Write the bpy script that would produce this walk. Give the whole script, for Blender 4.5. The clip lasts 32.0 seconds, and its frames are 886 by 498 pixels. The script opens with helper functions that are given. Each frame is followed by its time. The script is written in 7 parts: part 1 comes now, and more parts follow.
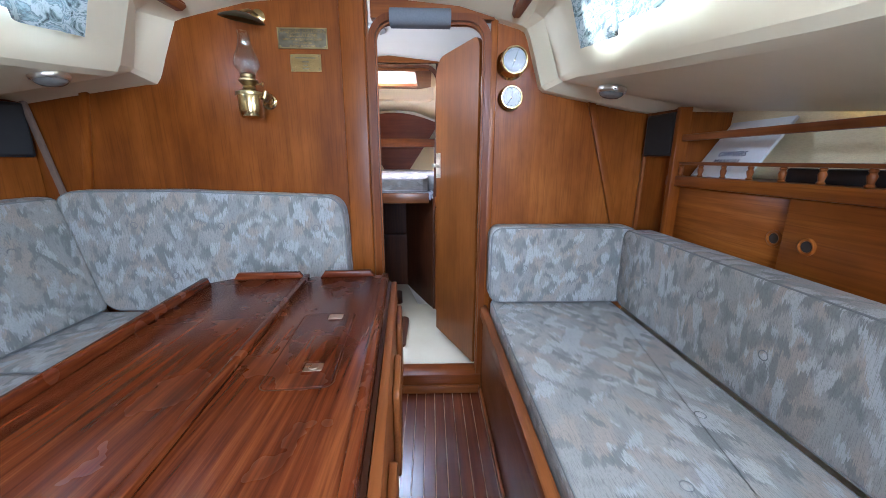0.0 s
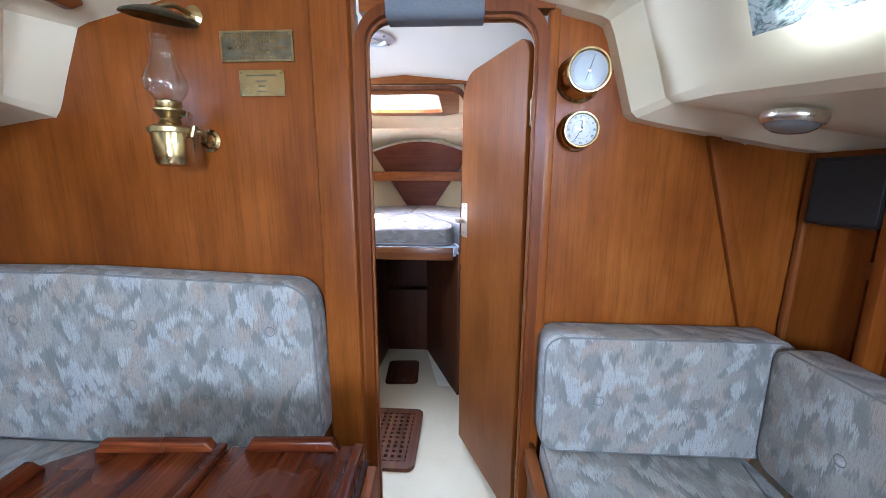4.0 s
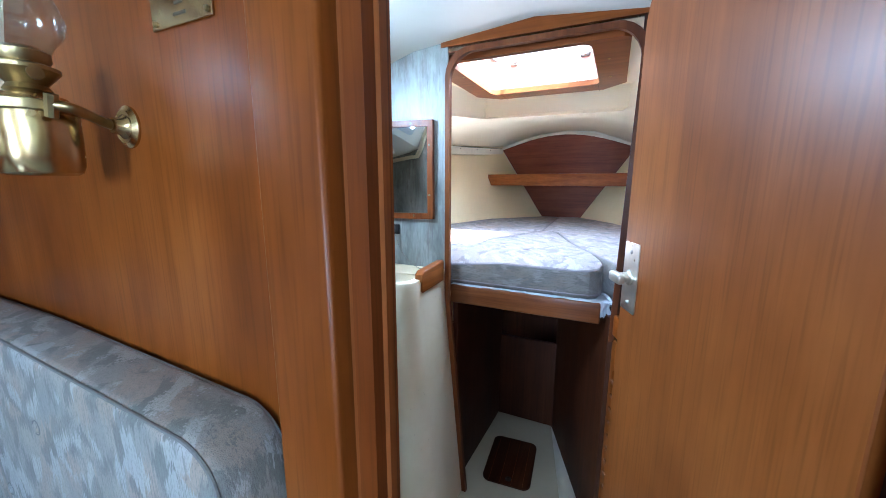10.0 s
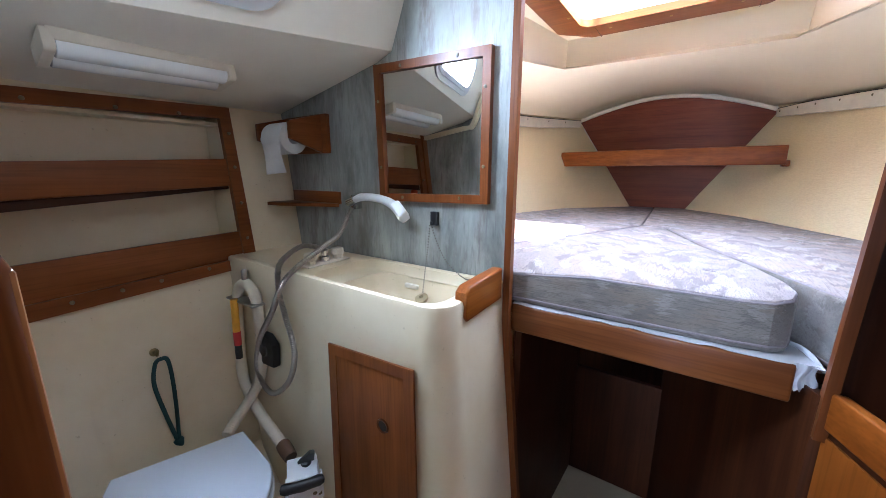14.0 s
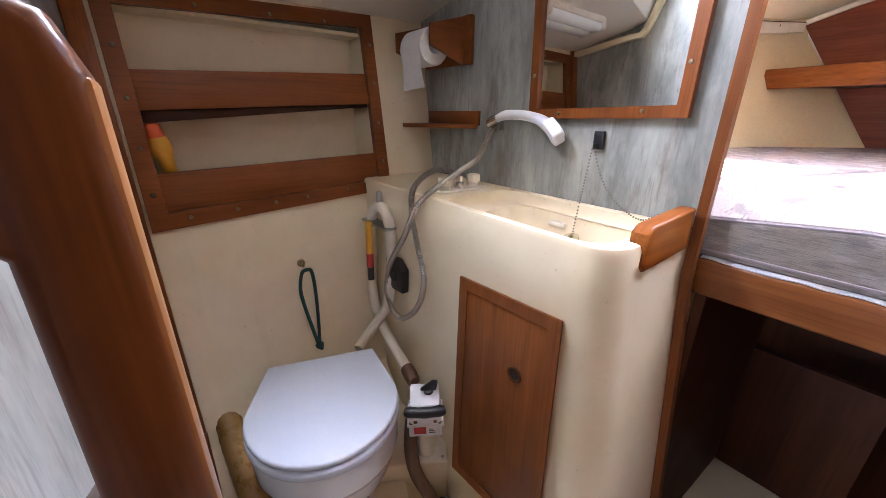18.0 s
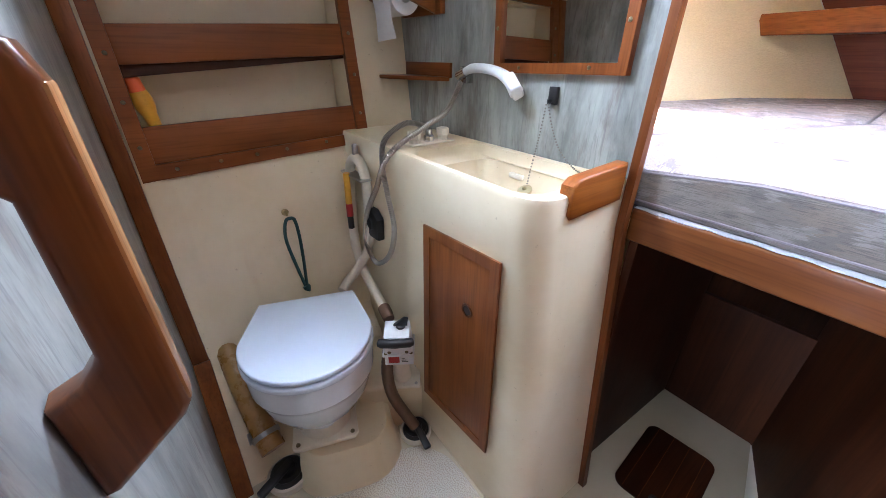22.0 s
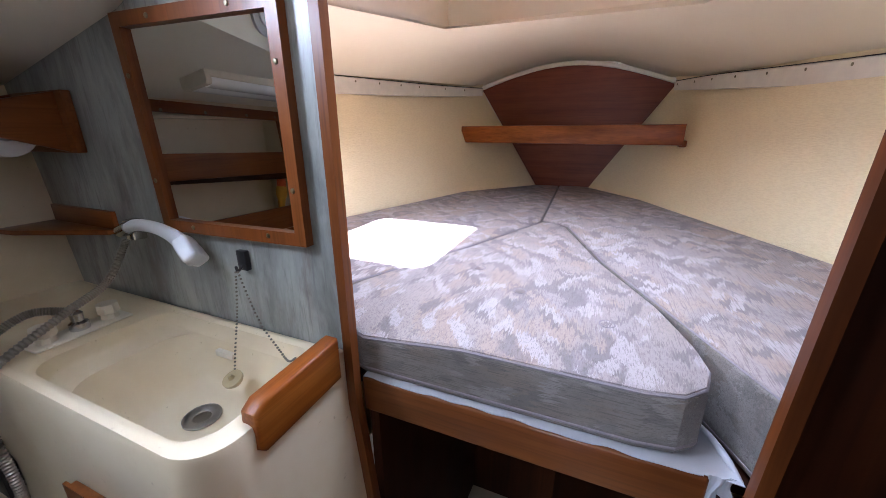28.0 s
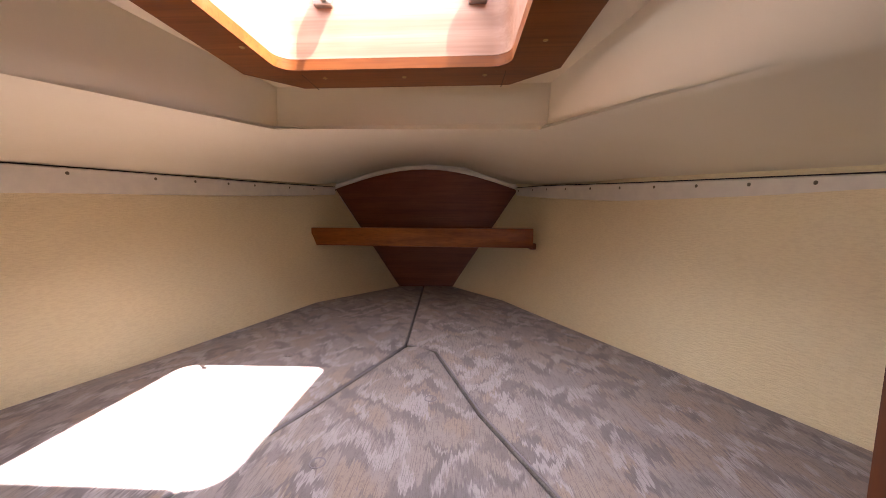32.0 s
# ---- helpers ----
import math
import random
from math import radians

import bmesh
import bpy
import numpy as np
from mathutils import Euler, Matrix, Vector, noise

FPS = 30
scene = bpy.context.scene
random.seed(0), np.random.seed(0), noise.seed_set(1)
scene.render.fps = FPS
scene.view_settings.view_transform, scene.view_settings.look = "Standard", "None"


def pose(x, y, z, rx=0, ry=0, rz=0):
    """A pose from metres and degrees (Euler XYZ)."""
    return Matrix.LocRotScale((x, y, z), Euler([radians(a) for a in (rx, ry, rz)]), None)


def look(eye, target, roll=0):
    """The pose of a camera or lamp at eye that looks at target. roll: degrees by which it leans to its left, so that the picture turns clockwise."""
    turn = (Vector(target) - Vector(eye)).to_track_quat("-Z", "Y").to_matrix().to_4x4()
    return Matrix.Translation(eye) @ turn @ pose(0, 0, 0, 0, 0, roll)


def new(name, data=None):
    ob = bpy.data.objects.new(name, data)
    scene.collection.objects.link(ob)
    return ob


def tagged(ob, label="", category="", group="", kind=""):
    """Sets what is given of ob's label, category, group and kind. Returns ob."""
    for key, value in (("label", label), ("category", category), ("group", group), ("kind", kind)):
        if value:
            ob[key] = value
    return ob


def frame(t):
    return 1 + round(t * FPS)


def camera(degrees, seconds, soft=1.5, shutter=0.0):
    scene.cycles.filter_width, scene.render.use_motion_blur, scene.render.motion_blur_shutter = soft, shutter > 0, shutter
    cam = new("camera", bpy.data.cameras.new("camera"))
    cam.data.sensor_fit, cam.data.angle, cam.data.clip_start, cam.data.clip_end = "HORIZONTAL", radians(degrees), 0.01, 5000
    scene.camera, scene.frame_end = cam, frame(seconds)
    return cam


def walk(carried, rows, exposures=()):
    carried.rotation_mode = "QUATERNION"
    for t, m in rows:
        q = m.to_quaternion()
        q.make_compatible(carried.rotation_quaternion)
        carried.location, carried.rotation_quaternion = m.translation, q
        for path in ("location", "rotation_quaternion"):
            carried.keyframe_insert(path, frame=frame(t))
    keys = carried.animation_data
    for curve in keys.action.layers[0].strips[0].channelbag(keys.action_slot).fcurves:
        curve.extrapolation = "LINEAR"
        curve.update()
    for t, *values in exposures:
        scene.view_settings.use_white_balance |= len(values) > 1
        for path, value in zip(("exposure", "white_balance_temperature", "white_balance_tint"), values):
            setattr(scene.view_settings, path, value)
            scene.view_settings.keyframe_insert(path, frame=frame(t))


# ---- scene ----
cam = camera(101.1, 32.0, soft=0.8)
PATH = [
    (0, (0.429, 0.201, 1.254), (0.495, 2.143, 0.779), 0.2),
    (0.5, (0.425, 0.269, 1.273), (0.472, 2.211, 0.798), 0.1),
    (1, (0.414, 0.338, 1.303), (0.448, 2.28, 0.826), 0.2),
    (1.5, (0.414, 0.431, 1.321), (0.442, 2.375, 0.849), 0.1),
    (2, (0.405, 0.531, 1.338), (0.434, 2.478, 0.881), 0.2),
    (2.5, (0.408, 0.61, 1.353), (0.43, 2.562, 0.916), 0.2),
    (3, (0.428, 0.711, 1.371), (0.429, 2.67, 0.969), 0.2),
    (3.5, (0.452, 0.804, 1.382), (0.411, 2.769, 1.01), 0.2),
    (5.5, (0.491, 1.102, 1.408), (0.19, 3.046, 1.048), 0.4),
    (6, (0.478, 1.175, 1.418), (0.157, 3.116, 1.055), 0.4),
    (6.5, (0.441, 1.236, 1.43), (0.099, 3.173, 1.065), 0.5),
    (7, (0.436, 1.276, 1.431), (0.073, 3.209, 1.064), 0.5),
    (7.5, (0.457, 1.357, 1.419), (0.045, 3.279, 1.051), 0.5),
    (8, (0.465, 1.435, 1.424), (-0.015, 3.342, 1.06), 0.4),
    (8.5, (0.467, 1.499, 1.428), (-0.091, 3.385, 1.064), 0.3),
    (9, (0.464, 1.566, 1.435), (-0.195, 3.419, 1.071), 0.3),
    (9.5, (0.462, 1.606, 1.433), (-0.294, 3.422, 1.072), 0.2),
    (10, (0.441, 1.653, 1.419), (-0.406, 3.428, 1.059), 0.1),
    (10.5, (0.425, 1.722, 1.421), (-0.483, 3.467, 1.061), 0.1),
    (11, (0.388, 1.794, 1.419), (-0.56, 3.518, 1.059), 0.1),
    (11.5, (0.36, 1.867, 1.418), (-0.632, 3.566, 1.057), 0.2),
    (12, (0.331, 1.917, 1.411), (-0.7, 3.593, 1.052), 0.2),
    (12.5, (0.302, 1.97, 1.392), (-0.763, 3.625, 1.039), 0.1),
    (13, (0.275, 2.022, 1.383), (-0.815, 3.66, 1.027), 0.2),
    (13.5, (0.248, 2.072, 1.378), (-0.851, 3.698, 0.995), 0.2),
    (14, (0.225, 2.095, 1.356), (-0.886, 3.706, 0.943), 0.2),
    (14.5, (0.191, 2.121, 1.347), (-0.969, 3.691, 0.908), 0.2),
    (15, (0.142, 2.138, 1.342), (-1.109, 3.628, 0.879), 0.1),
    (15.5, (0.108, 2.139, 1.338), (-1.233, 3.54, 0.851), 0.2),
    (17.5, (0.082, 2.138, 1.3), (-1.416, 3.303, 0.669), 0.3),
    (18, (0.084, 2.14, 1.282), (-1.408, 3.271, 0.582), 0.3),
    (18.5, (0.092, 2.137, 1.265), (-1.384, 3.248, 0.498), 0.4),
    (19, (0.105, 2.141, 1.253), (-1.354, 3.231, 0.426), 0.4),
    (19.5, (0.119, 2.144, 1.243), (-1.325, 3.22, 0.371), 0.5),
    (20, (0.137, 2.147, 1.238), (-1.295, 3.213, 0.337), 0.5),
    (20.5, (0.159, 2.153, 1.242), (-1.267, 3.213, 0.323), 0.4),
    (21, (0.176, 2.156, 1.242), (-1.246, 3.217, 0.318), 0.5),
    (21.5, (0.192, 2.167, 1.278), (-1.228, 3.216, 0.338), 0.4),
    (22, (0.212, 2.175, 1.31), (-1.21, 3.221, 0.369), 0.3),
    (22.5, (0.22, 2.176, 1.343), (-1.2, 3.23, 0.408), 0.4),
    (23, (0.223, 2.198, 1.366), (-1.191, 3.259, 0.431), 0.4),
    (23.5, (0.221, 2.218, 1.379), (-1.141, 3.348, 0.447), 0.3),
    (24, (0.221, 2.237, 1.395), (-1.071, 3.452, 0.471), 0.3),
    (24.5, (0.222, 2.255, 1.408), (-1.002, 3.556, 0.507), 0.3),
    (25, (0.218, 2.269, 1.42), (-0.941, 3.65, 0.554), 0.4),
    (25.5, (0.222, 2.282, 1.429), (-0.874, 3.742, 0.613), 0.3),
    (26, (0.219, 2.32, 1.429), (-0.813, 3.857, 0.672), 0.2),
    (26.5, (0.23, 2.365, 1.445), (-0.744, 3.961, 0.735), -0.0),
    (28.5, (0.224, 2.518, 1.473), (-0.429, 4.316, 0.889), -0.3),
    (29, (0.197, 2.553, 1.492), (-0.366, 4.4, 0.971), -0.3),
    (29.5, (0.2, 2.586, 1.504), (-0.282, 4.472, 1.047), -0.3),
    (30, (0.212, 2.636, 1.506), (-0.19, 4.551, 1.088), -0.3),
    (30.5, (0.22, 2.686, 1.518), (-0.097, 4.619, 1.117), -0.2),
    (31, (0.22, 2.707, 1.532), (-0.019, 4.659, 1.171), -0.3),
    (31.5, (0.203, 2.716, 1.538), (0.042, 4.692, 1.275), -0.1),
    (32, (0.215, 2.743, 1.545), (0.121, 4.732, 1.357), -0.1),
]
EXPOSURE = [(0, 4.9, 5200, 16), (3, 5.0, 5150, 16), (6, 5.07, 5250, 16), (9, 4.9, 4950, 9), (10, 4.88, 4700, 7), (11.5, 4.58, 4400, 3), (13, 4.85, 5000, 14), (15, 4.85, 5350, 18), (18, 5.3, 6050, 29), (20, 5.4, 5450, 20), (22, 5.45, 5450, 20), (24, 5.1, 6050, 31), (26, 4.78, 6000, 29), (29, 3.9, 5450, 21), (30, 3.65, 5500, 20), (31, 3.42, 6100, 25), (32, 3.25, 6900, 31)]
walk(cam, [(t, look(eye, target, roll)) for t, eye, target, roll in PATH], EXPOSURE)

# ---- world, sun and daylight through the openings ----
SUN_DIR = Vector((-0.478, 0.145, -1.0))


def daylight():
    w = bpy.data.worlds.new("sky")
    scene.world = w
    w.use_nodes = True
    nt = w.node_tree
    sky = nt.nodes.new("ShaderNodeTexSky")
    sky.sky_type, sky.sun_disc = "NISHITA", False
    up = -SUN_DIR.normalized()
    sky.sun_elevation, sky.sun_rotation = math.asin(up.z), math.atan2(up.x, up.y)
    bg = nt.nodes["Background"]
    bg.inputs["Strength"].default_value = 0.05
    nt.links.new(sky.outputs["Color"], bg.inputs["Color"])
    sun = bpy.data.lights.new("sun", "SUN")
    sun.energy, sun.angle, sun.color = 5.0, radians(0.6), (1.0, 0.96, 0.9)
    ob = new("sun", sun)
    ob.rotation_euler = SUN_DIR.to_track_quat("-Z", "Y").to_euler()
    ob.location = (2, 2, 6)


daylight()


def window_light(name, eye, target, sx, sy, watts, color=(0.84, 0.93, 1.0)):
    la = bpy.data.lights.new(name, "AREA")
    la.shape, la.size, la.size_y, la.energy, la.color = "RECTANGLE", sx, sy, watts, color
    ob = new(name, la)
    ob.matrix_world = look(eye, target)
    return ob


window_light("companionway_daylight", (0.5, -1.45, 1.58), (0.75, 1.5, 1.0), 0.7, 0.9, 2.8)
window_light("fore_hatch_daylight", (0.085, 3.34, 2.3), (0.085, 3.341, 0.0), 0.8, 0.8, 3.05)
window_light("starboard_window_daylight", (1.045, 0.9, 1.75), (0.4, 0.9, 1.55), 1.25, 0.14, 1.65)
window_light("port_window_daylight", (-0.785, 0.9, 1.75), (-0.15, 0.9, 1.55), 1.25, 0.14, 0.75)
window_light("porthole_daylight", (-0.65, 2.445, 1.79), (-0.1, 2.38, 1.55), 0.34, 0.12, 0.8)


# ---- materials ----
def nodes_of(name):
    m = bpy.data.materials.new(name)
    m.use_nodes = True
    nt = m.node_tree
    return m, nt, nt.nodes["Principled BSDF"]


class Tree:
    """Short hands for a node tree."""

    def __init__(self, name):
        self.mat, self.nt, self.bsdf = nodes_of(name)

    def add(self, kind, **inputs):
        n = self.nt.nodes.new("ShaderNode" + kind)
        for k, v in inputs.items():
            self.put(n, k, v)
        return n

    def put(self, n, key, v):
        key = key.replace("_", " ")
        if isinstance(v, bpy.types.NodeSocket):
            self.nt.links.new(v, n.inputs[key])
        else:
            n.inputs[key].default_value = v

    def link(self, a, b):
        self.nt.links.new(a, b)

    def coords(self, scale=(1, 1, 1), rot=(0, 0, 0), loc=(0, 0, 0)):
        tc = self.add("TexCoord")
        mp = self.add("Mapping", Scale=scale, Rotation=rot, Location=loc)
        self.link(tc.outputs["Object"], mp.inputs["Vector"])
        return mp.outputs["Vector"]

    def noise(self, vec, scale, detail=4.0, rough=0.55, dist=0.0):
        n = self.add("TexNoise", Vector=vec, Scale=scale, Detail=detail, Roughness=rough, Distortion=dist)
        return n.outputs["Fac"]

    def ramp(self, fac, stops, interp="LINEAR"):
        n = self.add("ValToRGB", Fac=fac)
        n.color_ramp.interpolation = interp
        el = n.color_ramp.elements
        while len(el) < len(stops):
            el.new(0.5)
        for e, (p, c) in zip(el, stops):
            e.position, e.color = p, (*c, 1) if len(c) == 3 else c
        return n.outputs["Color"]

    def mix(self, fac, a, b, mode="MIX"):
        n = self.nt.nodes.new("ShaderNodeMix")
        n.data_type, n.blend_type = "RGBA", mode
        for sock, v in ((n.inputs[0], fac), (n.inputs[6], a), (n.inputs[7], b)):
            if isinstance(v, bpy.types.NodeSocket):
                self.link(v, sock)
            elif isinstance(v, (int, float)):
                sock.default_value = v
            else:
                sock.default_value = (*v, 1)
        return n.outputs[2]

    def math(self, op, a, b=0.0):
        n = self.nt.nodes.new("ShaderNodeMath")
        n.operation = op
        for sock, v in ((n.inputs[0], a), (n.inputs[1], b)):
            if isinstance(v, bpy.types.NodeSocket):
                self.link(v, sock)
            else:
                sock.default_value = v
        return n.outputs[0]

    def bump(self, height, strength=0.2, distance=0.002):
        n = self.add("Bump", Strength=strength, Distance=distance, Height=height)
        self.link(n.outputs["Normal"], self.bsdf.inputs["Normal"])

    def done(self, color=None, rough=None, metal=None, coat=None, spec=None):
        b = self.bsdf
        for key, v in (("Base Color", color), ("Roughness", rough), ("Metallic", metal), ("Coat Weight", coat), ("Specular IOR Level", spec)):
            if v is None:
                continue
            if isinstance(v, bpy.types.NodeSocket):
                self.link(v, b.inputs[key])
            elif key == "Base Color":
                b.inputs[key].default_value = (*v, 1)
            else:
                b.inputs[key].default_value = v
        return self.mat


def wood(name, dark, mid, light, axis="z", gloss=0.3, fine=1.0, coat=0.04, band=1.0, figure=1.0, mottle=0.5):
    """Varnished veneer or solid timber with the grain along an axis."""
    t = Tree(name)
    long, cross = 0.9 * fine, 26.0 * fine
    sc = {"x": (long, cross, cross), "y": (cross, long, cross), "z": (cross, cross, long)}[axis]
    info = t.add("ObjectInfo")
    v = t.coords(sc)
    off = t.add("VectorMath")
    off.operation = "ADD"
    t.link(v, off.inputs[0])
    shift = t.math("MULTIPLY", info.outputs["Random"], 9.0)
    t.link(shift, off.inputs[1])
    v = off.outputs[0]
    broad = t.noise(v, 0.22 * band, 2, 0.5)
    streak = t.noise(v, 1.3 * band, 3, 0.6)
    pores = t.noise(v, 7.0, 1, 0.5)
    cloud = t.noise(t.coords({"x": (1.2, 2.4, 2.4), "y": (2.4, 1.2, 2.4), "z": (2.4, 2.4, 1.2)}[axis]), 2.0, 4, 0.6)
    fac = t.math("ADD", t.math("MULTIPLY", broad, 0.5), t.math("MULTIPLY", streak, 0.5))
    fac = t.math("ADD", t.math("MULTIPLY", t.math("SUBTRACT", fac, 0.5), 1.15 * figure), t.math("ADD", 0.5 - 0.5 * mottle, t.math("MULTIPLY", cloud, mottle)))
    col = t.ramp(fac, [(0.3, dark), (0.5, mid), (0.72, light)])
    col = t.mix(t.ramp(pores, [(0.5, (0, 0, 0)), (0.7, (0.32, 0.32, 0.32))]), col, [c * 0.85 for c in dark])
    rough = t.ramp(t.noise(t.coords(), 7, 3), [(0.3, (gloss,) * 3), (0.7, (gloss + 0.05,) * 3)])
    t.bump(t.math("ADD", t.math("MULTIPLY", pores, 0.5), streak), 0.02, 0.001)
    t.bsdf.inputs["Coat Roughness"].default_value = 0.18
    return t.done(col, rough, coat=coat, spec=0.22)


TEAK = ((0.095, 0.022, 0.0025), (0.2, 0.054, 0.006), (0.31, 0.1, 0.015))
teak_z = wood("teak_veneer_upright", *TEAK, "z", 0.32, figure=0.34, mottle=0.52)
teak_y = wood("teak_veneer_fore_and_aft", *TEAK, "y", 0.34)
teak_x = wood("teak_veneer_athwart", *TEAK, "x", 0.34)
POST = ((0.065, 0.014, 0.0025), (0.14, 0.035, 0.0055), (0.22, 0.064, 0.011))
post_x = wood("reddish_teak_sill", *POST, "x", 0.3, figure=0.55)
post_z = wood("reddish_teak_post", *POST, "z", 0.3, figure=0.5)
door_veneer = wood("teak_door_veneer", (0.095, 0.024, 0.0035), (0.18, 0.053, 0.008), (0.27, 0.09, 0.016), "z", 0.34, figure=0.4, coat=0.0)
GOLD = ((0.115, 0.025, 0.0025), (0.23, 0.063, 0.0065), (0.36, 0.122, 0.018))
gold_z = wood("golden_teak_upright", *GOLD, "z", 0.3, figure=0.36, mottle=0.62)
gold_y = wood("golden_teak_fore_and_aft", *GOLD, "y", 0.34)
MAHO = ((0.1, 0.027, 0.006), (0.19, 0.057, 0.0125), (0.28, 0.094, 0.022))
maho_x = wood("mahogany_athwart", *MAHO, "x", 0.3, figure=0.75)
maho_y = wood("mahogany_fore_and_aft", *MAHO, "y", 0.34, 1.0, 0.05, 1.6, 0.45)
maho_z = wood("mahogany_upright", *MAHO, "z", 0.32, figure=0.7)
# dark wood, its tones lowered further to hold the shade under the berth
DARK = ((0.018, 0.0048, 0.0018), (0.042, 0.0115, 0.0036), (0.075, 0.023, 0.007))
dark_z = wood("shade_darkened_plywood_upright", *DARK, "z", 0.45)
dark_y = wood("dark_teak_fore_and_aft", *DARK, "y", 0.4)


def gelcoat(name, base, stain, rough=0.42, relief=0.06, scale=55.0):
    t = Tree(name)
    v = t.coords()
    n = t.noise(v, 2.3, 5, 0.6)
    col = t.mix(t.ramp(n, [(0.42, (0, 0, 0)), (0.75, (0.5, 0.5, 0.5))]), base, stain)
    t.bump(t.noise(v, scale, 3), relief, 0.002)
    return t.done(col, t.ramp(n, [(0.3, (rough,) * 3), (0.7, (rough + 0.12,) * 3)]))


cream = gelcoat("cream_gelcoat", (0.8, 0.71, 0.5), (0.72, 0.61, 0.39))


def aged_moulding():
    """Gloss cream moulding, yellowed in clouds, with thin brown runs down it."""
    t = Tree("aged_cream_moulding")
    v = t.coords()
    n = t.noise(v, 2.6, 5, 0.65)
    col = t.mix(t.ramp(n, [(0.4, (0, 0, 0)), (0.72, (0.65, 0.65, 0.65))]), (0.76, 0.66, 0.47), (0.64, 0.5, 0.28))
    runs = t.noise(t.coords((22, 22, 0.5)), 1.0, 1, 0.5)
    where = t.noise(t.coords((3, 3, 0.8), (0, 0, 0), (1.7, 0.4, 0)), 1.0, 3, 0.6)
    mask = t.math("MULTIPLY", t.ramp(runs, [(0.55, (0, 0, 0)), (0.72, (1, 1, 1))]), t.ramp(where, [(0.56, (0, 0, 0)), (0.72, (0.22, 0.22, 0.22))]))
    col = t.mix(mask, col, (0.42, 0.27, 0.12))
    spots = t.noise(v, 75, 2, 0.6)
    col = t.mix(t.ramp(spots, [(0.7, (0, 0, 0)), (0.76, (0.4, 0.4, 0.4))]), col, (0.35, 0.25, 0.13))
    return t.done(col, t.ramp(n, [(0.3, (0.3,) * 3), (0.7, (0.42,) * 3)]))


head_cream = aged_moulding()
fore_white = gelcoat("warm_white_deckhead", (0.88, 0.79, 0.59), (0.82, 0.71, 0.49), 0.5)
white_deckhead = gelcoat("off_white_deckhead", (0.81, 0.765, 0.66), (0.74, 0.68, 0.55), 0.5)


def speckled_sole():
    t = Tree("worn_non_slip_sole")
    v = t.coords()
    grit = t.noise(v, 260, 2, 0.6)
    wear = t.noise(v, 4.0, 5, 0.6)
    col = t.mix(t.ramp(wear, [(0.4, (0, 0, 0)), (0.7, (0.6, 0.6, 0.6))]), (0.68, 0.64, 0.54), (0.55, 0.49, 0.38))
    col = t.mix(t.ramp(grit, [(0.47, (0, 0, 0)), (0.58, (0.8, 0.8, 0.8))]), col, (0.27, 0.22, 0.15))
    t.bump(grit, 0.6, 0.002)
    return t.done(col, 0.6)


floor_grp = gelcoat("white_sole_moulding", (0.56, 0.49, 0.345), (0.43, 0.34, 0.21), 0.5, 0.15, 90.0)
non_slip = speckled_sole()


def hull_lining():
    t = Tree("cream_woven_hull_lining")
    v = t.coords((1, 1, 1))
    rib = t.noise(t.coords((70, 70, 330)), 1.0, 2, 0.6)
    fine = t.noise(v, 420, 2)
    n = t.noise(v, 2.0, 4)
    col = t.mix(t.ramp(n, [(0.35, (0, 0, 0)), (0.75, (0.7, 0.7, 0.7))]), (0.88, 0.75, 0.47), (0.8, 0.66, 0.38))
    col = t.mix(0.12, col, t.ramp(rib, [(0.38, (0.42, 0.32, 0.17)), (0.58, (0.86, 0.77, 0.55))]))
    t.bump(t.math("ADD", t.math("MULTIPLY", rib, 1.5), fine), 0.55, 0.003)
    return t.done(col, 0.75)


lining = hull_lining()


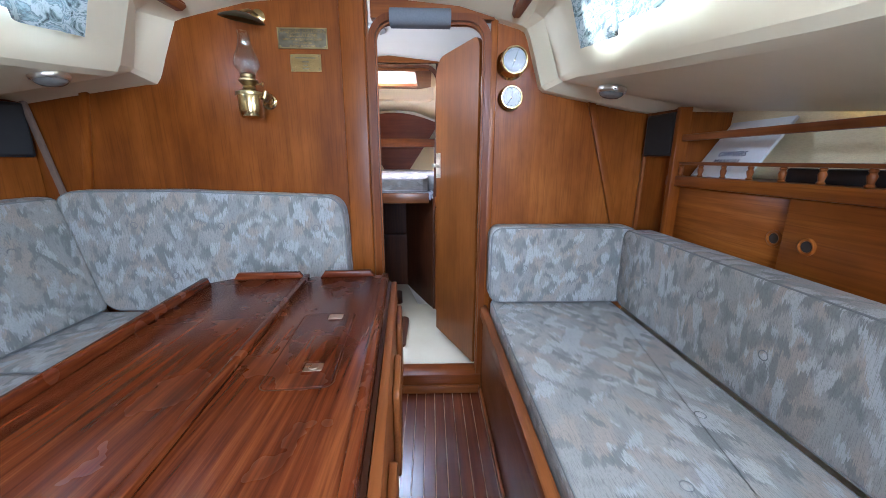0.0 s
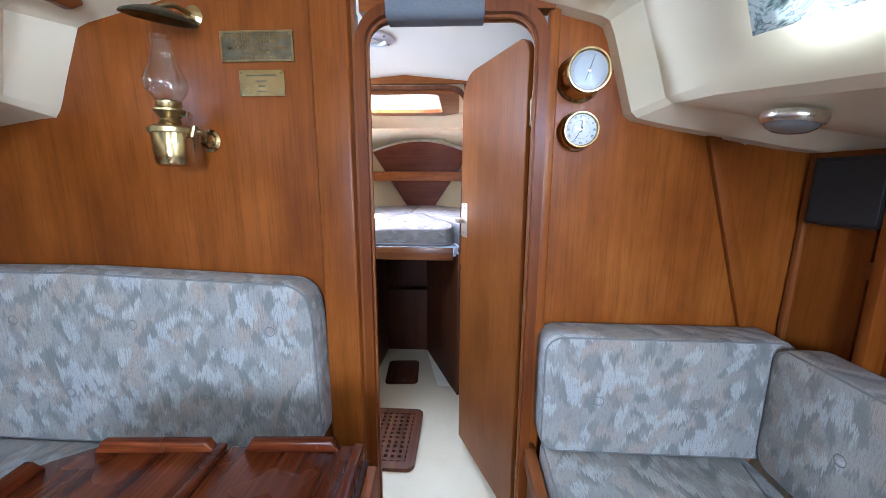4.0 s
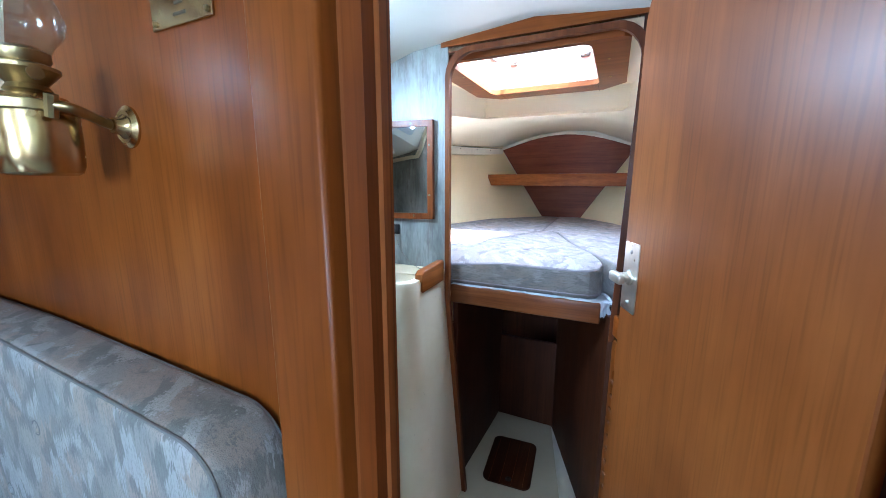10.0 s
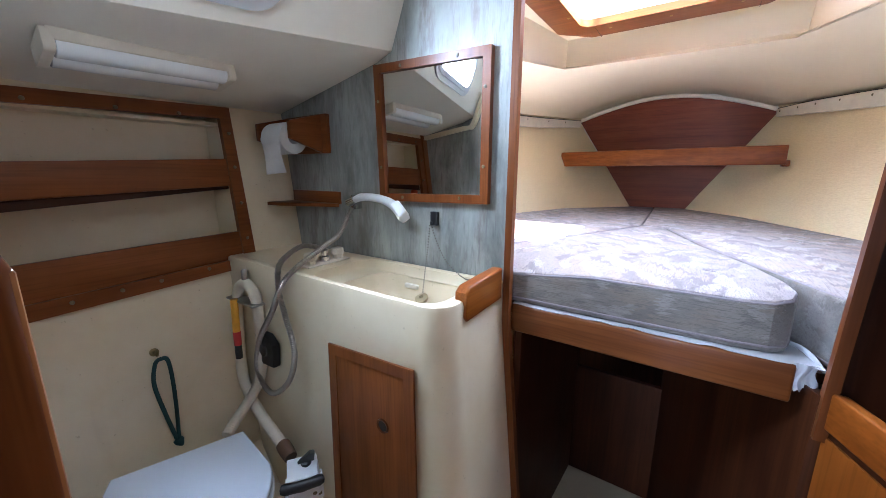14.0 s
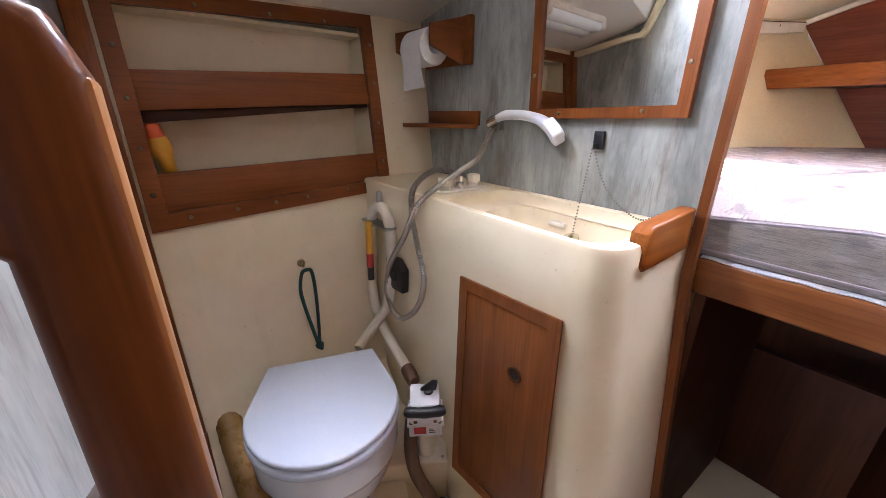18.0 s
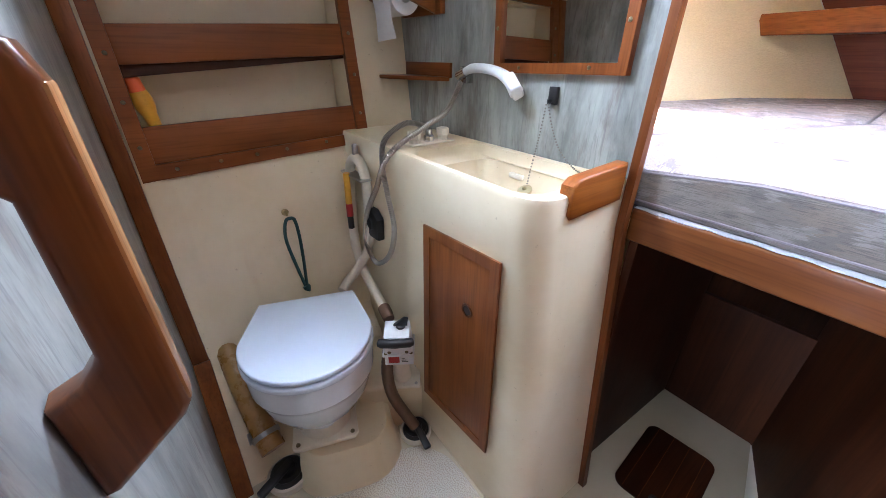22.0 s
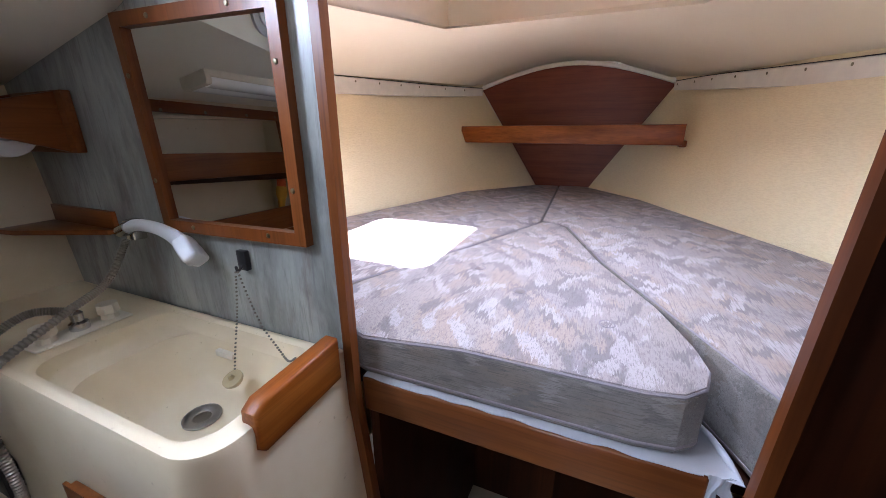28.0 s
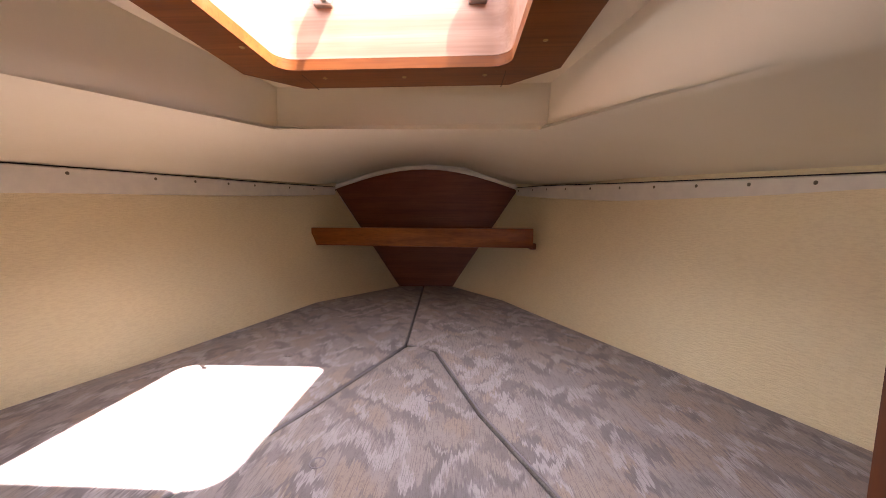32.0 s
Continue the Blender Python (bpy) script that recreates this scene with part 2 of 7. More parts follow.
def fabric(name, tones, along="z", size=1.0):
    """Woven cloth: a soft clouded ground with pale strokes, each with a dark flank, frayed along the threads."""
    t = Tree(name)
    fine = {"z": (150, 150, 5), "y": (150, 5, 150), "x": (5, 150, 150)}[along]
    axis = {"z": (0, 0, 1), "y": (0, 1, 0), "x": (1, 0, 0)}[along]
    jag = t.noise(t.coords(fine), 1.0, 2, 0.75)
    push = t.add("VectorMath")
    push.operation = "SCALE"
    push.inputs[0].default_value = axis
    t.link(t.math("MULTIPLY", t.math("SUBTRACT", jag, 0.5), 0.09), push.inputs["Scale"])
    tc = t.add("TexCoord")
    off = t.add("VectorMath")
    off.operation = "ADD"
    t.link(tc.outputs["Object"], off.inputs[0])
    t.link(push.outputs[0], off.inputs[1])
    v = off.outputs[0]

    def stroke(lean, place, scale=1.0, shift=(0, 0, 0)):
        short, far = 0.034 * size * scale, 0.09 * size * scale
        mv = t.add("VectorMath")
        mv.operation = "ADD"
        t.link(v, mv.inputs[0])
        mv.inputs[1].default_value = shift
        mp = t.nt.nodes.new("ShaderNodeMapping")
        mp.vector_type = "TEXTURE"
        t.link(mv.outputs[0], mp.inputs["Vector"])
        mp.inputs["Rotation"].default_value = (lean * 0.7, lean, 0) if along == "z" else (0, 0, lean)
        mp.inputs["Scale"].default_value = {"z": (short, short, far), "y": (short, far, short), "x": (far, short, short)}[along]
        mp.inputs["Location"].default_value = place
        return t.noise(mp.outputs["Vector"], 1.0, 0.0, 0.4)

    def soft(n, lo, hi, top=1.0):
        return t.ramp(n, [(lo, (0, 0, 0)), (hi, (top, top, top))])

    ground, warm, dark, tan, light, grey, pale = tones
    col = t.mix(soft(t.noise(v, 6.0, 2), 0.4, 0.6), ground, warm)
    col = t.mix(soft(stroke(0.5, (3.1, 1.7, 0.4), 1.5), 0.5, 0.62, 0.8), col, tan)
    col = t.mix(soft(stroke(-0.4, (1.2, 5.3, 2.4), 1.3), 0.54, 0.66, 0.6), col, grey)
    flank = {"z": (0.016, 0.016, 0.012), "y": (0.016, 0.012, 0.016), "x": (0.012, 0.016, 0.016)}[along]
    for lean, place, lo in ((0.65, (7.3, 2.1, 4.2), 0.635), (-0.7, (4.4, 8.2, 1.3), 0.645)):
        col = t.mix(soft(stroke(lean, place, 1.0, flank), lo, lo + 0.05, 0.85), col, dark)
        n = stroke(lean, place)
        col = t.mix(soft(n, lo - 0.005, lo + 0.03, 0.9), col, light if lean > 0 else pale)
    col = t.mix(soft(stroke(0.9, (9.4, 3.2, 7.7), 1.0), 0.63, 0.7, 0.7), col, dark)
    weave = t.noise(t.coords((1, 1, 1)), 700, 2)
    thread = t.noise(t.coords([q * 4.5 for q in fine]), 1.0, 1)
    col = t.mix(soft(thread, 0.6, 0.4, 0.5), col, [c * 0.5 for c in ground])
    fleck = t.noise(t.coords([0.35 * q + 60 for q in fine]), 1.6, 2, 0.7)
    col = t.mix(soft(fleck, 0.5, 0.68, 0.24), col, [c * 0.5 for c in dark])
    t.bump(t.math("ADD", weave, thread), 0.35, 0.0015)
    t.bsdf.inputs["Sheen Weight"].default_value = 0.12
    return t.done(col, 0.85, spec=0.2)


# two grounds, then dark, tan, light, grey and pale
TONES = ((0.305, 0.3, 0.275), (0.34, 0.318, 0.28), (0.19, 0.198, 0.182), (0.345, 0.29, 0.238), (0.42, 0.415, 0.395), (0.25, 0.255, 0.24), (0.395, 0.398, 0.39))
cloth_z = fabric("brushed_pattern_upholstery_upright", TONES, "z", 1.35)
cloth_y = fabric("brushed_pattern_upholstery_flat", TONES, "y", 1.35)
MAT_TONES = ((0.312, 0.264, 0.251), (0.331, 0.275, 0.246), (0.195, 0.168, 0.167), (0.33, 0.253, 0.209), (0.396, 0.348, 0.346), (0.27, 0.236, 0.229), (0.402, 0.353, 0.346))
mattress_cloth = fabric("brushed_pattern_mattress", MAT_TONES, "y", 1.0)
# same cloth as the tops; shade on the upright sides is put into these tones
SIDE_SHADE_TONES = ((0.2, 0.18, 0.16), (0.215, 0.19, 0.163), (0.15, 0.136, 0.122), (0.19, 0.155, 0.125), (0.245, 0.225, 0.203), (0.168, 0.154, 0.14), (0.245, 0.225, 0.205))
mattress_side = fabric("brushed_pattern_mattress_side_shaded", SIDE_SHADE_TONES, "x", 1.2)


def marble():
    t = Tree("blue_grey_streaked_laminate")
    a = t.noise(t.coords((9, 9, 2.2), (0, 0.06, 0)), 1.0, 6, 0.65, 0.3)
    b = t.noise(t.coords((26, 26, 5.0), (0, 0.04, 0)), 1.0, 5, 0.7)
    c = t.noise(t.coords((7, 7, 3.5)), 1.2, 5, 0.7)
    fine = t.noise(t.coords((110, 110, 9)), 1.0, 3, 0.7)
    col = t.ramp(a, [(0.3, (0.14, 0.145, 0.13)), (0.45, (0.26, 0.27, 0.245)), (0.55, (0.345, 0.355, 0.32)), (0.7, (0.46, 0.46, 0.41))])
    col = t.mix(t.ramp(b, [(0.52, (0, 0, 0)), (0.66, (0.75, 0.75, 0.75))]), col, (0.19, 0.165, 0.14))
    col = t.mix(t.ramp(c, [(0.5, (0, 0, 0)), (0.68, (0.6, 0.6, 0.6))]), col, (0.4, 0.4, 0.36))
    col = t.mix(t.ramp(fine, [(0.55, (0, 0, 0)), (0.7, (0.5, 0.5, 0.5))]), col, (0.12, 0.115, 0.11))
    return t.done(col, 0.36, spec=0.35)


laminate = marble()


def plain(name, color, rough=0.5, metal=0.0, coat=0.0, spot=0.12, scale=30.0, relief=0.05):
    t = Tree(name)
    n = t.noise(t.coords(), scale, 4)
    lo, hi = [tuple(max(0, c * k) for c in color) for k in (1 - spot, 1 + spot)]
    col = t.ramp(n, [(0.3, lo), (0.7, hi)])
    t.bump(n, relief, 0.001)
    wide = min(1.0, spot * 8)
    return t.done(col, t.ramp(n, [(0.3, (max(0.03, rough - 0.05 * wide),) * 3), (0.7, (rough + 0.08 * wide,) * 3)]), metal, coat)


brass = plain("polished_brass", (0.53, 0.4, 0.19), 0.2, 1.0)
maho_panel = wood("reddish_bow_panel", (0.085, 0.018, 0.006), (0.16, 0.038, 0.012), (0.23, 0.066, 0.022), "x", 0.45, 1.0, 0.0, figure=0.6)
board_wood = wood("worn_berth_board", (0.075, 0.022, 0.005), (0.145, 0.045, 0.011), (0.22, 0.078, 0.02), "x", 0.3, 1.0, 0.2)
edge_wood = wood("dark_teak_edging", (0.06, 0.016, 0.004), (0.125, 0.036, 0.008), (0.2, 0.065, 0.016), "z", 0.35)
old_brass = plain("tarnished_brass", (0.36, 0.28, 0.13), 0.34, 1.0, spot=0.3)
bronze = plain("dark_bronze_plate", (0.2, 0.17, 0.11), 0.4, 1.0, spot=0.3)
chrome = plain("chrome", (0.62, 0.62, 0.63), 0.16, 1.0)
steel = plain("brushed_steel", (0.46, 0.45, 0.42), 0.34, 1.0)
nickel = plain("satin_nickel", (0.66, 0.62, 0.53), 0.3, 1.0)
white_plastic = plain("white_plastic", (0.72, 0.74, 0.76), 0.28, spot=0.004, scale=3.0, relief=0.0)
# white plastic with the blue tint of skylight put into its colour
seat_plastic = plain("white_seat_plastic_sky_tint", (0.6, 0.66, 0.74), 0.22, spot=0.004, scale=3.0, relief=0.0)
ceramic = plain("white_ceramic", (0.68, 0.71, 0.74), 0.12, spot=0.02, coat=0.4)
black_plastic = plain("black_plastic", (0.012, 0.012, 0.013), 0.4)
black_rubber = plain("black_rubber", (0.02, 0.02, 0.02), 0.7)
grey_foam = plain("grey_foam_padding", (0.15, 0.165, 0.18), 0.8, relief=0.3, scale=200)
dark_void = plain("dark_locker_inside", (0.03, 0.02, 0.015), 0.8)
# cord of the cloth's colour, darkened to hold the shadow line beside it
piping = plain("shadow_grey_piping_cord", (0.175, 0.177, 0.168), 0.8, scale=300)
mattress_piping = plain("faded_mauve_piping_cord", (0.24, 0.21, 0.22), 0.85, scale=300)
# varnished coaming wood, made paler to put the sunlight on it into the colour
pale_wood = wood("sunlit_coaming_wood", (0.33, 0.17, 0.105), (0.44, 0.25, 0.165), (0.52, 0.32, 0.225), "x", 0.45)
port_rim = plain("pale_grey_port_rim", (0.55, 0.57, 0.58), 0.35, spot=0.03)
white_trim = plain("white_vinyl_trim", (0.72, 0.66, 0.54), 0.5, spot=0.05)


def glass(name, tint=(0.97, 0.98, 0.98), shine=0.45):
    """Thin clear sheet: lets light through, with a glossy face towards the rim."""
    t = Tree(name)
    clear = t.add("BsdfTransparent", Color=(*tint, 1))
    gloss = t.add("BsdfGlossy", Roughness=0.03)
    lw = t.add("LayerWeight", Blend=0.5)
    mx = t.add("MixShader")
    t.link(t.math("MULTIPLY", t.math("ADD", t.math("POWER", lw.outputs["Facing"], 4.0), 0.06), shine), mx.inputs[0])
    t.link(clear.outputs[0], mx.inputs[1])
    t.link(gloss.outputs[0], mx.inputs[2])
    t.link(mx.outputs[0], t.nt.nodes["Material Output"].inputs["Surface"])
    return t.mat


clear_glass = glass("clear_glass")
lamp_glass = glass("lamp_chimney_glass", (0.93, 0.94, 0.93), 0.95)


# ---- mesh helpers ----
def box(bm, x0, y0, z0, x1, y1, z1, bev=0.0, seg=2, m=None):
    """A box between two corners, its edges rounded by bev."""
    r = bmesh.ops.create_cube(bm, size=1.0)
    vs = r["verts"]
    for v in vs:
        v.co = Vector(((x0 + x1) / 2 + v.co.x * (x1 - x0), (y0 + y1) / 2 + v.co.y * (y1 - y0), (z0 + z1) / 2 + v.co.z * (z1 - z0)))
    fresh = set(vs)
    if bev > 0:
        edges = list({e for v in vs for e in v.link_edges})
        out = bmesh.ops.bevel(bm, geom=edges, offset=bev, segments=seg, affect="EDGES", profile=0.5)
        fresh = {v for v in vs if v.is_valid} | set(out["verts"])
    if m is not None:
        bmesh.ops.transform(bm, matrix=m, verts=list(fresh))
    return bm


def prism(bm, pts, axis, a, b, bev=0.0, seg=2, m=None):
    """A polygon in the plane across axis, drawn out from a to b. For axis x the points are (y, z), for y (x, z), for z (x, y)."""
    def at(p, h):
        return {"x": (h, p[0], p[1]), "y": (p[0], h, p[1]), "z": (p[0], p[1], h)}[axis]

    lo = [bm.verts.new(at(p, a)) for p in pts]
    hi = [bm.verts.new(at(p, b)) for p in pts]
    faces = [bm.faces.new(lo), bm.faces.new(hi[::-1])]
    n = len(pts)
    for i in range(n):
        faces.append(bm.faces.new((lo[i], hi[i], hi[(i + 1) % n], lo[(i + 1) % n])))
    bmesh.ops.recalc_face_normals(bm, faces=faces)
    fresh = set(lo + hi)
    if bev > 0:
        edges = list({e for f in faces[:2] for e in f.edges})
        out = bmesh.ops.bevel(bm, geom=edges, offset=bev, segments=seg, affect="EDGES", profile=0.5)
        fresh = {v for v in fresh if v.is_valid} | set(out["verts"])
    if m is not None:
        bmesh.ops.transform(bm, matrix=m, verts=list(fresh))
    return bm


def round_rect(x0, y0, x1, y1, r, n=6):
    r = r if isinstance(r, (tuple, list)) else (r,) * 4
    out = []
    for (cx, cy, a), q in zip(((x1, y1, 0), (x0, y1, 90), (x0, y0, 180), (x1, y0, 270)), r):
        sx, sy = (1 if cx == x1 else -1), (1 if cy == y1 else -1)
        for k in range(n + 1):
            t = radians(a + 90 * k / n)
            out.append((cx - sx * q + q * math.cos(t), cy - sy * q + q * math.sin(t)))
    return out


def ring(bm, outer, inner, axis, a, b, m=None):
    """A frame between two outlines with the same number of points, drawn out from a to b."""
    def at(p, h):
        return {"x": (h, p[0], p[1]), "y": (p[0], h, p[1]), "z": (p[0], p[1], h)}[axis]

    n = len(outer)
    v = [[bm.verts.new(at(p, h)) for p in pts] for pts in (outer, inner) for h in (a, b)]
    faces = []
    for i in range(n):
        j = (i + 1) % n
        for p, q in ((v[0], v[1]), (v[1], v[3]), (v[3], v[2]), (v[2], v[0])):
            faces.append(bm.faces.new((p[i], p[j], q[j], q[i])))
    bmesh.ops.recalc_face_normals(bm, faces=faces)
    if m is not None:
        bmesh.ops.transform(bm, matrix=m, verts=[x for s in v for x in s])
    return bm


def lathe(bm, profile, n=20, m=None, closed=True):
    """A turned body from (radius, height) pairs about z."""
    rows = []
    for r, h in profile:
        rows.append([bm.verts.new((r * math.cos(2 * math.pi * k / n), r * math.sin(2 * math.pi * k / n), h)) for k in range(n)])
    faces = []
    for a, b in zip(rows, rows[1:]):
        for k in range(n):
            faces.append(bm.faces.new((a[k], a[(k + 1) % n], b[(k + 1) % n], b[k])))
    if closed:
        faces += [bm.faces.new(rows[0][::-1]), bm.faces.new(rows[-1])]
    bmesh.ops.recalc_face_normals(bm, faces=faces)
    if m is not None:
        bmesh.ops.transform(bm, matrix=m, verts=[v for r in rows for v in r])
    return bm


def smooth_line(pts, n=6):
    """More points on a curve through the given ones."""
    p = [Vector(q) for q in pts]
    out = []
    for i in range(len(p) - 1):
        a, b, c, d = p[max(i - 1, 0)], p[i], p[i + 1], p[min(i + 2, len(p) - 1)]
        for k in range(n):
            t = k / n
            out.append(0.5 * ((2 * b) + (c - a) * t + (2 * a - 5 * b + 4 * c - d) * t * t + (3 * b - a - 3 * c + d) * t ** 3))
    return out + [p[-1]]


def tube(bm, pts, r, n=8, ripple=0.0):
    """A pipe along points; r a number or one for each point."""
    pts = [Vector(p) for p in pts]
    rr = r if isinstance(r, (list, tuple)) else [r] * len(pts)
    side, rows = None, []
    for i, p in enumerate(pts):
        d = (pts[min(i + 1, len(pts) - 1)] - pts[max(i - 1, 0)]).normalized()
        if side is None:
            side = d.orthogonal().normalized()
        side = (side - d * side.dot(d)).normalized()
        up = d.cross(side)
        q = rr[i] * (1 + (ripple if i % 2 else -ripple))
        rows.append([bm.verts.new(p + q * (math.cos(2 * math.pi * k / n) * side + math.sin(2 * math.pi * k / n) * up)) for k in range(n)])
    faces = [bm.faces.new(rows[0][::-1]), bm.faces.new(rows[-1])]
    for a, b in zip(rows, rows[1:]):
        for k in range(n):
            faces.append(bm.faces.new((a[k], a[(k + 1) % n], b[(k + 1) % n], b[k])))
    bmesh.ops.recalc_face_normals(bm, faces=faces)
    return bm


def loft(bm, rows, close=False, holes=()):
    """A skin over rows of points, without the faces named in holes as (row, column)."""
    vs = [[bm.verts.new(p) for p in r] for r in rows]
    faces = []
    for i, (a, b) in enumerate(zip(vs, vs[1:])):
        n = len(a)
        for k in range(n if close else n - 1):
            if (i, k) in holes:
                continue
            faces.append(bm.faces.new((a[k], a[(k + 1) % n], b[(k + 1) % n], b[k])))
    bmesh.ops.recalc_face_normals(bm, faces=faces)
    return bm


def finish(name, bm, mat, shade=True, angle=40):
    me = bpy.data.meshes.new(name)
    if shade:
        for f in bm.faces:
            f.smooth = True
        for e in bm.edges:
            e.smooth = len(e.link_faces) == 2 and e.calc_face_angle(3.2) < radians(angle)
    bm.to_mesh(me)
    bm.free()
    me.materials.append(mat)
    return new(name, me)


def B():
    return bmesh.new()


def thing(name, bm, mat, label, category, group="", kind=""):
    """A top-level thing of one mesh."""
    return tagged(finish(name, bm, mat), label, category, group, kind)


def setting(name, bm, mat, label="", angle=40):
    return tagged(finish(name, bm, mat, True, angle), label, "", "", "structure")


def base(name, at, label, category, group="", kind=""):
    """An Empty at a thing's foot."""
    ob = new(name)
    ob.empty_display_size = 0.05
    ob.location = at
    return tagged(ob, label, category, group, kind)


def world_of(ob):
    m = Matrix.Translation(ob.location)
    return m if ob.parent is None or ob.type == "EMPTY" else Matrix()


def part(name, bm, mat, parent, label=""):
    """One mesh, drawn in world metres, under a thing or a part."""
    ob = finish(name, bm, mat)
    ob.parent = parent
    ob.matrix_parent_inverse = world_of(parent).inverted() if parent.parent is None else Matrix()
    if parent.parent is not None:
        ob.matrix_parent_inverse = Matrix()
    return tagged(ob, label) if label else ob


def round_edges(ob, width, seg=3):
    """Rounded arrises on a moulded part."""
    b = ob.modifiers.new("arris", "BEVEL")
    b.width, b.segments, b.limit_method, b.angle_limit = width, seg, "ANGLE", radians(40)
    return ob


def fillet(pts, r, n=4):
    """An outline with its corners rounded by r."""
    out = []
    for i in range(len(pts)):
        p, q, w = Vector(pts[i - 1]), Vector(pts[i]), Vector(pts[(i + 1) % len(pts)])
        a, b = (p - q), (w - q)
        d = min(r, a.length * 0.45, b.length * 0.45)
        a, b = q + a.normalized() * d, q + b.normalized() * d
        for k in range(n + 1):
            t = k / n
            out.append(tuple(a * (1 - t) ** 2 + q * (2 * t * (1 - t)) + b * t * t))
    return out


def screw(bm, at, normal, r=0.005, h=0.003):
    m = Matrix.Translation(at) @ Vector(normal).to_track_quat("Z", "Y").to_matrix().to_4x4()
    lathe(bm, [(r, -0.002), (r, h * 0.3), (r * 0.75, h * 0.8), (r * 0.2, h)], 10, m)
    return bm


# ---- the boat's shell ----
YB, YBR, YF = 2.0, 2.05, 2.95        # main bulkhead to port and starboard of the door, forward bulkhead
DOOR = (0.183, 0.675, 0.085, 1.85)    # door opening: x, x, sill, top


def roof_profile(y):
    """Half-breadth points of the deckhead at y, port to starboard, for the saloon and the head."""
    s = max(-1.4, min(y, 3.0))
    c = 0.13 - 0.035 * (s - 1.9)
    wide = 0.84 + 0.13 * (1.8 - s) if s < 1.8 else 0.83 - 0.16 * (s - 1.8)
    low = 1.585 - 0.135 * (1.8 - s) + 0.025 * (1.8 - s) ** 2 if s < 1.8 else 1.585 + 0.08 * (s - 1.8)
    return c, wide, low


def bulkhead_outline(shift=0.0):
    return [(-1.5, 1.48 + shift), (-1.03, 1.545 + shift), (-0.775, 1.585 + shift), (-0.67, 1.835 + shift), (-0.36, 1.909 + shift), (0.1, 1.95 + shift), (0.56, 1.91 + shift), (0.87, 1.825 + shift), (0.967, 1.585 + shift), (1.2, 1.53 + shift), (1.6, 1.47 + shift)]


def main_bulkhead():
    top = bulkhead_outline(0.06)
    dx0, dx1, dz0, dz1 = DOOR
    # port wing
    bm = B()
    prism(bm, [(-1.62, -0.3), (0.033, -0.3), (0.033, 2.0)] + [(x, z) for x, z in reversed(top) if x < 0.0], "y", YB, YB + 0.022)
    setting("wall_main_bulkhead_port", bm, teak_z)
    bm = B()
    prism(bm, [(0.72, -0.3), (1.75, -0.3)] + [(x, z) for x, z in reversed(top) if x > 0.75] + [(0.72, 1.92)], "y", YBR, YBR + 0.022)
    setting("wall_main_bulkhead_starboard", bm, gold_z)
    bm = B()
    prism(bm, [(0.7055, -0.1), (0.738, -0.1), (0.738, 1.9), (0.7055, 1.92)], "y", YBR - 0.028, YBR + 0.004, 0.006, 3)
    setting("door_post_starboard", bm, gold_z)
    # solid post to port of the door
    bm = B()
    prism(bm, [(0.036, -0.1), (0.146, -0.1), (0.146, 1.95), (0.036, 1.98)], "y", YB - 0.034, YB + 0.03, 0.009, 4)
    setting("door_post", bm, teak_z)
    bm = B()
    prism(bm, [(0.1465, -0.1), (0.1545, -0.1), (0.1545, 1.93), (0.1465, 1.94)], "y", YB - 0.002, YB + 0.03)
    setting("trim_door_rebate", bm, maho_z)
    bm = B()
    prism(bm, [(0.168, 1.86), (0.717, 1.86), (0.717, 1.94), (0.42, 1.975), (0.168, 1.985)], "y", YB + 0.006, YB + 0.055)
    setting("door_header", bm, teak_x)
    # head side of the bulkhead
    bm = B()
    prism(bm, [(-1.5, 0.0), (0.152, 0.0), (0.152, 1.98), (-0.36, 1.97), (-0.67, 1.9), (-0.8, 1.66), (-1.5, 1.6)], "y", YB + 0.024, YB + 0.034)
    setting("wall_head_aft_port", bm, laminate)
    bm = B()
    prism(bm, [(0.72, 0.0), (1.5, 0.0), (1.5, 1.6), (0.97, 1.66), (0.87, 1.9), (0.72, 1.95)], "y", YBR + 0.024, YBR + 0.034)
    setting("wall_head_aft_starboard", bm, dark_z)
    # moulded teak frame round the opening
    fr = base("door_frame", ((dx0 + dx1) / 2, YB, dz0), "varnished teak door frame with rounded top corners", "door frame", kind="structure")
    outer = round_rect(dx0 - 0.028, 0.0, dx1 + 0.03, dz1 + 0.03, (0.11, 0.11, 0.001, 0.001), 8)
    inner = round_rect(dx0, 0.0, dx1, dz1, (0.08, 0.08, 0.001, 0.001), 8)
    bm = B()
    ring(bm, outer, inner, "y", YB - 0.006, YB + 0.044)
    round_edges(part("frame", bm, post_z, fr), 0.0125, 4)
    o2 = round_rect(dx0 - 0.006, 0.0, dx1 + 0.006, dz1 + 0.006, (0.085, 0.085, 0.001, 0.001), 8)
    i2 = round_rect(dx0 + 0.007, 0.0, dx1 - 0.007, dz1 - 0.007, (0.075, 0.075, 0.001, 0.001), 8)
    bm = B()
    ring(bm, o2, i2, "y", YB + 0.016, YB + 0.03)
    round_edges(part("beading", bm, maho_z, fr), 0.004)
    bm = B()
    ring(bm, o2, round_rect(dx0 - 0.004, 0.0, dx1 - 0.002, dz1 - 0.007, (0.075, 0.075, 0.001, 0.001), 8), "y", YB + 0.0445, YB + 0.054)
    part("door_stop", bm, maho_z, fr)
    # stop on the head side of the port jamb
    bm = B()
    box(bm, 0.098, YB + 0.0345, 0.086, 0.148, YB + 0.074, 1.88, 0.008, 3)
    setting("trim_door_stop", bm, post_z)
    # sill
    bm = B()
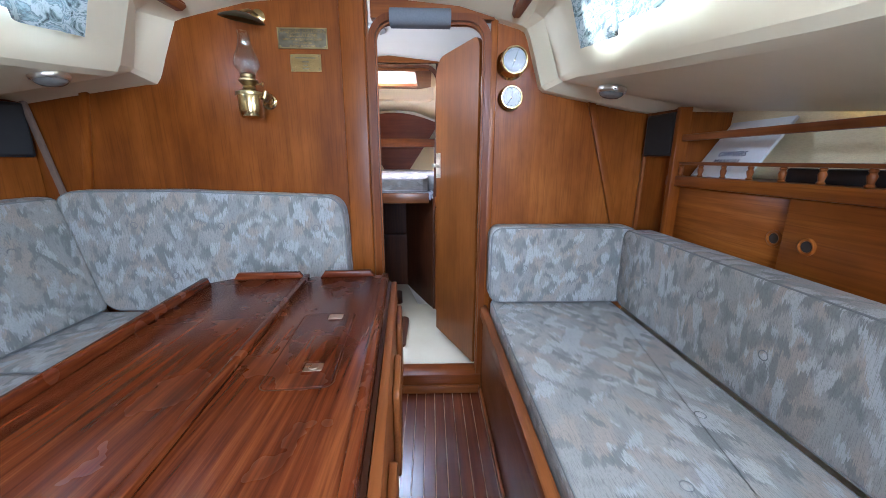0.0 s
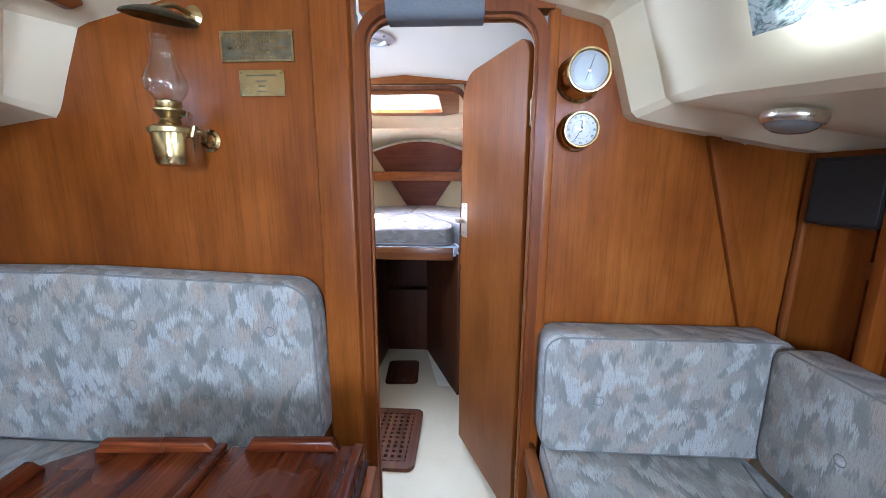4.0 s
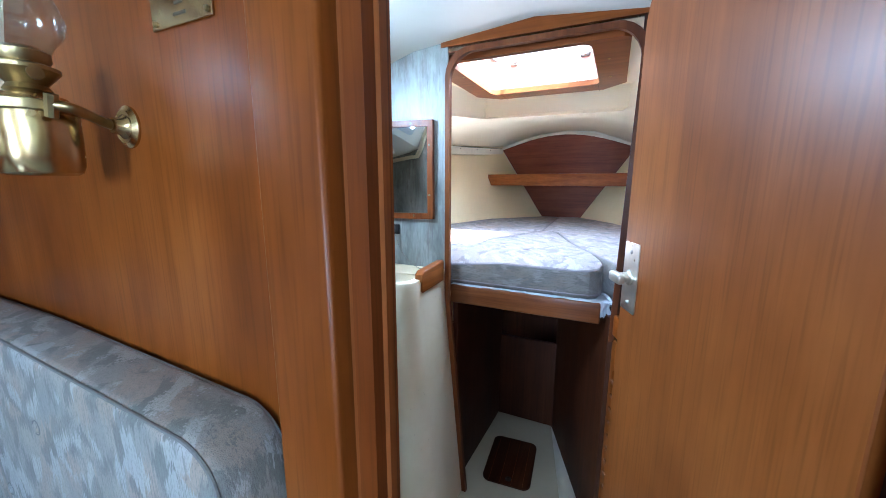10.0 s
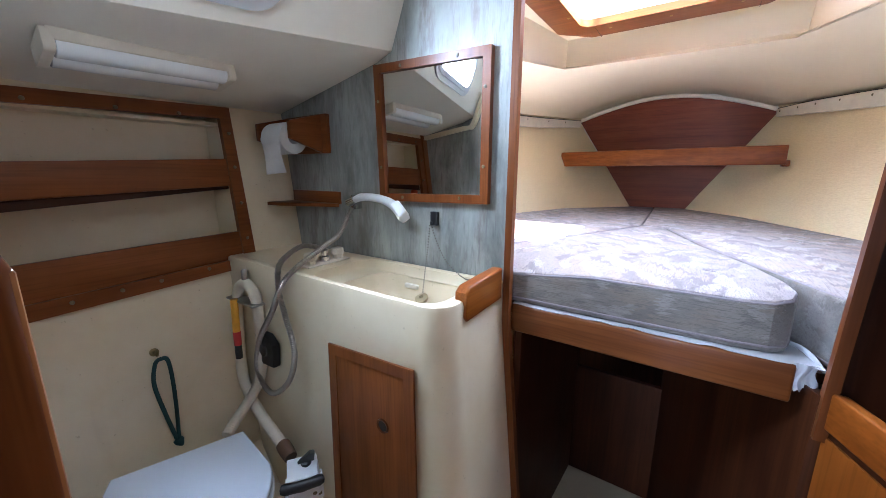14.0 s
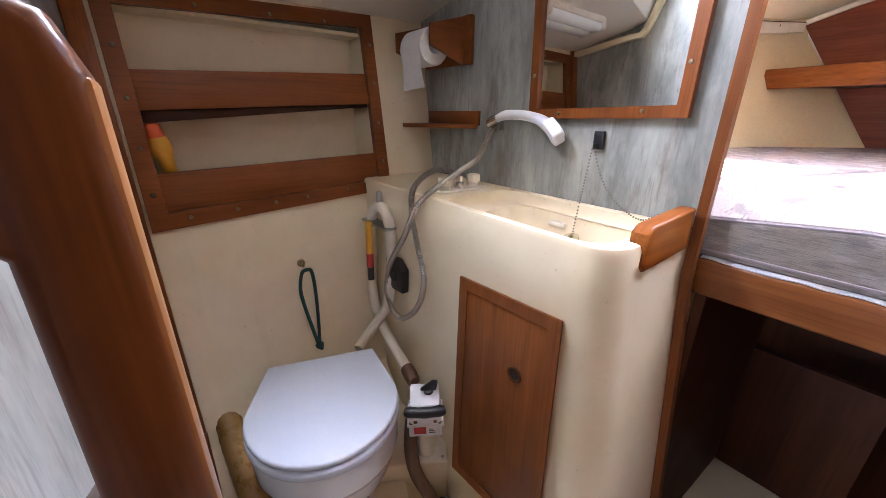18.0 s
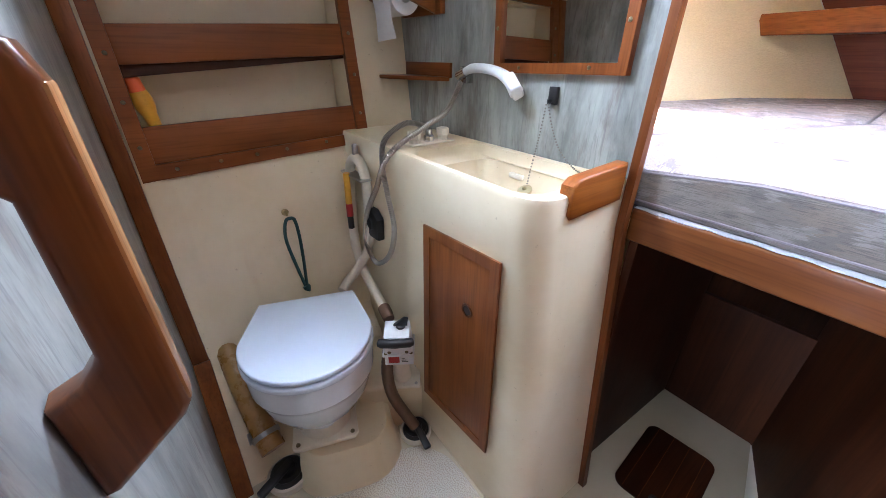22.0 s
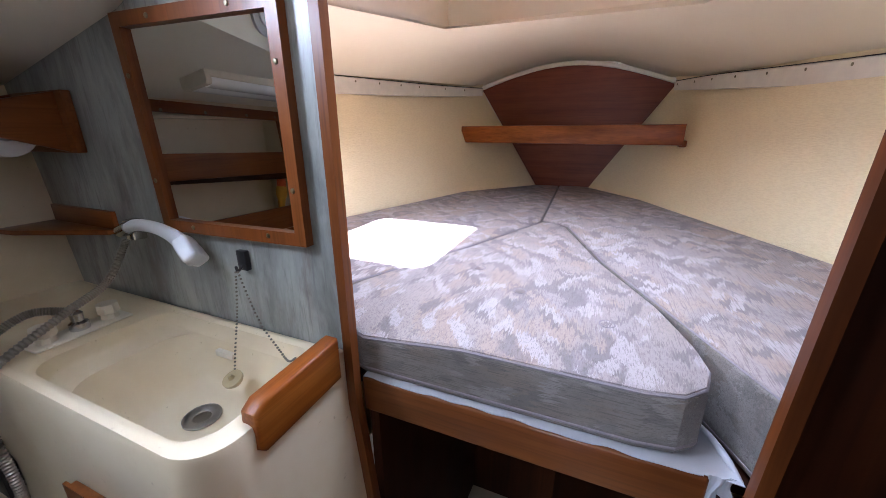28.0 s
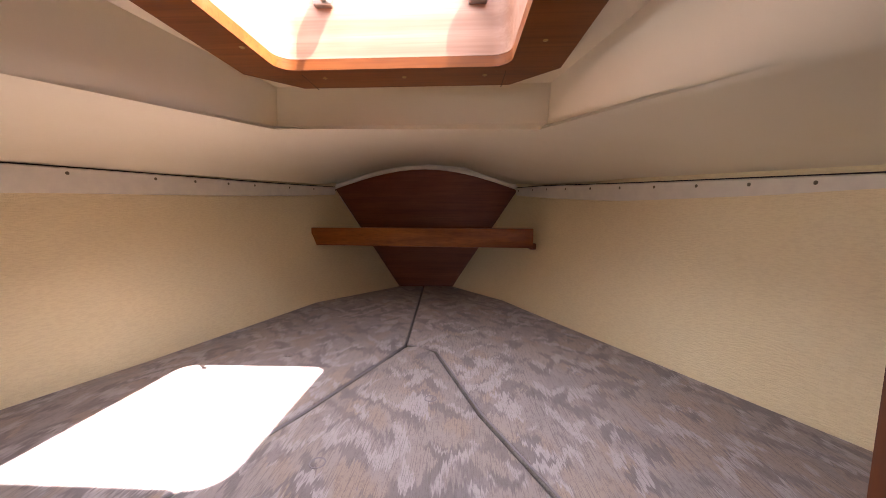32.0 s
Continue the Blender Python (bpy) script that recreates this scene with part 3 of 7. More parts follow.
    box(bm, dx0 - 0.03, YB - 0.02, 0.0, dx1 + 0.03, YB + 0.1, 0.108, 0.008)
    setting("door_sill", bm, post_x)
    bm = B()
    box(bm, 0.2, YB - 0.035, 0.0, 0.69, YB - 0.021, 0.05, 0.006)
    setting("trim_sill_step", bm, maho_x)


main_bulkhead()


def saloon_shell():
    bm = B()
    box(bm, -1.9, -1.5, -0.06, 1.95, 2.1, -0.008)
    setting("floor_saloon_under", bm, dark_y)
    # deckhead: soffits, cabin sides and cambered roof in one moulding
    rows = []
    for y in (-1.5, -0.9, -0.3, 0.15, 0.9, 1.3, 1.54, 1.74):
        c, w, low = roof_profile(y)
        side = []
        for f in (0.0, 0.1, 0.36, 0.86, 1.0):
            side.append((w - 0.015 - 0.085 * f, (low + 0.02) * (1 - f) + 1.845 * f))
        half = [(1.62, low - 0.125), (1.25, low - 0.08), (w + 0.03, low - 0.02), (w, low - 0.003)] + side + [(w - 0.15, 1.885), (0.5, 1.955)]
        out = max(0.0, y - 1.3)
        rows.append([(c - a - 0.095 * out, y, z) for a, z in half] + [(c, y, 1.995)] + [(c + a + 0.055 * out, y, z) for a, z in reversed(half)])
    # crease from which a facet runs in to the bulkhead on each side
    port = [(-1.75, 1.455), (-1.2, 1.552), (-0.87, 1.593), (-0.805, 1.602), (-0.785, 1.616), (-0.779, 1.638), (-0.767, 1.69), (-0.745, 1.79), (-0.736, 1.826), (-0.68, 1.86), (-0.36, 1.93)]
    starboard = [(1.9, 1.45), (1.4, 1.525), (1.07, 1.583), (1.012, 1.591), (0.992, 1.606), (0.983, 1.635), (0.965, 1.69), (0.928, 1.795), (0.912, 1.838), (0.87, 1.864), (0.56, 1.93)]
    rows.append([(x, 1.87, z) for x, z in port] + [(0.1, 1.9, 1.972)] + [(x, 1.92, z) for x, z in reversed(starboard)])
    port = [(-1.75, 1.43), (-1.2, 1.52), (-0.84, 1.574), (-0.79, 1.578), (-0.772, 1.6), (-0.76, 1.625), (-0.738, 1.68), (-0.69, 1.79), (-0.672, 1.83), (-0.64, 1.843), (-0.36, 1.909)]
    starboard = [(1.9, 1.43), (1.4, 1.485), (1.04, 1.55), (0.96, 1.568), (0.941, 1.585), (0.93, 1.62), (0.912, 1.68), (0.877, 1.79), (0.862, 1.822), (0.84, 1.834), (0.56, 1.91)]
    for y in (1.998, 2.062):
        rows.append([(x, y, z) for x, z in port] + [(0.1, y, 1.95)] + [(x, y, z) for x, z in reversed(starboard)])
    n = len(rows[0])
    holes = {(i, k) for i in (3, 4, 5) for k in (6, n - 8)}
    bm = B()
    loft(bm, rows, False, holes)
    ob = setting("ceiling_saloon", bm, cream, angle=17)
    so = ob.modifiers.new("thick", "SOLIDIFY")
    so.thickness, so.offset = 0.02, 1.0
    for col, nm, s in ((6, "window_1", 1), (n - 8, "window_2", -1)):
        wd = base(nm, rows[4][col], "long cabin window of clear acrylic in the cabin side", "window", kind="structure")
        bm = B()
        quad = [[Vector(rows[i][col]), Vector(rows[i][col + 1])] for i in (3, 4, 5, 6)]
        loft(bm, [[p + Vector((-0.018 * s, 0, 0)) for p in r] for r in quad])
        loft(bm, [[p + Vector((-0.022 * s, 0, 0)) for p in r] for r in quad])
        g = part("pane", bm, clear_glass, wd)
        g.visible_shadow = False
    # hull sides and aft end
    for s, nm in ((-1, "port"), (1, "starboard")):
        rows = []
        for y in [-1.5, -0.6, 0.3, 1.0, 1.6, 2.04]:
            w = 1.72 - 0.035 * max(0, y) ** 2
            c = 0.13
            rows.append([(c + s * (w - 0.75), y, -0.05), (c + s * (w - 0.3), y, 0.3), (c + s * (w - 0.1), y, 0.8), (c + s * w, y, 1.2), (c + s * (w + 0.03), y, 1.62)])
        bm = B()
        loft(bm, rows)
        setting("wall_hull_" + nm, bm, lining)
    bm = B()
    ring(bm, [(-1.9, -0.1), (1.95, -0.1), (1.95, 2.1), (-1.9, 2.1)], [(0.05, 1.05), (0.75, 1.05), (0.75, 2.02), (0.05, 2.02)], "y", -1.53, -1.5)
    setting("wall_saloon_aft", bm, teak_z)


saloon_shell()


def saloon_floor():
    """Dark teak boards with pale holly strips between."""
    fl = base("floor", (0.45, 1.0, 0.0), "dark varnished teak sole boards with pale strips", "floor", kind="structure")
    x = 0.105
    while x < 0.72:
        bm = B()
        box(bm, x, -1.45, -0.02, x + 0.044, 2.0, 0.0, 0.0008, 1)
        part("plank", bm, sole_wood, fl)
        bm = B()
        box(bm, x + 0.0445, -1.45, -0.02, x + 0.0485, 2.0, -0.0003)
        part("holly_strip", bm, holly, fl)
        x += 0.049


sole_wood = wood("varnished_teak_sole", (0.05, 0.011, 0.004), (0.1, 0.023, 0.008), (0.16, 0.045, 0.016), "y", 0.22, 1.0, 0.5)
holly = wood("holly_strip", (0.22, 0.1, 0.045), (0.34, 0.17, 0.08), (0.45, 0.25, 0.12), "y", 0.25, 1.0, 0.5)
saloon_floor()


def head_shell():
    # sole of the head and the forepeak
    bm = B()
    prism(bm, [(-1.0, 2.03), (1.2, 2.03), (1.2, 2.95), (0.32, 3.05), (0.2, 3.56), (-0.1, 3.56), (-0.22, 3.25), (-1.0, 2.95)], "z", 0.03, 0.085, 0.0)
    setting("floor_head", bm, floor_grp)
    bm = B()
    prism(bm, fillet([(-0.54, 2.1), (-0.08, 2.1), (-0.105, 2.655), (-0.4, 2.655), (-0.5, 2.59), (-0.53, 2.45)], 0.05), "z", 0.084, 0.0885, 0.002, 1)
    setting("floor_non_slip_patch", bm, non_slip)
    # forward bulkhead with its tall opening
    op = [(-0.065, 0.086), (-0.15, 0.97), (-0.15, 1.78)]
    for k in range(7):
        a = radians(180 - 15 * k)
        op.append((-0.06 + 0.09 * math.cos(a), 1.785 + 0.09 * math.sin(a)))
    for k in range(7):
        a = radians(90 - 15 * k)
        op.append((0.382 + 0.09 * math.cos(a), 1.785 + 0.09 * math.sin(a)))
    op += [(0.451, 0.97), (0.45, 0.89)]
    bm = B()
    prism(bm, [(-1.35, 0.05), (-0.068, 0.05)] + [(x - 0.003, z) for x, z in [(-0.068, 0.086), (-0.158, 0.97), (-0.158, 1.72)]] + [(-0.16, 1.98), (-0.33, 1.95), (-0.5, 1.9), (-0.6, 1.75), (-1.35, 1.65)], "y", YF, YF + 0.012)
    setting("wall_forward_bulkhead_port", bm, laminate)
    bm = B()
    prism(bm, [(0.466, 0.05), (1.35, 0.05), (1.35, 1.62), (0.7, 1.8), (0.62, 1.93), (0.468, 1.98), (0.468, 1.3), (0.455, 0.97), (0.455, 0.885), (0.466, 0.88)], "y", YF, YF + 0.012)
    setting("wall_forward_bulkhead_starboard", bm, dark_z)
    # wooden edge round the opening
    fr = base("berth_opening_frame", (0.15, YF, 0.085), "teak edging round the opening to the fore cabin", "opening frame", kind="structure")

    def grown(d):
        out = []
        for x, z in op:
            out.append((x + (-d if x < 0.155 else d) * (1 if z < 1.8 else abs(x - 0.155) / 0.31), z + (d if z > 1.78 else 0)))
        return out

    bm = B()
    prism(bm, grown(0.015) + grown(-0.003)[::-1], "y", YF - 0.012, YF + 0.008)
    part("edging", bm, edge_wood, fr)
    bm = B()
    prism(bm, [(-0.185, 1.9), (0.495, 1.9), (0.48, 1.935), (0.155, 1.97), (-0.185, 1.95)], "y", YF - 0.006, YF + 0.019)
    part("head_rail", bm, teak_x, fr)
    # deckhead of the head: soffit, cabin side with porthole, roof
    rows = []
    for y in (2.034, 2.12, 2.27, 2.45, 2.62, 2.78, 2.949):
        k = (y - 2.034) / 0.915

        def lerp(p, q):
            return p * (1 - k) + q * k

        foot, crown = (lerp(-0.79, -0.546), lerp(1.64, 1.695)), (lerp(-0.7, -0.485), lerp(1.875, 1.84))
        side = [(foot[0] * (1 - f) + crown[0] * f, foot[1] * (1 - f) + crown[1] * f) for f in (0.0, 0.12, 0.33, 0.88, 1.0)]
        pts = [(lerp(-1.3, -1.35), 1.52), (lerp(-1.14, -1.13), lerp(1.555, 1.568)), (foot[0] - 0.06, foot[1] - 0.022)] + side + [(lerp(-0.66, -0.45), lerp(1.895, 1.862)), (lerp(-0.36, -0.3), lerp(1.945, 1.905)), (lerp(0.1, 0.15), lerp(1.985, 1.945)), (lerp(0.56, 0.6), lerp(1.945, 1.9)), (lerp(0.87, 0.7), lerp(1.86, 1.84)), (lerp(0.97, 0.78), lerp(1.62, 1.7)), (1.3, 1.5)]
        rows.append([(x, y, z) for x, z in pts])
    bm = B()
    loft(bm, rows, False, {(2, 5), (3, 5)})
    ob = setting("ceiling_head", bm, white_deckhead, 75)
    so = ob.modifiers.new("thick", "SOLIDIFY")
    so.thickness, so.offset = 0.015, 1.0
    # porthole
    wd = base("window_3", rows[3][5], "small opening port with a pale metal rim in the cabin side", "window", kind="structure")
    quad = [[Vector(rows[i][5]), Vector(rows[i][6])] for i in (2, 3, 4)]
    bm = B()
    loft(bm, [[p + Vector((-0.012, 0, 0)) for p in r] for r in quad])
    loft(bm, [[p + Vector((-0.016, 0, 0)) for p in r] for r in quad])
    g = part("pane", bm, clear_glass, wd)
    g.visible_shadow = False
    o, u = quad[0][0], quad[0][1]
    e = quad[2][0]
    ax, up = (e - o), (u - o)
    la, lu = ax.length, up.length
    ax, up = ax.normalized(), up.normalized()
    nrm = ax.cross(up)
    m = Matrix((ax, up, nrm)).transposed().to_4x4()
    m.translation = o
    for nm, d, lo, hi, mat in (("rim", 0.034, -0.006, 0.008, port_rim), ("inner_rim", 0.014, 0.006, 0.014, port_rim)):
        bm = B()
        ring(bm, round_rect(-d, -d, la + d, lu + d, 0.04 + d, 6), round_rect(0.004 + (0.012 - d) * 0.3, 0.004, la - 0.004, lu - 0.004, 0.04, 6), "z", lo, hi, m)
        part(nm, bm, mat, wd)
    # outer wall of the head, leaning outboard, with an opening for the locker
    bm = B()

    def wall_x(z):
        return -1.055 - 0.14 * (z - 1.05)

    ring(bm, [(2.03, 0.05), (2.96, 0.05), (2.96, 1.62), (2.03, 1.62)], [(2.118, 1.045), (2.72, 1.068), (2.722, 1.532), (2.118, 1.51)], "x", -0.01, 0.01)
    for v in bm.verts:
        v.co.x += wall_x(v.co.z)
    setting("wall_head_outer", bm, head_cream)
    rc = base("locker_recess", (-1.2, 2.4, 1.03), "cream moulded locker recess behind the wooden frame", "recess", kind="structure")
    for nm, q in (("back", (-1.23, 2.11, 1.02, -1.21, 2.72, 1.53)), ("bottom_shelf", (-1.25, 2.11, 1.035, -1.05, 2.72, 1.045)), ("middle_shelf", (-1.25, 2.11, 1.3, -1.1, 2.72, 1.31)), ("top", (-1.25, 2.11, 1.505, -1.13, 2.72, 1.515)), ("side", (-1.25, 2.1, 1.03, -1.07, 2.109, 1.53)), ("side", (-1.25, 2.7225, 1.03, -1.07, 2.7325, 1.535))):
        bm = B()
        box(bm, *q)
        for v in bm.verts:
            if v.co.x > -1.2:
                v.co.x = wall_x(v.co.z) - 0.014
        part(nm, bm, head_cream, rc)
    # added dark panel that hides the bright compartment behind the door gap
    bm = B()
    box(bm, 0.8, 2.085, 0.085, 0.818, 2.568, 1.8)
    setting("wall_hanging_locker_side", bm, dark_z)
    bm = B()
    box(bm, 1.25, 2.07, 0.05, 1.27, 2.97, 1.6)
    setting("wall_head_starboard", bm, dark_z)


head_shell()


def fore_cabin():
    # hull sides above the berth
    for s, nm, pts in ((-1, "port", [(-0.9, 2.97), (-0.768, 3.42), (-0.67, 3.7), (-0.465, 4.4), (-0.135, 4.82)]), (1, "starboard", [(1.09, 2.97), (0.935, 3.37), (0.77, 3.72), (0.6, 4.08), (0.43, 4.45), (0.17, 4.82)])):
        rows = []
        for x, y in pts:
            flare = 0.2 if y < 4.3 else 0.2 + 0.135 * (y - 4.3) / 0.52
            rows.append([(x - s * 0.35, y, 0.4), (x - s * 0.05, y, 0.95), (x, y, 1.14), (x + s * flare * 0.62, y, 1.45), (x + s * flare, y, 1.64), (x + s * flare * 1.1, y, 1.75)])
        bm = B()
        loft(bm, rows)
        setting("wall_fore_" + nm, bm, lining)


fore_cabin()


def outer_shell():
    """Unseen plates in place of deck and topsides, added to block leaking sun and sky."""
    bm = B()
    ring(bm, [(-1.7, 2.9), (1.8, 2.9), (1.8, 5.4), (-1.7, 5.4)], [(-0.225, 2.985), (0.38, 2.985), (0.38, 3.635), (-0.225, 3.635)], "z", 1.995, 2.015)
    setting("deck_fore", bm, white_deckhead)
    for nm, q in (("port", (-1.7, 2.96, 0.0, -1.68, 5.4, 1.995)), ("starboard", (1.78, 2.96, 0.0, 1.8, 5.4, 1.995)), ("bow", (-1.68, 5.38, 0.0, 1.78, 5.4, 1.995)), ("bottom", (-1.68, 2.97, -0.05, 1.78, 5.38, -0.02))):
        bm = B()
        box(bm, *q)
        setting("wall_topsides_" + nm, bm, white_deckhead)
    bm = B()
    box(bm, -1.5, 2.0, -0.05, -1.48, 2.96, 1.7)
    box(bm, -1.48, 2.0, 1.7, -0.82, 2.96, 1.712)
    setting("wall_topsides_head", bm, white_deckhead)
    for nm, q in (("starboard", (1.16, -1.5, 1.72, 2.3, 2.95, 1.74)), ("port", (-2.0, -1.5, 1.72, -0.9, 2.0, 1.74))):
        bm = B()
        box(bm, *q)
        setting("deck_side_" + nm, bm, white_deckhead)


outer_shell()


# ---- fore cabin ----
def inset(pts, d):
    """An outline drawn in by d."""
    n = len(pts)
    area = sum(pts[i][0] * pts[(i + 1) % n][1] - pts[(i + 1) % n][0] * pts[i][1] for i in range(n))
    s = 1 if area > 0 else -1
    out = []
    for i in range(n):
        p, q, r = Vector(pts[i - 1]), Vector(pts[i]), Vector(pts[(i + 1) % n])
        a, b = (q - p).normalized(), (r - q).normalized()
        na, nb = Vector((-a.y, a.x)) * s, Vector((-b.y, b.x)) * s
        m = na + nb
        m = m / max(0.35, m.dot(na))
        out.append(tuple(q + m * d))
    return out


def fore_deckhead():
    bm = B()
    rim = [(-0.62, 2.97), (-0.44, 3.2), (-0.29, 3.73), (-0.1, 3.73), (0.065, 3.73), (0.23, 3.73), (0.42, 3.73), (0.66, 3.24), (0.86, 2.97)]
    rz = [1.74, 1.74, 1.775, 1.773, 1.77, 1.768, 1.765, 1.745, 1.74]
    out = [(-1.1, 2.97), (-0.96, 3.42), (-0.55, 4.62), (-0.2, 4.66), (0.02, 4.67), (0.24, 4.66), (0.58, 4.62), (1.14, 3.42), (1.3, 2.97)]
    oz = [1.66, 1.67, 1.705, 1.805, 1.825, 1.805, 1.692, 1.63, 1.612]
    rows = []
    for k in (0.0, 0.35, 0.7, 0.93, 1.0):
        lift = 0.012 * math.sin(math.pi * k)
        rows.append([(o[0] * (1 - k) + r[0] * k, o[1] * (1 - k) + r[1] * k, a * (1 - k) + b * k + lift) for o, r, a, b in zip(out, rim, oz, rz)])
    top = [(-0.56, 2.97), (-0.4, 3.2), (-0.3, 3.78), (-0.1, 3.78), (0.065, 3.78), (0.23, 3.78), (0.46, 3.78), (0.57, 3.2), (0.68, 2.97)]
    rows.append([(x * 0.7 + r[0] * 0.3, y * 0.7 + r[1] * 0.3, 1.79) for (x, y), r in zip(top, rim)])
    rows.append([(x, y, 1.9) for x, y in top])
    loft(bm, rows)
    # forward part over the shelf
    loft(bm, [[(-0.55, 4.62, 1.705), (-0.2, 4.66, 1.805), (0.02, 4.67, 1.825), (0.24, 4.66, 1.805), (0.58, 4.62, 1.695)], [(-0.5, 4.99, 1.73), (-0.2, 4.99, 1.83), (0.02, 4.99, 1.85), (0.24, 4.99, 1.83), (0.5, 4.99, 1.73)]])
    ob = setting("ceiling_fore_cabin", bm, fore_white)
    so = ob.modifiers.new("thick", "SOLIDIFY")
    so.thickness, so.offset = 0.012, 1.0
    # roof plate round the hatch opening
    bm = B()
    ring(bm, [(-0.75, 2.955), (0.85, 2.955), (0.85, 3.95), (-0.75, 3.95)], [(-0.21, 2.998), (0.357, 2.998), (0.357, 3.617), (-0.21, 3.617)], "z", 1.9, 1.93)
    setting("ceiling_trunk", bm, fore_white)


fore_deckhead()


def fore_hatch():
    h = base("deck_hatch", (0.085, 3.34, 1.89), "open-framed deck hatch with varnished wooden surround and clear pane", "hatch")
    bm = B()
    outer = round_rect(-0.28, 2.99, 0.432, 3.68, (0.1, 0.1, 0.02, 0.02), 1)
    outer = outer[:1] * 3 + outer[1:2] * 3 + outer[2:3] * 3 + outer[3:4] * 3 + outer[4:5] * 3 + outer[5:6] * 3 + outer[6:7] * 3 + outer[7:8] * 3
    outer = [(x + 0.0003 * i, y) for i, (x, y) in enumerate(outer)]
    inner = round_rect(-0.185, 3.02, 0.322, 3.565, 0.04, 5)
    ring(bm, outer, inner, "z", 1.862, 1.885)
    su = part("surround", bm, maho_x, h)
    for x, y in ((-0.1, 3.612), (0.085, 3.615), (0.27, 3.612), (-0.2, 3.2), (-0.2, 3.45), (0.37, 3.2), (0.37, 3.45)):
        bm = B()
        screw(bm, (x, y, 1.862), (0, 0, -1), 0.005, 0.002)
        part("screw", bm, old_brass, su)
    for x in (-0.145, 0.315):
        bm = B()
        box(bm, x - 0.0008, 3.59, 1.8612, x + 0.0008, 3.69, 1.8622)
        part("joint", bm, dark_y, su)
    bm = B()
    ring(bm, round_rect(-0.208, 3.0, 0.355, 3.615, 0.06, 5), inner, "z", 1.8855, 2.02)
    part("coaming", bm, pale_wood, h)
    bm = B()
    ring(bm, round_rect(-0.22, 2.99, 0.37, 3.625, 0.06, 5), round_rect(-0.172, 3.1, 0.29, 3.58, 0.05, 5), "z", 2.02, 2.045)
    part("lid_rim", bm, steel, h)
    bm = B()
    prism(bm, round_rect(-0.21, 3.0, 0.36, 3.615, 0.05, 5), "z", 2.046, 2.054)
    p = part("pane", bm, clear_glass, h)
    p.visible_shadow = False
    return h


fore_hatch()


def berth():
    # front board
    bm = B()
    box(bm, -0.152, 2.966, 0.933, 0.415, 2.99, 1.01, 0.006, 3)
    thing("berth_front_board", bm, board_wood, "varnished teak board along the front of the berth", "board")
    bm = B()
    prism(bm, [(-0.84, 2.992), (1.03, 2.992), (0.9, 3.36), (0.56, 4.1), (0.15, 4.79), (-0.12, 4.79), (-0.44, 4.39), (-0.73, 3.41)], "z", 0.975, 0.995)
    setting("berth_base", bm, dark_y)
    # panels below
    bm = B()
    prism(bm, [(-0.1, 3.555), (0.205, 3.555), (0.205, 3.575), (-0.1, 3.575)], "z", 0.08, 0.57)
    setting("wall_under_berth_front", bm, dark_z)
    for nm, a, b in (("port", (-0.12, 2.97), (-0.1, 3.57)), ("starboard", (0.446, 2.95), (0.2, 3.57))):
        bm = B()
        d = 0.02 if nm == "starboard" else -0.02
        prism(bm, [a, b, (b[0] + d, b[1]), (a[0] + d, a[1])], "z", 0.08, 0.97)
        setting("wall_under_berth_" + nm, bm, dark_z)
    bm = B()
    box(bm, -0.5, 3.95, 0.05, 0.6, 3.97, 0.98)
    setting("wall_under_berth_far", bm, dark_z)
    # mattresses: infill and two wings
    z0 = 0.998
    ins = [(-0.15, 2.975), (0.32, 2.977), (0.372, 2.985), (0.402, 3.008), (0.412, 3.045), (0.4, 3.1), (0.36, 3.23), (0.255, 3.46), (0.14, 3.8), (0.09, 3.85), (0.045, 3.84), (-0.105, 3.455), (-0.22, 3.2), (-0.29, 3.02)]
    port = [(-0.88, 2.985), (-0.318, 2.985), (-0.222, 3.2), (-0.107, 3.458), (0.043, 3.848), (0.0055, 4.8), (-0.125, 4.8), (-0.458, 4.39), (-0.662, 3.69), (-0.76, 3.42)]
    star = [(0.475, 2.985), (1.07, 2.985), (0.926, 3.37), (0.76, 3.72), (0.59, 4.08), (0.422, 4.45), (0.162, 4.8), (0.0085, 4.8), (0.047, 3.858), (0.145, 3.802), (0.258, 3.462), (0.363, 3.232)]
    specs = ((ins, "wedge-shaped mattress infill in faded brush-pattern cloth on the berth", [(0.1, 3.2), (0.15, 3.52), (-0.02, 3.3), (0.27, 3.12)], 1.136),
             (port, "long mattress wing in faded brush-pattern cloth along the port hull", [(-0.45, 3.15), (-0.28, 3.75), (-0.12, 4.3)], 1.138),
             (star, "long mattress wing in faded brush-pattern cloth along the starboard hull", [(0.72, 3.2), (0.52, 3.65), (0.3, 4.2)], 1.14))
    def sag(bm, soft):
        """Let the worn front edge of the infill droop."""
        if soft:
            for y in (2.985, 2.995, 3.01, 3.03, 3.055, 3.085, 3.12):
                bmesh.ops.bisect_plane(bm, geom=bm.verts[:] + bm.edges[:] + bm.faces[:], plane_co=(0, y, 0), plane_no=(0, 1, 0))
            for x in (-0.15, -0.05, 0.05):
                bmesh.ops.bisect_plane(bm, geom=bm.verts[:] + bm.edges[:] + bm.faces[:], plane_co=(x, 0, 0), plane_no=(1, 0, 0))
            for v in bm.verts:
                if v.co.z > 1.06:
                    d = min(1, max(0, (3.12 - v.co.y) / 0.145))
                    v.co.z -= (0.02 + 0.022 * min(1, max(0, (0.05 - v.co.x) / 0.2))) * d * d
        return bm

    for pts, lab, buttons, top in specs:
        soft = pts is ins
        cx, cy = sum(p[0] for p in pts) / len(pts), sum(p[1] for p in pts) / len(pts)
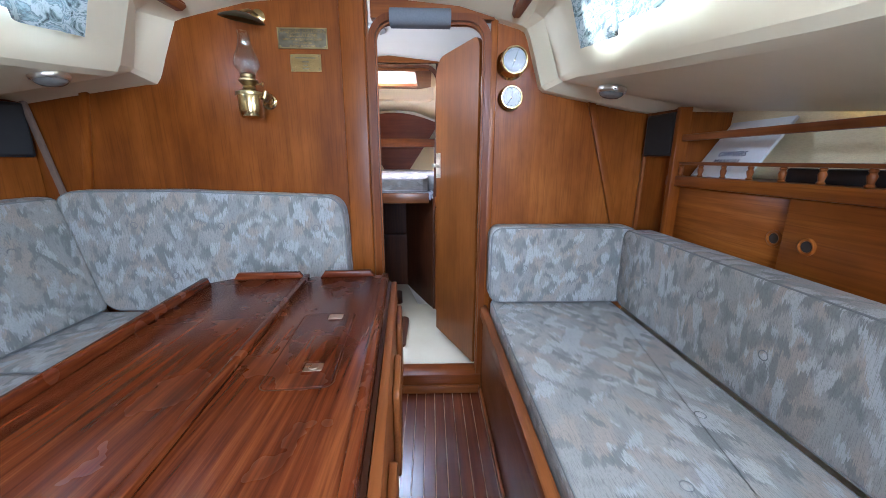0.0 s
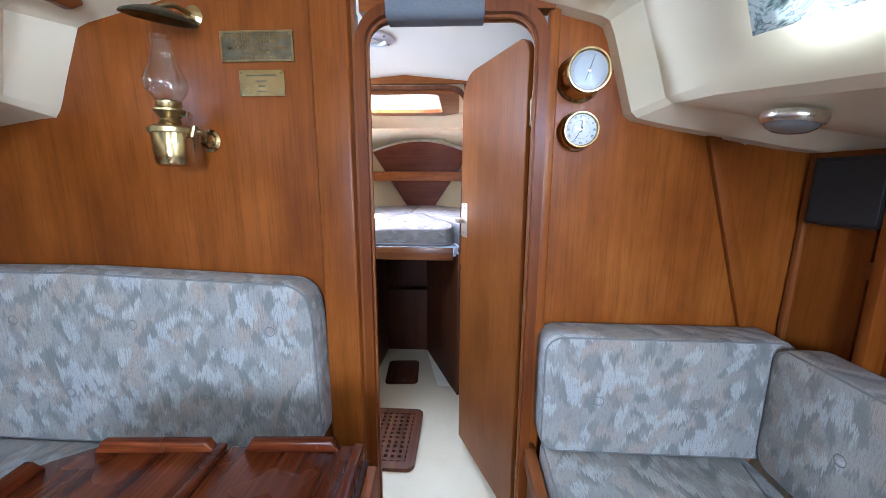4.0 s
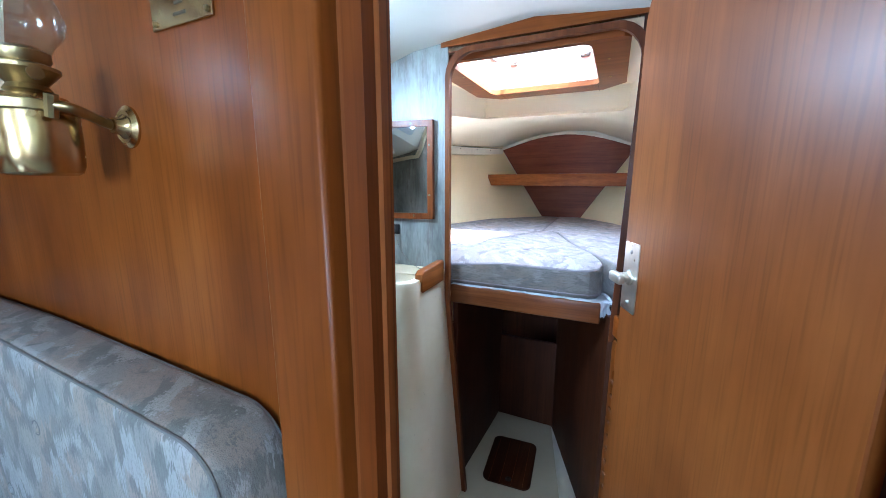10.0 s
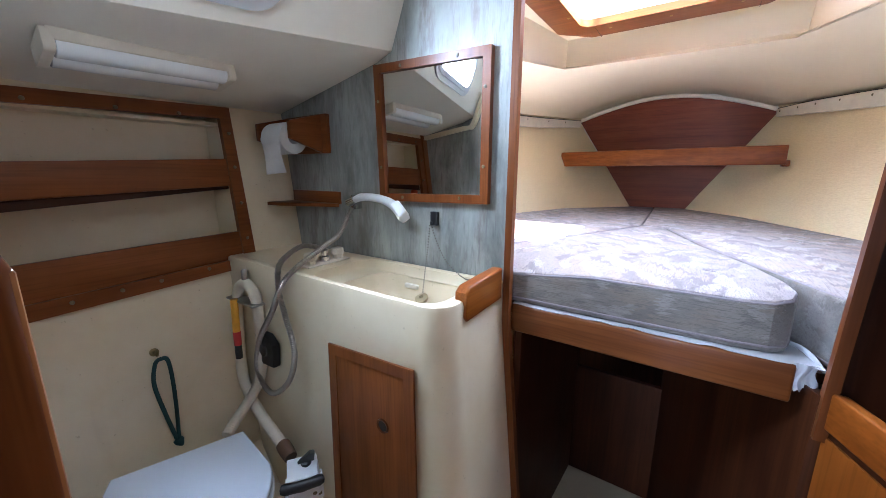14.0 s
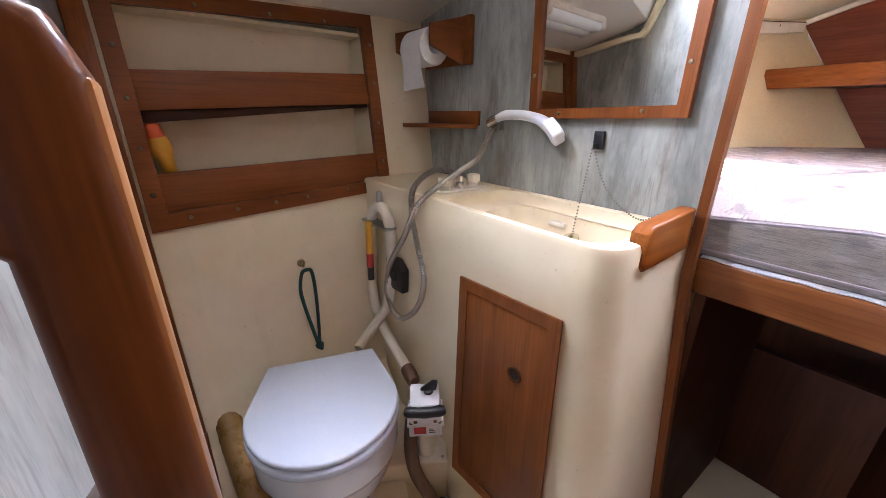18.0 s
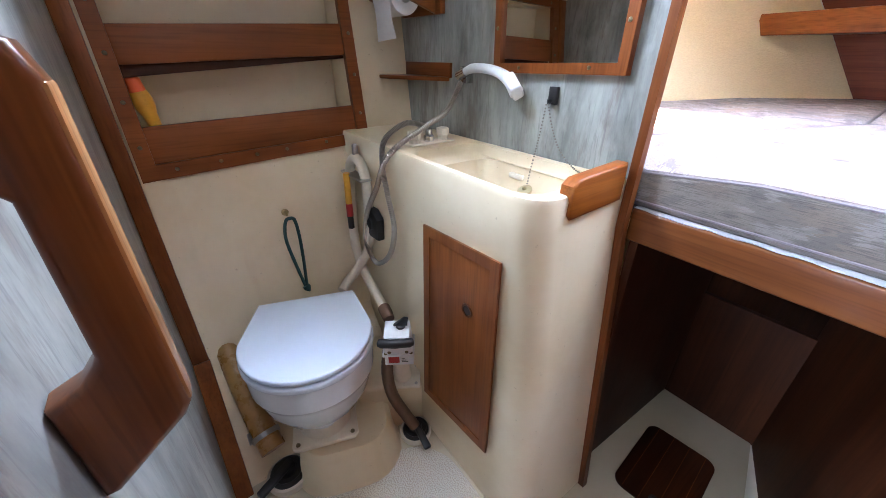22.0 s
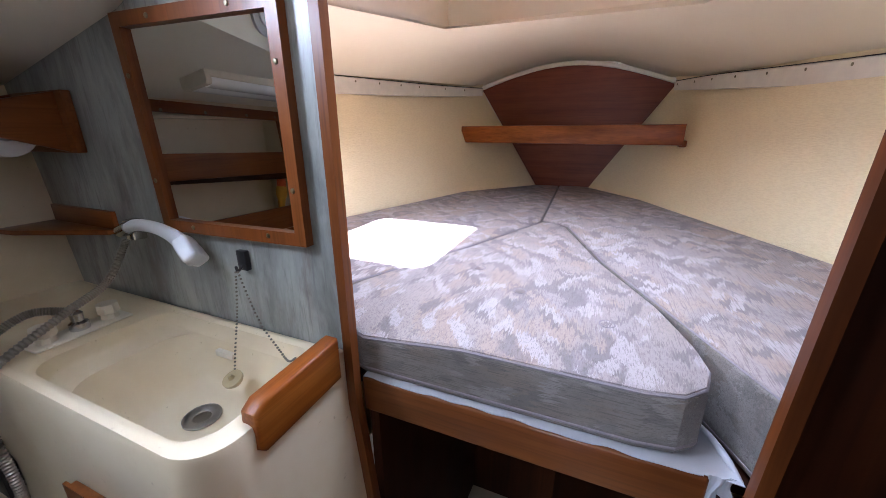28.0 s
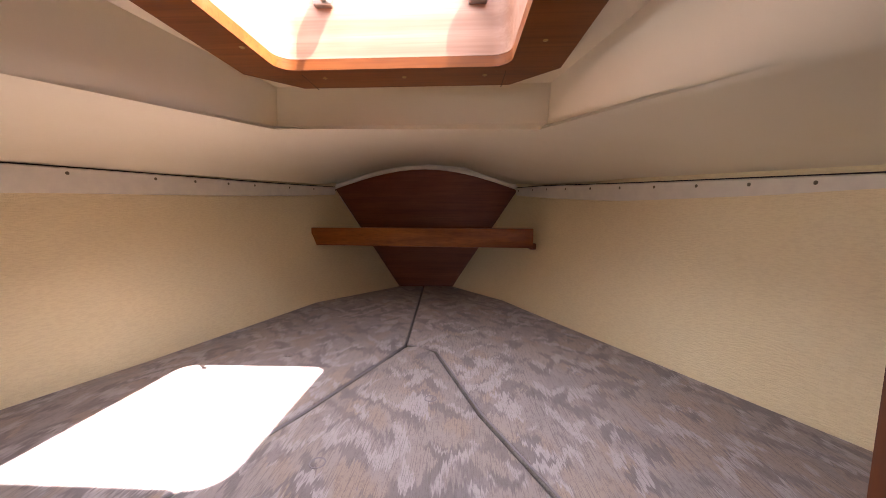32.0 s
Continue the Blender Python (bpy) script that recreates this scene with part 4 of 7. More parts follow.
        c = base("berth_mattress", (cx, cy, z0), lab, "mattress", "berth mattresses")
        bm = B()
        prism(bm, pts, "z", z0 + 0.014 if soft else z0, top - 0.003, 0.014 if soft else 0.008, 4)
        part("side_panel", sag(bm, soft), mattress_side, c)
        bm = B()
        inner = inset(pts, 0.003)
        prism(bm, inner, "z", top - 0.02, top, 0.005, 2)
        part("top_panel", sag(bm, soft), mattress_cloth, c)
        for dz, d in ((top - 0.006, 0.004), (z0 + (0.03 if soft else 0.012), 0.001)):
            bm = B()
            loop = inset(pts, d)
            tube(bm, [(x, y, dz) for x, y in loop + loop[:2]], 0.0028, 6)
            part("piping", sag(bm, soft), mattress_piping, c)
        for x, y in buttons:
            bm = B()
            lathe(bm, [(0.0115, -0.004), (0.0115, 0.0), (0.008, 0.0025), (0.001, 0.003)], 14, Matrix.Translation((x, y, top)))
            part("button", bm, mattress_cloth, c)
            # thin darker ring drawn for the gap round the button
            bm = B()
            lathe(bm, [(0.0112, 0.0), (0.0138, 0.001), (0.0146, -0.001), (0.0146, -0.004), (0.0112, -0.004), (0.0112, 0.0)], 16, Matrix.Translation((x, y, top)), False)
            part("button_seam", bm, mattress_piping, c)
    # cotton cover that shows under the infill and hangs at its corner
    bm = B()
    rows = []
    for j in range(8):
        v = j / 7
        row = []
        for i in range(60):
            x = -0.148 + 0.555 * i / 59
            w = 0.003 * math.sin(i * 0.31 + 2 * math.sin(i * 0.13)) + 0.002 * math.sin(i * 0.83 + 1)
            row.append((x, 2.995 - 0.028 * v + 0.3 * w * v, 1.0135 - 0.002 * v * v + 0.5 * max(0, w) * v))
        rows.append(row)
    loft(bm, rows)
    rows = []
    for j in range(12):
        v = j / 11
        row = []
        for k in range(26):
            u = k / 25
            hem = 0.044 + 0.012 * math.sin(u * 2.9 + 0.3) + 0.004 * math.sin(u * 31)
            fold = (0.006 * math.sin(u * 11 + 1.5 * v) + 0.002 * math.sin(u * 29)) * (0.25 + v)
            row.append((0.41 + 0.036 * u + 0.004 * math.sin(v * 5 + u * 3), 2.968 + 0.012 * u + fold + 0.006 * v, 1.016 - 0.004 * u - hem * v))
        rows.append(row)
    loft(bm, rows)
    tube(bm, smooth_line([(0.418, 3.07, 1.016), (0.428, 3.035, 1.022), (0.442, 3.005, 1.016), (0.456, 2.986, 1.0)], 8), [0.003 + 0.002 * math.sin(math.pi * k / 24) for k in range(25)], 10)
    rows = []
    for j in range(7):
        y = 2.972 + 0.19 * j / 6
        rows.append([(0.33 + (0.125 - 0.06 * j / 6) * i / 8, y, 1.0105 + 0.0012 * math.sin(i * 1.3 + j) + 0.001 * math.sin(j * 2.1)) for i in range(9)])
    loft(bm, rows)
    ob = thing("bed_sheet", bm, sheet_cloth, "white crumpled cotton sheet hanging from under the mattress", "sheet")
    so = ob.modifiers.new("thick", "SOLIDIFY")
    so.thickness = 0.0015


sheet_cloth = plain("white_cotton", (0.5, 0.51, 0.54), 0.9, spot=0.05, relief=0.2)


berth()


def forepeak():
    bm = B()
    arc = [(-0.49 + k / 14 * 1.02, 1.69 - 0.012 * k / 14 + 0.112 * math.sin(math.pi * k / 14)) for k in range(15)] + [(0.2, 1.18), (0.15, 1.1), (-0.11, 1.1), (-0.163, 1.18)]
    prism(bm, arc, "y", 4.8, 4.825)
    setting("wall_forepeak", bm, maho_panel)
    bm = B()
    a = [(-0.49 + k / 14 * 1.02, 1.69 - 0.012 * k / 14 + 0.112 * math.sin(math.pi * k / 14)) for k in range(15)]
    prism(bm, a + [(x, z + 0.022) for x, z in reversed(a)], "y", 4.785, 4.84, 0.004)
    setting("trim_forepeak_arch", bm, white_trim)
    sh = base("forepeak_shelf", (0.02, 4.6, 1.395), "narrow varnished shelf with a raised front rail across the bow", "shelf")
    bm = B()
    prism(bm, [(-0.527, 4.53), (0.541, 4.385), (0.544, 4.405), (-0.524, 4.55)], "z", 1.394, 1.482, 0.003)
    part("front_rail", bm, teak_x, sh)
    for x, y in ((-0.527, 4.551), (0.543, 4.406)):
        bm = B()
        box(bm, x - 0.015, y - 0.008, 1.386, x + 0.015, y + 0.03, 1.415, 0.005)
        part("cleat", bm, maho_y, sh)
    bm = B()
    prism(bm, [(-0.505, 4.55), (0.525, 4.41), (0.34, 4.798), (-0.3, 4.798)], "z", 1.4, 1.412)
    part("board", bm, maho_x, sh)


forepeak()


def hull_rails():
    """Vinyl-covered rails with screws where the hull lining meets the deckhead."""
    for s, nm, pts in ((-1, "port", [(-1.09, 2.98, 1.655, 0.078), (-0.962, 3.42, 1.666, 0.076), (-0.865, 3.7, 1.675, 0.07), (-0.652, 4.4, 1.69, 0.056), (-0.49, 4.76, 1.698, 0.04)]), (1, "starboard", [(1.28, 2.98, 1.608, 0.076), (1.128, 3.37, 1.62, 0.074), (0.963, 3.72, 1.636, 0.068), (0.793, 4.08, 1.654, 0.062), (0.623, 4.45, 1.675, 0.054), (0.53, 4.76, 1.688, 0.04)])):
        r = base("hull_rail", (pts[0][0], pts[0][1], 1.6), "cream vinyl rail with small brass screws along the hull", "trim", kind="structure")
        line = smooth_line([p[:3] for p in pts], 6)
        tall = [p[0] for p in smooth_line([(p[3], 0, 0) for p in pts], 6)]
        bm = B()
        rows = [[(p.x + s * 0.004, p.y, p.z - h - 0.002), (p.x - s * 0.012, p.y, p.z - h), (p.x - s * 0.014, p.y, p.z - 0.004), (p.x - s * 0.008, p.y, p.z), (p.x + s * 0.05, p.y, p.z + 0.002)] for p, h in zip(line, tall)]
        loft(bm, rows)
        part("rail", bm, white_trim, r)
        bm = B()
        tube(bm, [(p.x - s * 0.009, p.y, p.z + 0.001) for p in line], 0.0018, 6)
        part("welt", bm, dark_void, r)
        dist, last = 0.06, line[0]
        for p, h in zip(line[1:], tall[1:]):
            dist += (p - last).length
            last = p
            if dist > 0.12:
                dist = 0.0
                bm = B()
                screw(bm, (p.x - s * 0.013, p.y, p.z - 0.016), (-s, 0.25, 0), 0.005)
                part("screw", bm, bronze, r)


hull_rails()


# ---- saloon ----
def cushion(label, outline, axis, a, b, mat, buttons, group="saloon cushions", name="back_cushion", face=None, r=0.03, lean=0.0):
    """A foam cushion with corded seams and covered buttons. face: the side (a or b) that carries the buttons."""
    face = a if face is None else face
    outline = fillet(outline, 0.05) if len(outline) < 16 else outline
    cen = [sum(p[k] for p in outline) / len(outline) for k in (0, 1)]

    def at(p, h):
        return Vector({"x": (h + lean * (1.09 - p[1]), p[0], p[1]), "y": (p[0], h, p[1]), "z": (p[0], p[1], h)}[axis])

    foot = at(cen, (a + b) / 2)
    c = base(name, foot, label, "cushion", group)
    bm = B()
    prism(bm, outline, axis, a, b, r, 4)
    bmesh.ops.triangulate(bm, faces=[f for f in bm.faces if len(f.verts) > 4])
    for v in bm.verts:
        v.co.x += lean * (1.09 - v.co.z)
    part("cover", bm, mat, c)
    for h, d in ((a, 0.3), (b, 0.3)):
        bm = B()
        loop = inset(outline, r * d)
        hh = h + (r * d if h == min(a, b) else -r * d)
        tube(bm, [at(p, hh) for p in loop + loop[:2]], 0.003, 6)
        part("piping", bm, piping, c)
    nrm = at((0, 0), 1.0 if face == max(a, b) else -1.0)
    for p in buttons:
        bm = B()
        m = Matrix.Translation(at(p, face)) @ nrm.to_track_quat("Z", "Y").to_matrix().to_4x4()
        lathe(bm, [(0.013, -0.004), (0.013, 0.0), (0.009, 0.003), (0.001, 0.004)], 14, m)
        part("button", bm, mat, c)
        # thin dark ring drawn for the gap round the button
        bm = B()
        lathe(bm, [(0.0125, 0.0), (0.0155, 0.001), (0.0165, -0.001), (0.0165, -0.004), (0.0125, -0.004), (0.0125, 0.0)], 16, m, False)
        part("button_seam", bm, piping, c)
    return c


def settee_starboard():
    s = base("settee_berth", (1.05, 0.8, 0.0), "mahogany settee base along the starboard side", "settee")
    bm = B()
    box(bm, 0.705, -1.3, 0.0, 0.727, 2.03, 0.47, 0.003)
    part("front_panel", bm, maho_y, s)
    bm = B()
    box(bm, 0.688, -1.3, 0.44, 0.729, 2.03, 0.5, 0.01)
    part("lip", bm, maho_y, s)
    bm = B()
    box(bm, 0.69, -1.3, 0.0, 0.704, 2.0, 0.03, 0.005)
    part("skirting", bm, maho_y, s)
    bm = B()
    box(bm, 0.73, -1.3, 0.4, 1.52, 2.03, 0.42)
    part("seat_board", bm, dark_y, s)
    cushion("long buttoned seat cushion in grey brush-pattern cloth to starboard", round_rect(0.735, -1.28, 1.37, 2.02, (0.02, 0.06, 0.03, 0.03)), "z", 0.421, 0.545, cloth_y, [(0.998, 1.645), (1.02, 1.265), (1.2, 1.08), (1.0, 0.85), (1.2, 0.65)], name="seat_cushion", face=0.545, r=0.025)
    cushion("buttoned end cushion in grey brush-pattern cloth against the bulkhead", round_rect(0.72, 0.55, 1.45, 0.938, 0.055), "y", 1.917, 2.045, cloth_z, [(0.892, 0.733), (1.176, 0.733)], face=1.917, r=0.018)
    cushion("long buttoned backrest in grey brush-pattern cloth along the locker", round_rect(-1.28, 0.548, 1.92, 0.935, 0.055), "x", 1.366, 1.488, cloth_z, [(1.69, 0.745), (1.366, 0.8), (1.1, 0.72), (0.8, 0.8)], face=1.366, r=0.02)


settee_starboard()


def settee_port():
    s = base("settee_berth", (-0.7, 0.9, 0.0), "mahogany settee base round the table to port", "settee")
    bm = B()
    box(bm, -0.62, -1.3, 0.0, -0.6, 1.42, 0.4, 0.003)
    part("front_panel", bm, maho_y, s)
    bm = B()
    box(bm, -0.6, 1.4, 0.0, 0.03, 1.42, 0.4, 0.003)
    part("return_panel", bm, maho_x, s)
    bm = B()
    box(bm, -1.5, -1.3, 0.4, -0.62, 1.99, 0.42)
    part("seat_board", bm, dark_y, s)
    bm = B()
    box(bm, -0.618, 1.42, 0.4, 0.03, 1.99, 0.42)
    part("return_board", bm, dark_y, s)
    bm = B()
    box(bm, 0.01, 1.4, 0.0, 0.03, 1.99, 0.4, 0.003)
    part("end_panel", bm, maho_y, s)
    cushion("long seat cushion in grey brush-pattern cloth along the port side", round_rect(-1.24, -1.28, -0.6, 1.36, 0.03), "z", 0.421, 0.543, cloth_y, [(-0.9, 0.9), (-0.9, 0.3)], name="seat_cushion", face=0.543, r=0.025)
    cushion("seat cushion in grey brush-pattern cloth before the bulkhead", round_rect(-1.24, 1.365, 0.03, 1.9, 0.03), "z", 0.421, 0.54, cloth_y, [(-0.3, 1.65), (-0.8, 1.65)], name="seat_cushion", face=0.54, r=0.025)
    o = [(-1.09, 0.54), (-0.02, 0.54), (0.03, 0.565), (0.042, 0.62), (0.03, 1.0), (0.015, 1.06), (-0.03, 1.092), (-0.72, 1.118), (-1.18, 1.115), (-1.235, 1.09), (-1.25, 1.04), (-1.155, 0.6)]
    cushion("wide buttoned backrest in grey brush-pattern cloth against the bulkhead", o, "y", 1.882, 1.993, cloth_z, [(-0.102, 0.945), (-0.531, 0.955), (-0.92, 0.96), (-0.325, 0.728), (-0.775, 0.72)], face=1.882, r=0.018)
    cushion("long buttoned backrest in grey brush-pattern cloth along the port hull", round_rect(-1.28, 0.545, 1.9, 1.09, 0.035), "x", -1.36, -1.232, cloth_z, [(1.62, 0.9), (1.3, 0.75), (1.0, 0.92)], face=-1.232, r=0.035, lean=0.22)


settee_port()


def table():
    t = base("saloon_table", (0.0, 0.9, 0.0), "mahogany drop-leaf saloon table with fiddles and a bottle hatch", "table")
    turn = Matrix.Translation((-0.04, 1.574, 0)) @ Matrix.Rotation(radians(3.8), 4, "Z")

    def put(name, lo, hi, mat, bev=0.004, label="", parent=None):
        bm = B()
        box(bm, *lo, *hi, bev, 2, turn)
        return part(name, bm, mat, parent or t, label)

    def flat(name, pts, z0, z1, mat, bev=0.004, parent=None):
        bm = B()
        prism(bm, pts, "z", z0, z1, bev, 2, turn)
        return part(name, bm, mat, parent or t)

    flat("port_leaf", [(-0.36, -1.45), (-0.004, -1.45), (-0.004, 0.0), (-0.29, 0.0), (-0.36, -0.05)], 0.785, 0.81, table_wood)
    put("centre_top", (0.0, -1.45, 0.785), (0.3, 0.0, 0.81), table_wood)
    put("pedestal", (0.03, -1.4, 0.0), (0.27, -0.1, 0.785), maho_y)
    leaf = flat("hanging_leaf", [(0.312, -1.42), (0.334, -1.42), (0.334, -0.04), (0.312, -0.04)], 0.42, 0.795, maho_y, 0.006)
    for y in (-0.16, -0.52, -0.9):
        bm = B()
        prism(bm, round_rect(y - 0.12, 0.47, y + 0.07, 0.72, 0.02), "x", 0.335, 0.352, 0.005, 2, turn)
        part("leaf_fiddle", bm, maho_y, t)
    put("hinge_gap", (0.301, -1.45, 0.775), (0.311, -0.02, 0.79), dark_y, 0.0)

    def fiddle(a, b, h=0.03, w=0.024):
        """A raised lip with sloping ends from a to b."""
        a, b = Vector((*a, 0)), Vector((*b, 0))
        d = (b - a)
        ang = math.atan2(d.y, d.x)
        m = turn @ Matrix.Translation(a) @ Matrix.Rotation(ang, 4, "Z")
        bm = B()
        L = d.length
        prism(bm, [(0.0, 0.809), (L, 0.809), (L - 0.018, 0.809 + h), (0.018, 0.809 + h)], "y", -w / 2, w / 2, 0.006, 3, m)
        return part("fiddle", bm, table_wood if abs(d.y) > abs(d.x) else table_wood_x, t)

    fiddle((-0.348, -0.06), (-0.348, -1.42))
    fiddle((-0.28, -0.01), (-0.02, -0.01), 0.026)
    fiddle((0.04, -0.01), (0.25, -0.01), 0.026)
    put("ridge", (-0.022, -1.45, 0.806), (0.0, -0.002, 0.824), table_wood, 0.006)
    put("side_lip", (0.276, -1.45, 0.806), (0.299, -0.002, 0.82), table_wood, 0.006)
    hatch = flat("bottle_hatch", round_rect(0.078, -0.735, 0.218, -0.372, 0.018), 0.802, 0.8125, table_wood, 0.0015)
    for y, k in ((-0.40, 0), (-0.665, 1)):
        bm = B()
        box(bm, 0.148, y - 0.016, 0.8125, 0.188, y + 0.016, 0.8145, 0.001, 1, turn)
        lathe(bm, [(0.011, 0.0), (0.0105, 0.0015), (0.003, 0.002)], 14, turn @ Matrix.Translation((0.168, y, 0.8145)))
        part("flush_catch", bm, nickel, hatch)
    bm = B()
    for pts, d in ((round_rect(0.076, -0.737, 0.22, -0.37, 0.02), 0),):
        ring(bm, inset(pts, -0.0022), pts, "z", 0.8096, 0.8107, turn)
    part("hatch_seam", bm, dark_y, t)


table_wood = wood("striped_mahogany_tabletop", (0.042, 0.0075, 0.0024), (0.108, 0.022, 0.0055), (0.2, 0.053, 0.013), "y", 0.24, 1.25, 0.2, 1.9, 1.3, 0.2)
table_wood_x = wood("striped_mahogany_table_ends", (0.042, 0.0075, 0.0024), (0.108, 0.022, 0.0055), (0.2, 0.053, 0.013), "x", 0.24, 1.25, 0.2, 1.9, 1.3, 0.2)
table()


def turned_spindle(at):
    bm = B()
    lathe(bm, [(0.009, 0.0), (0.011, 0.004), (0.007, 0.009), (0.0095, 0.02), (0.011, 0.028), (0.007, 0.036), (0.01, 0.041), (0.008, 0.046)], 12, Matrix.Translation(at))
    return bm


def locker_starboard():
    lo = base("side_locker", (1.55, 0.9, 0.88), "teak side locker with sliding doors, turned spindle rail and open shelf", "locker")

    def put(name, a, b, mat, bev=0.003, parent=None, label=""):
        bm = B()
        box(bm, *a, *b, bev)
        return part(name, bm, mat, parent or lo, label)

    d1 = put("sliding_door", (1.53, 1.255, 0.88), (1.545, 1.835, 1.146), gold_y, 0.002)
    d2 = put("sliding_door", (1.514, -0.3, 0.88), (1.528, 1.27, 1.146), gold_y, 0.002)
    for y, x, par in ((1.31, 1.53, d1), (1.19, 1.514, d2)):
        m = Matrix.Translation((x, y, 1.013)) @ Matrix.Rotation(radians(-90), 4, "Y")
        bm = B()
        lathe(bm, [(0.017, -0.001), (0.027, -0.001), (0.027, 0.003), (0.022, 0.006), (0.017, 0.003), (0.017, -0.001)], 20, m, False)
        part("finger_ring", bm, gold_y, par)
        bm = B()
        lathe(bm, [(0.0165, 0.0005), (0.0165, 0.0015), (0.001, 0.0015)], 18, m)
        part("finger_hole", bm, dark_void, par)
    put("lower_rail", (1.5, -1.3, 0.855), (1.55, 1.85, 0.882), teak_y)
    put("shelf_rail", (1.5, -1.3, 1.146), (1.555, 1.86, 1.19), gold_y, 0.006)
    put("shelf", (1.556, -1.3, 1.172), (1.88, 1.83, 1.186), teak_y)
    put("upper_bar", (1.505, -1.3, 1.335), (1.527, 1.835, 1.362), maho_y, 0.005)
    put("spindle_rail", (1.507, -1.3, 1.236), (1.531, 1.835, 1.249), maho_y, 0.004)
    put("end_post", (1.482, 1.794, 0.85), (1.535, 1.822, 1.475), gold_z, 0.004)
    put("end_panel", (1.531, 1.84, 0.85), (1.86, 1.858, 1.46), teak_z)
    for k in range(22):
        part("spindle", turned_spindle((1.519, 1.79 - 0.118 * k, 1.19)), maho_z, lo)
    # backing panel beside the bulkhead
    bm = B()
    prism(bm, [(1.492, 2.045), (1.52, 1.862), (1.55, 1.862), (1.53, 2.045)], "z", 0.85, 1.475)
    part("side_panel", bm, teak_z, lo)


locker_starboard()


def letters(text, size, m, mat, name, parent, depth=0.0006, spacing=1.0):
    cu = bpy.data.curves.new(name, "FONT")
    cu.body, cu.size, cu.align_x, cu.align_y, cu.extrude, cu.space_character = text, size, "CENTER", "CENTER", depth, spacing
    tmp = bpy.data.objects.new(name, cu)
    scene.collection.objects.link(tmp)
    bpy.context.view_layer.update()
    me = bpy.data.meshes.new_from_object(tmp.evaluated_get(bpy.context.evaluated_depsgraph_get()))
    bpy.data.objects.remove(tmp)
    me.transform(m)
    me.materials.clear()
    me.materials.append(mat)
    ob = new(name, me)
    ob.parent = parent
    ob.matrix_parent_inverse = world_of(parent).inverted() if parent.parent is None else Matrix()
    return ob


paper = plain("white_paper", (0.75, 0.75, 0.74), 0.6, spot=0.04)
ink_blue = plain("dark_blue_ink", (0.02, 0.03, 0.09), 0.6)


def shelf_things():
    b = base("owners_manual", (1.68, 1.45, 1.187), "white plastic-covered manual leaning on the locker shelf", "booklet")
    m = Matrix.Translation((1.585, 1.675, 1.19)) @ Matrix.Rotation(radians(34), 4, "Y")
    bm = B()
    box(bm, 0.0, -0.145, 0.0, 0.012, 0.145, 0.27, 0.002, 1, m)
    part("cover", bm, paper, b)
    face = m @ Matrix.Translation((-0.0012, 0, 0)) @ Matrix.Rotation(radians(-90), 4, "Z") @ Matrix.Rotation(radians(90), 4, "X")
    letters("OWNERS", 0.033, face @ Matrix.Translation((-0.005, 0.108, 0)), ink_blue, "title", b)
    letters("MANUAL", 0.033, face @ Matrix.Translation((-0.005, 0.072, 0)), ink_blue, "title", b)
    bm = B()
    box(bm, 1.57, 0.7, 1.187, 1.66, 1.36, 1.232, 0.006)
    thing("black_case", bm, black_plastic, "long flat black case lying on the locker shelf", "case")


shelf_things()


def speaker(at, nrm, w, h):
    m = Matrix.Translation(at) @ Vector(nrm).to_track_quat("Z", "Y").to_matrix().to_4x4()
    s = base("speaker", at, "flat black loudspeaker grille fixed beside the bulkhead", "speaker", "saloon speakers")
    bm = B()
    prism(bm, round_rect(-w / 2, -h / 2, w / 2, h / 2, 0.012), "z", -0.004, 0.012, 0.004, 2, m)
    part("case", bm, black_plastic, s)
    bm = B()
    prism(bm, round_rect(-w * 0.45, -h * 0.45, w * 0.45, h * 0.45, 0.008), "z", 0.0115, 0.0145, 0.001, 1, m)
    part("grille", bm, black_rubber, s)


speaker((1.487, 1.915, 1.366), (-1, -0.12, 0), 0.18, 0.185)
speaker((-1.398, 1.885, 1.375), (1, -0.26, 0), 0.19, 0.23)


def bulkhead_strips():
    def strip(name, a, b, w, y, mat, screws=0):
        a, b = Vector((a[0], 0, a[1])), Vector((b[0], 0, b[1]))
        d = (b - a).normalized()
        n = Vector((d.z, 0, -d.x)) * (w / 2)
        bm = B()
        q = [a - n, a + n, b + n, b - n]
        prism(bm, [(p.x, p.z) for p in q], "y", y - 0.02, y - 0.001, 0.004)
        s = setting(name, bm, mat)
        for k in range(screws):
            p = a.lerp(b, (k + 0.5) / screws)
            sb = B()
            screw(sb, (p.x, y - 0.012, p.z), (0, -1, 0), 0.006)
            part("screw", sb, old_brass, s)

    strip("trim_batten_starboard", (1.2, 1.53), (1.395, 0.86), 0.036, YBR, teak_z)
    strip("trim_edge_starboard", (1.497, 1.48), (1.486, 0.86), 0.02, YBR - 0.004, maho_z, 4)
    strip("trim_batten_port", (-1.105, 1.55), (-1.19, 1.05), 0.036, YB, gold_z)
    strip("trim_edge_port", (-1.372, 1.52), (-1.27, 1.0), 0.022, YB - 0.012, pale_strip, 4)
    bm = B()
    prism(bm, [(-1.38, 1.99), (-1.46, 1.7), (-1.5, 1.7), (-1.44, 1.99)], "z", 0.9, 1.5)
    setting("wall_side_panel_port", bm, teak_z)
    bm = B()
    prism(bm, [(-1.46, 1.7), (-1.52, -1.3), (-1.56, -1.3), (-1.5, 1.7)], "z", 0.9, 1.46)
    setting("wall_locker_port", bm, teak_y)


pale_strip = plain("pale_edging_strip", (0.18, 0.12, 0.085), 0.5)
bulkhead_strips()


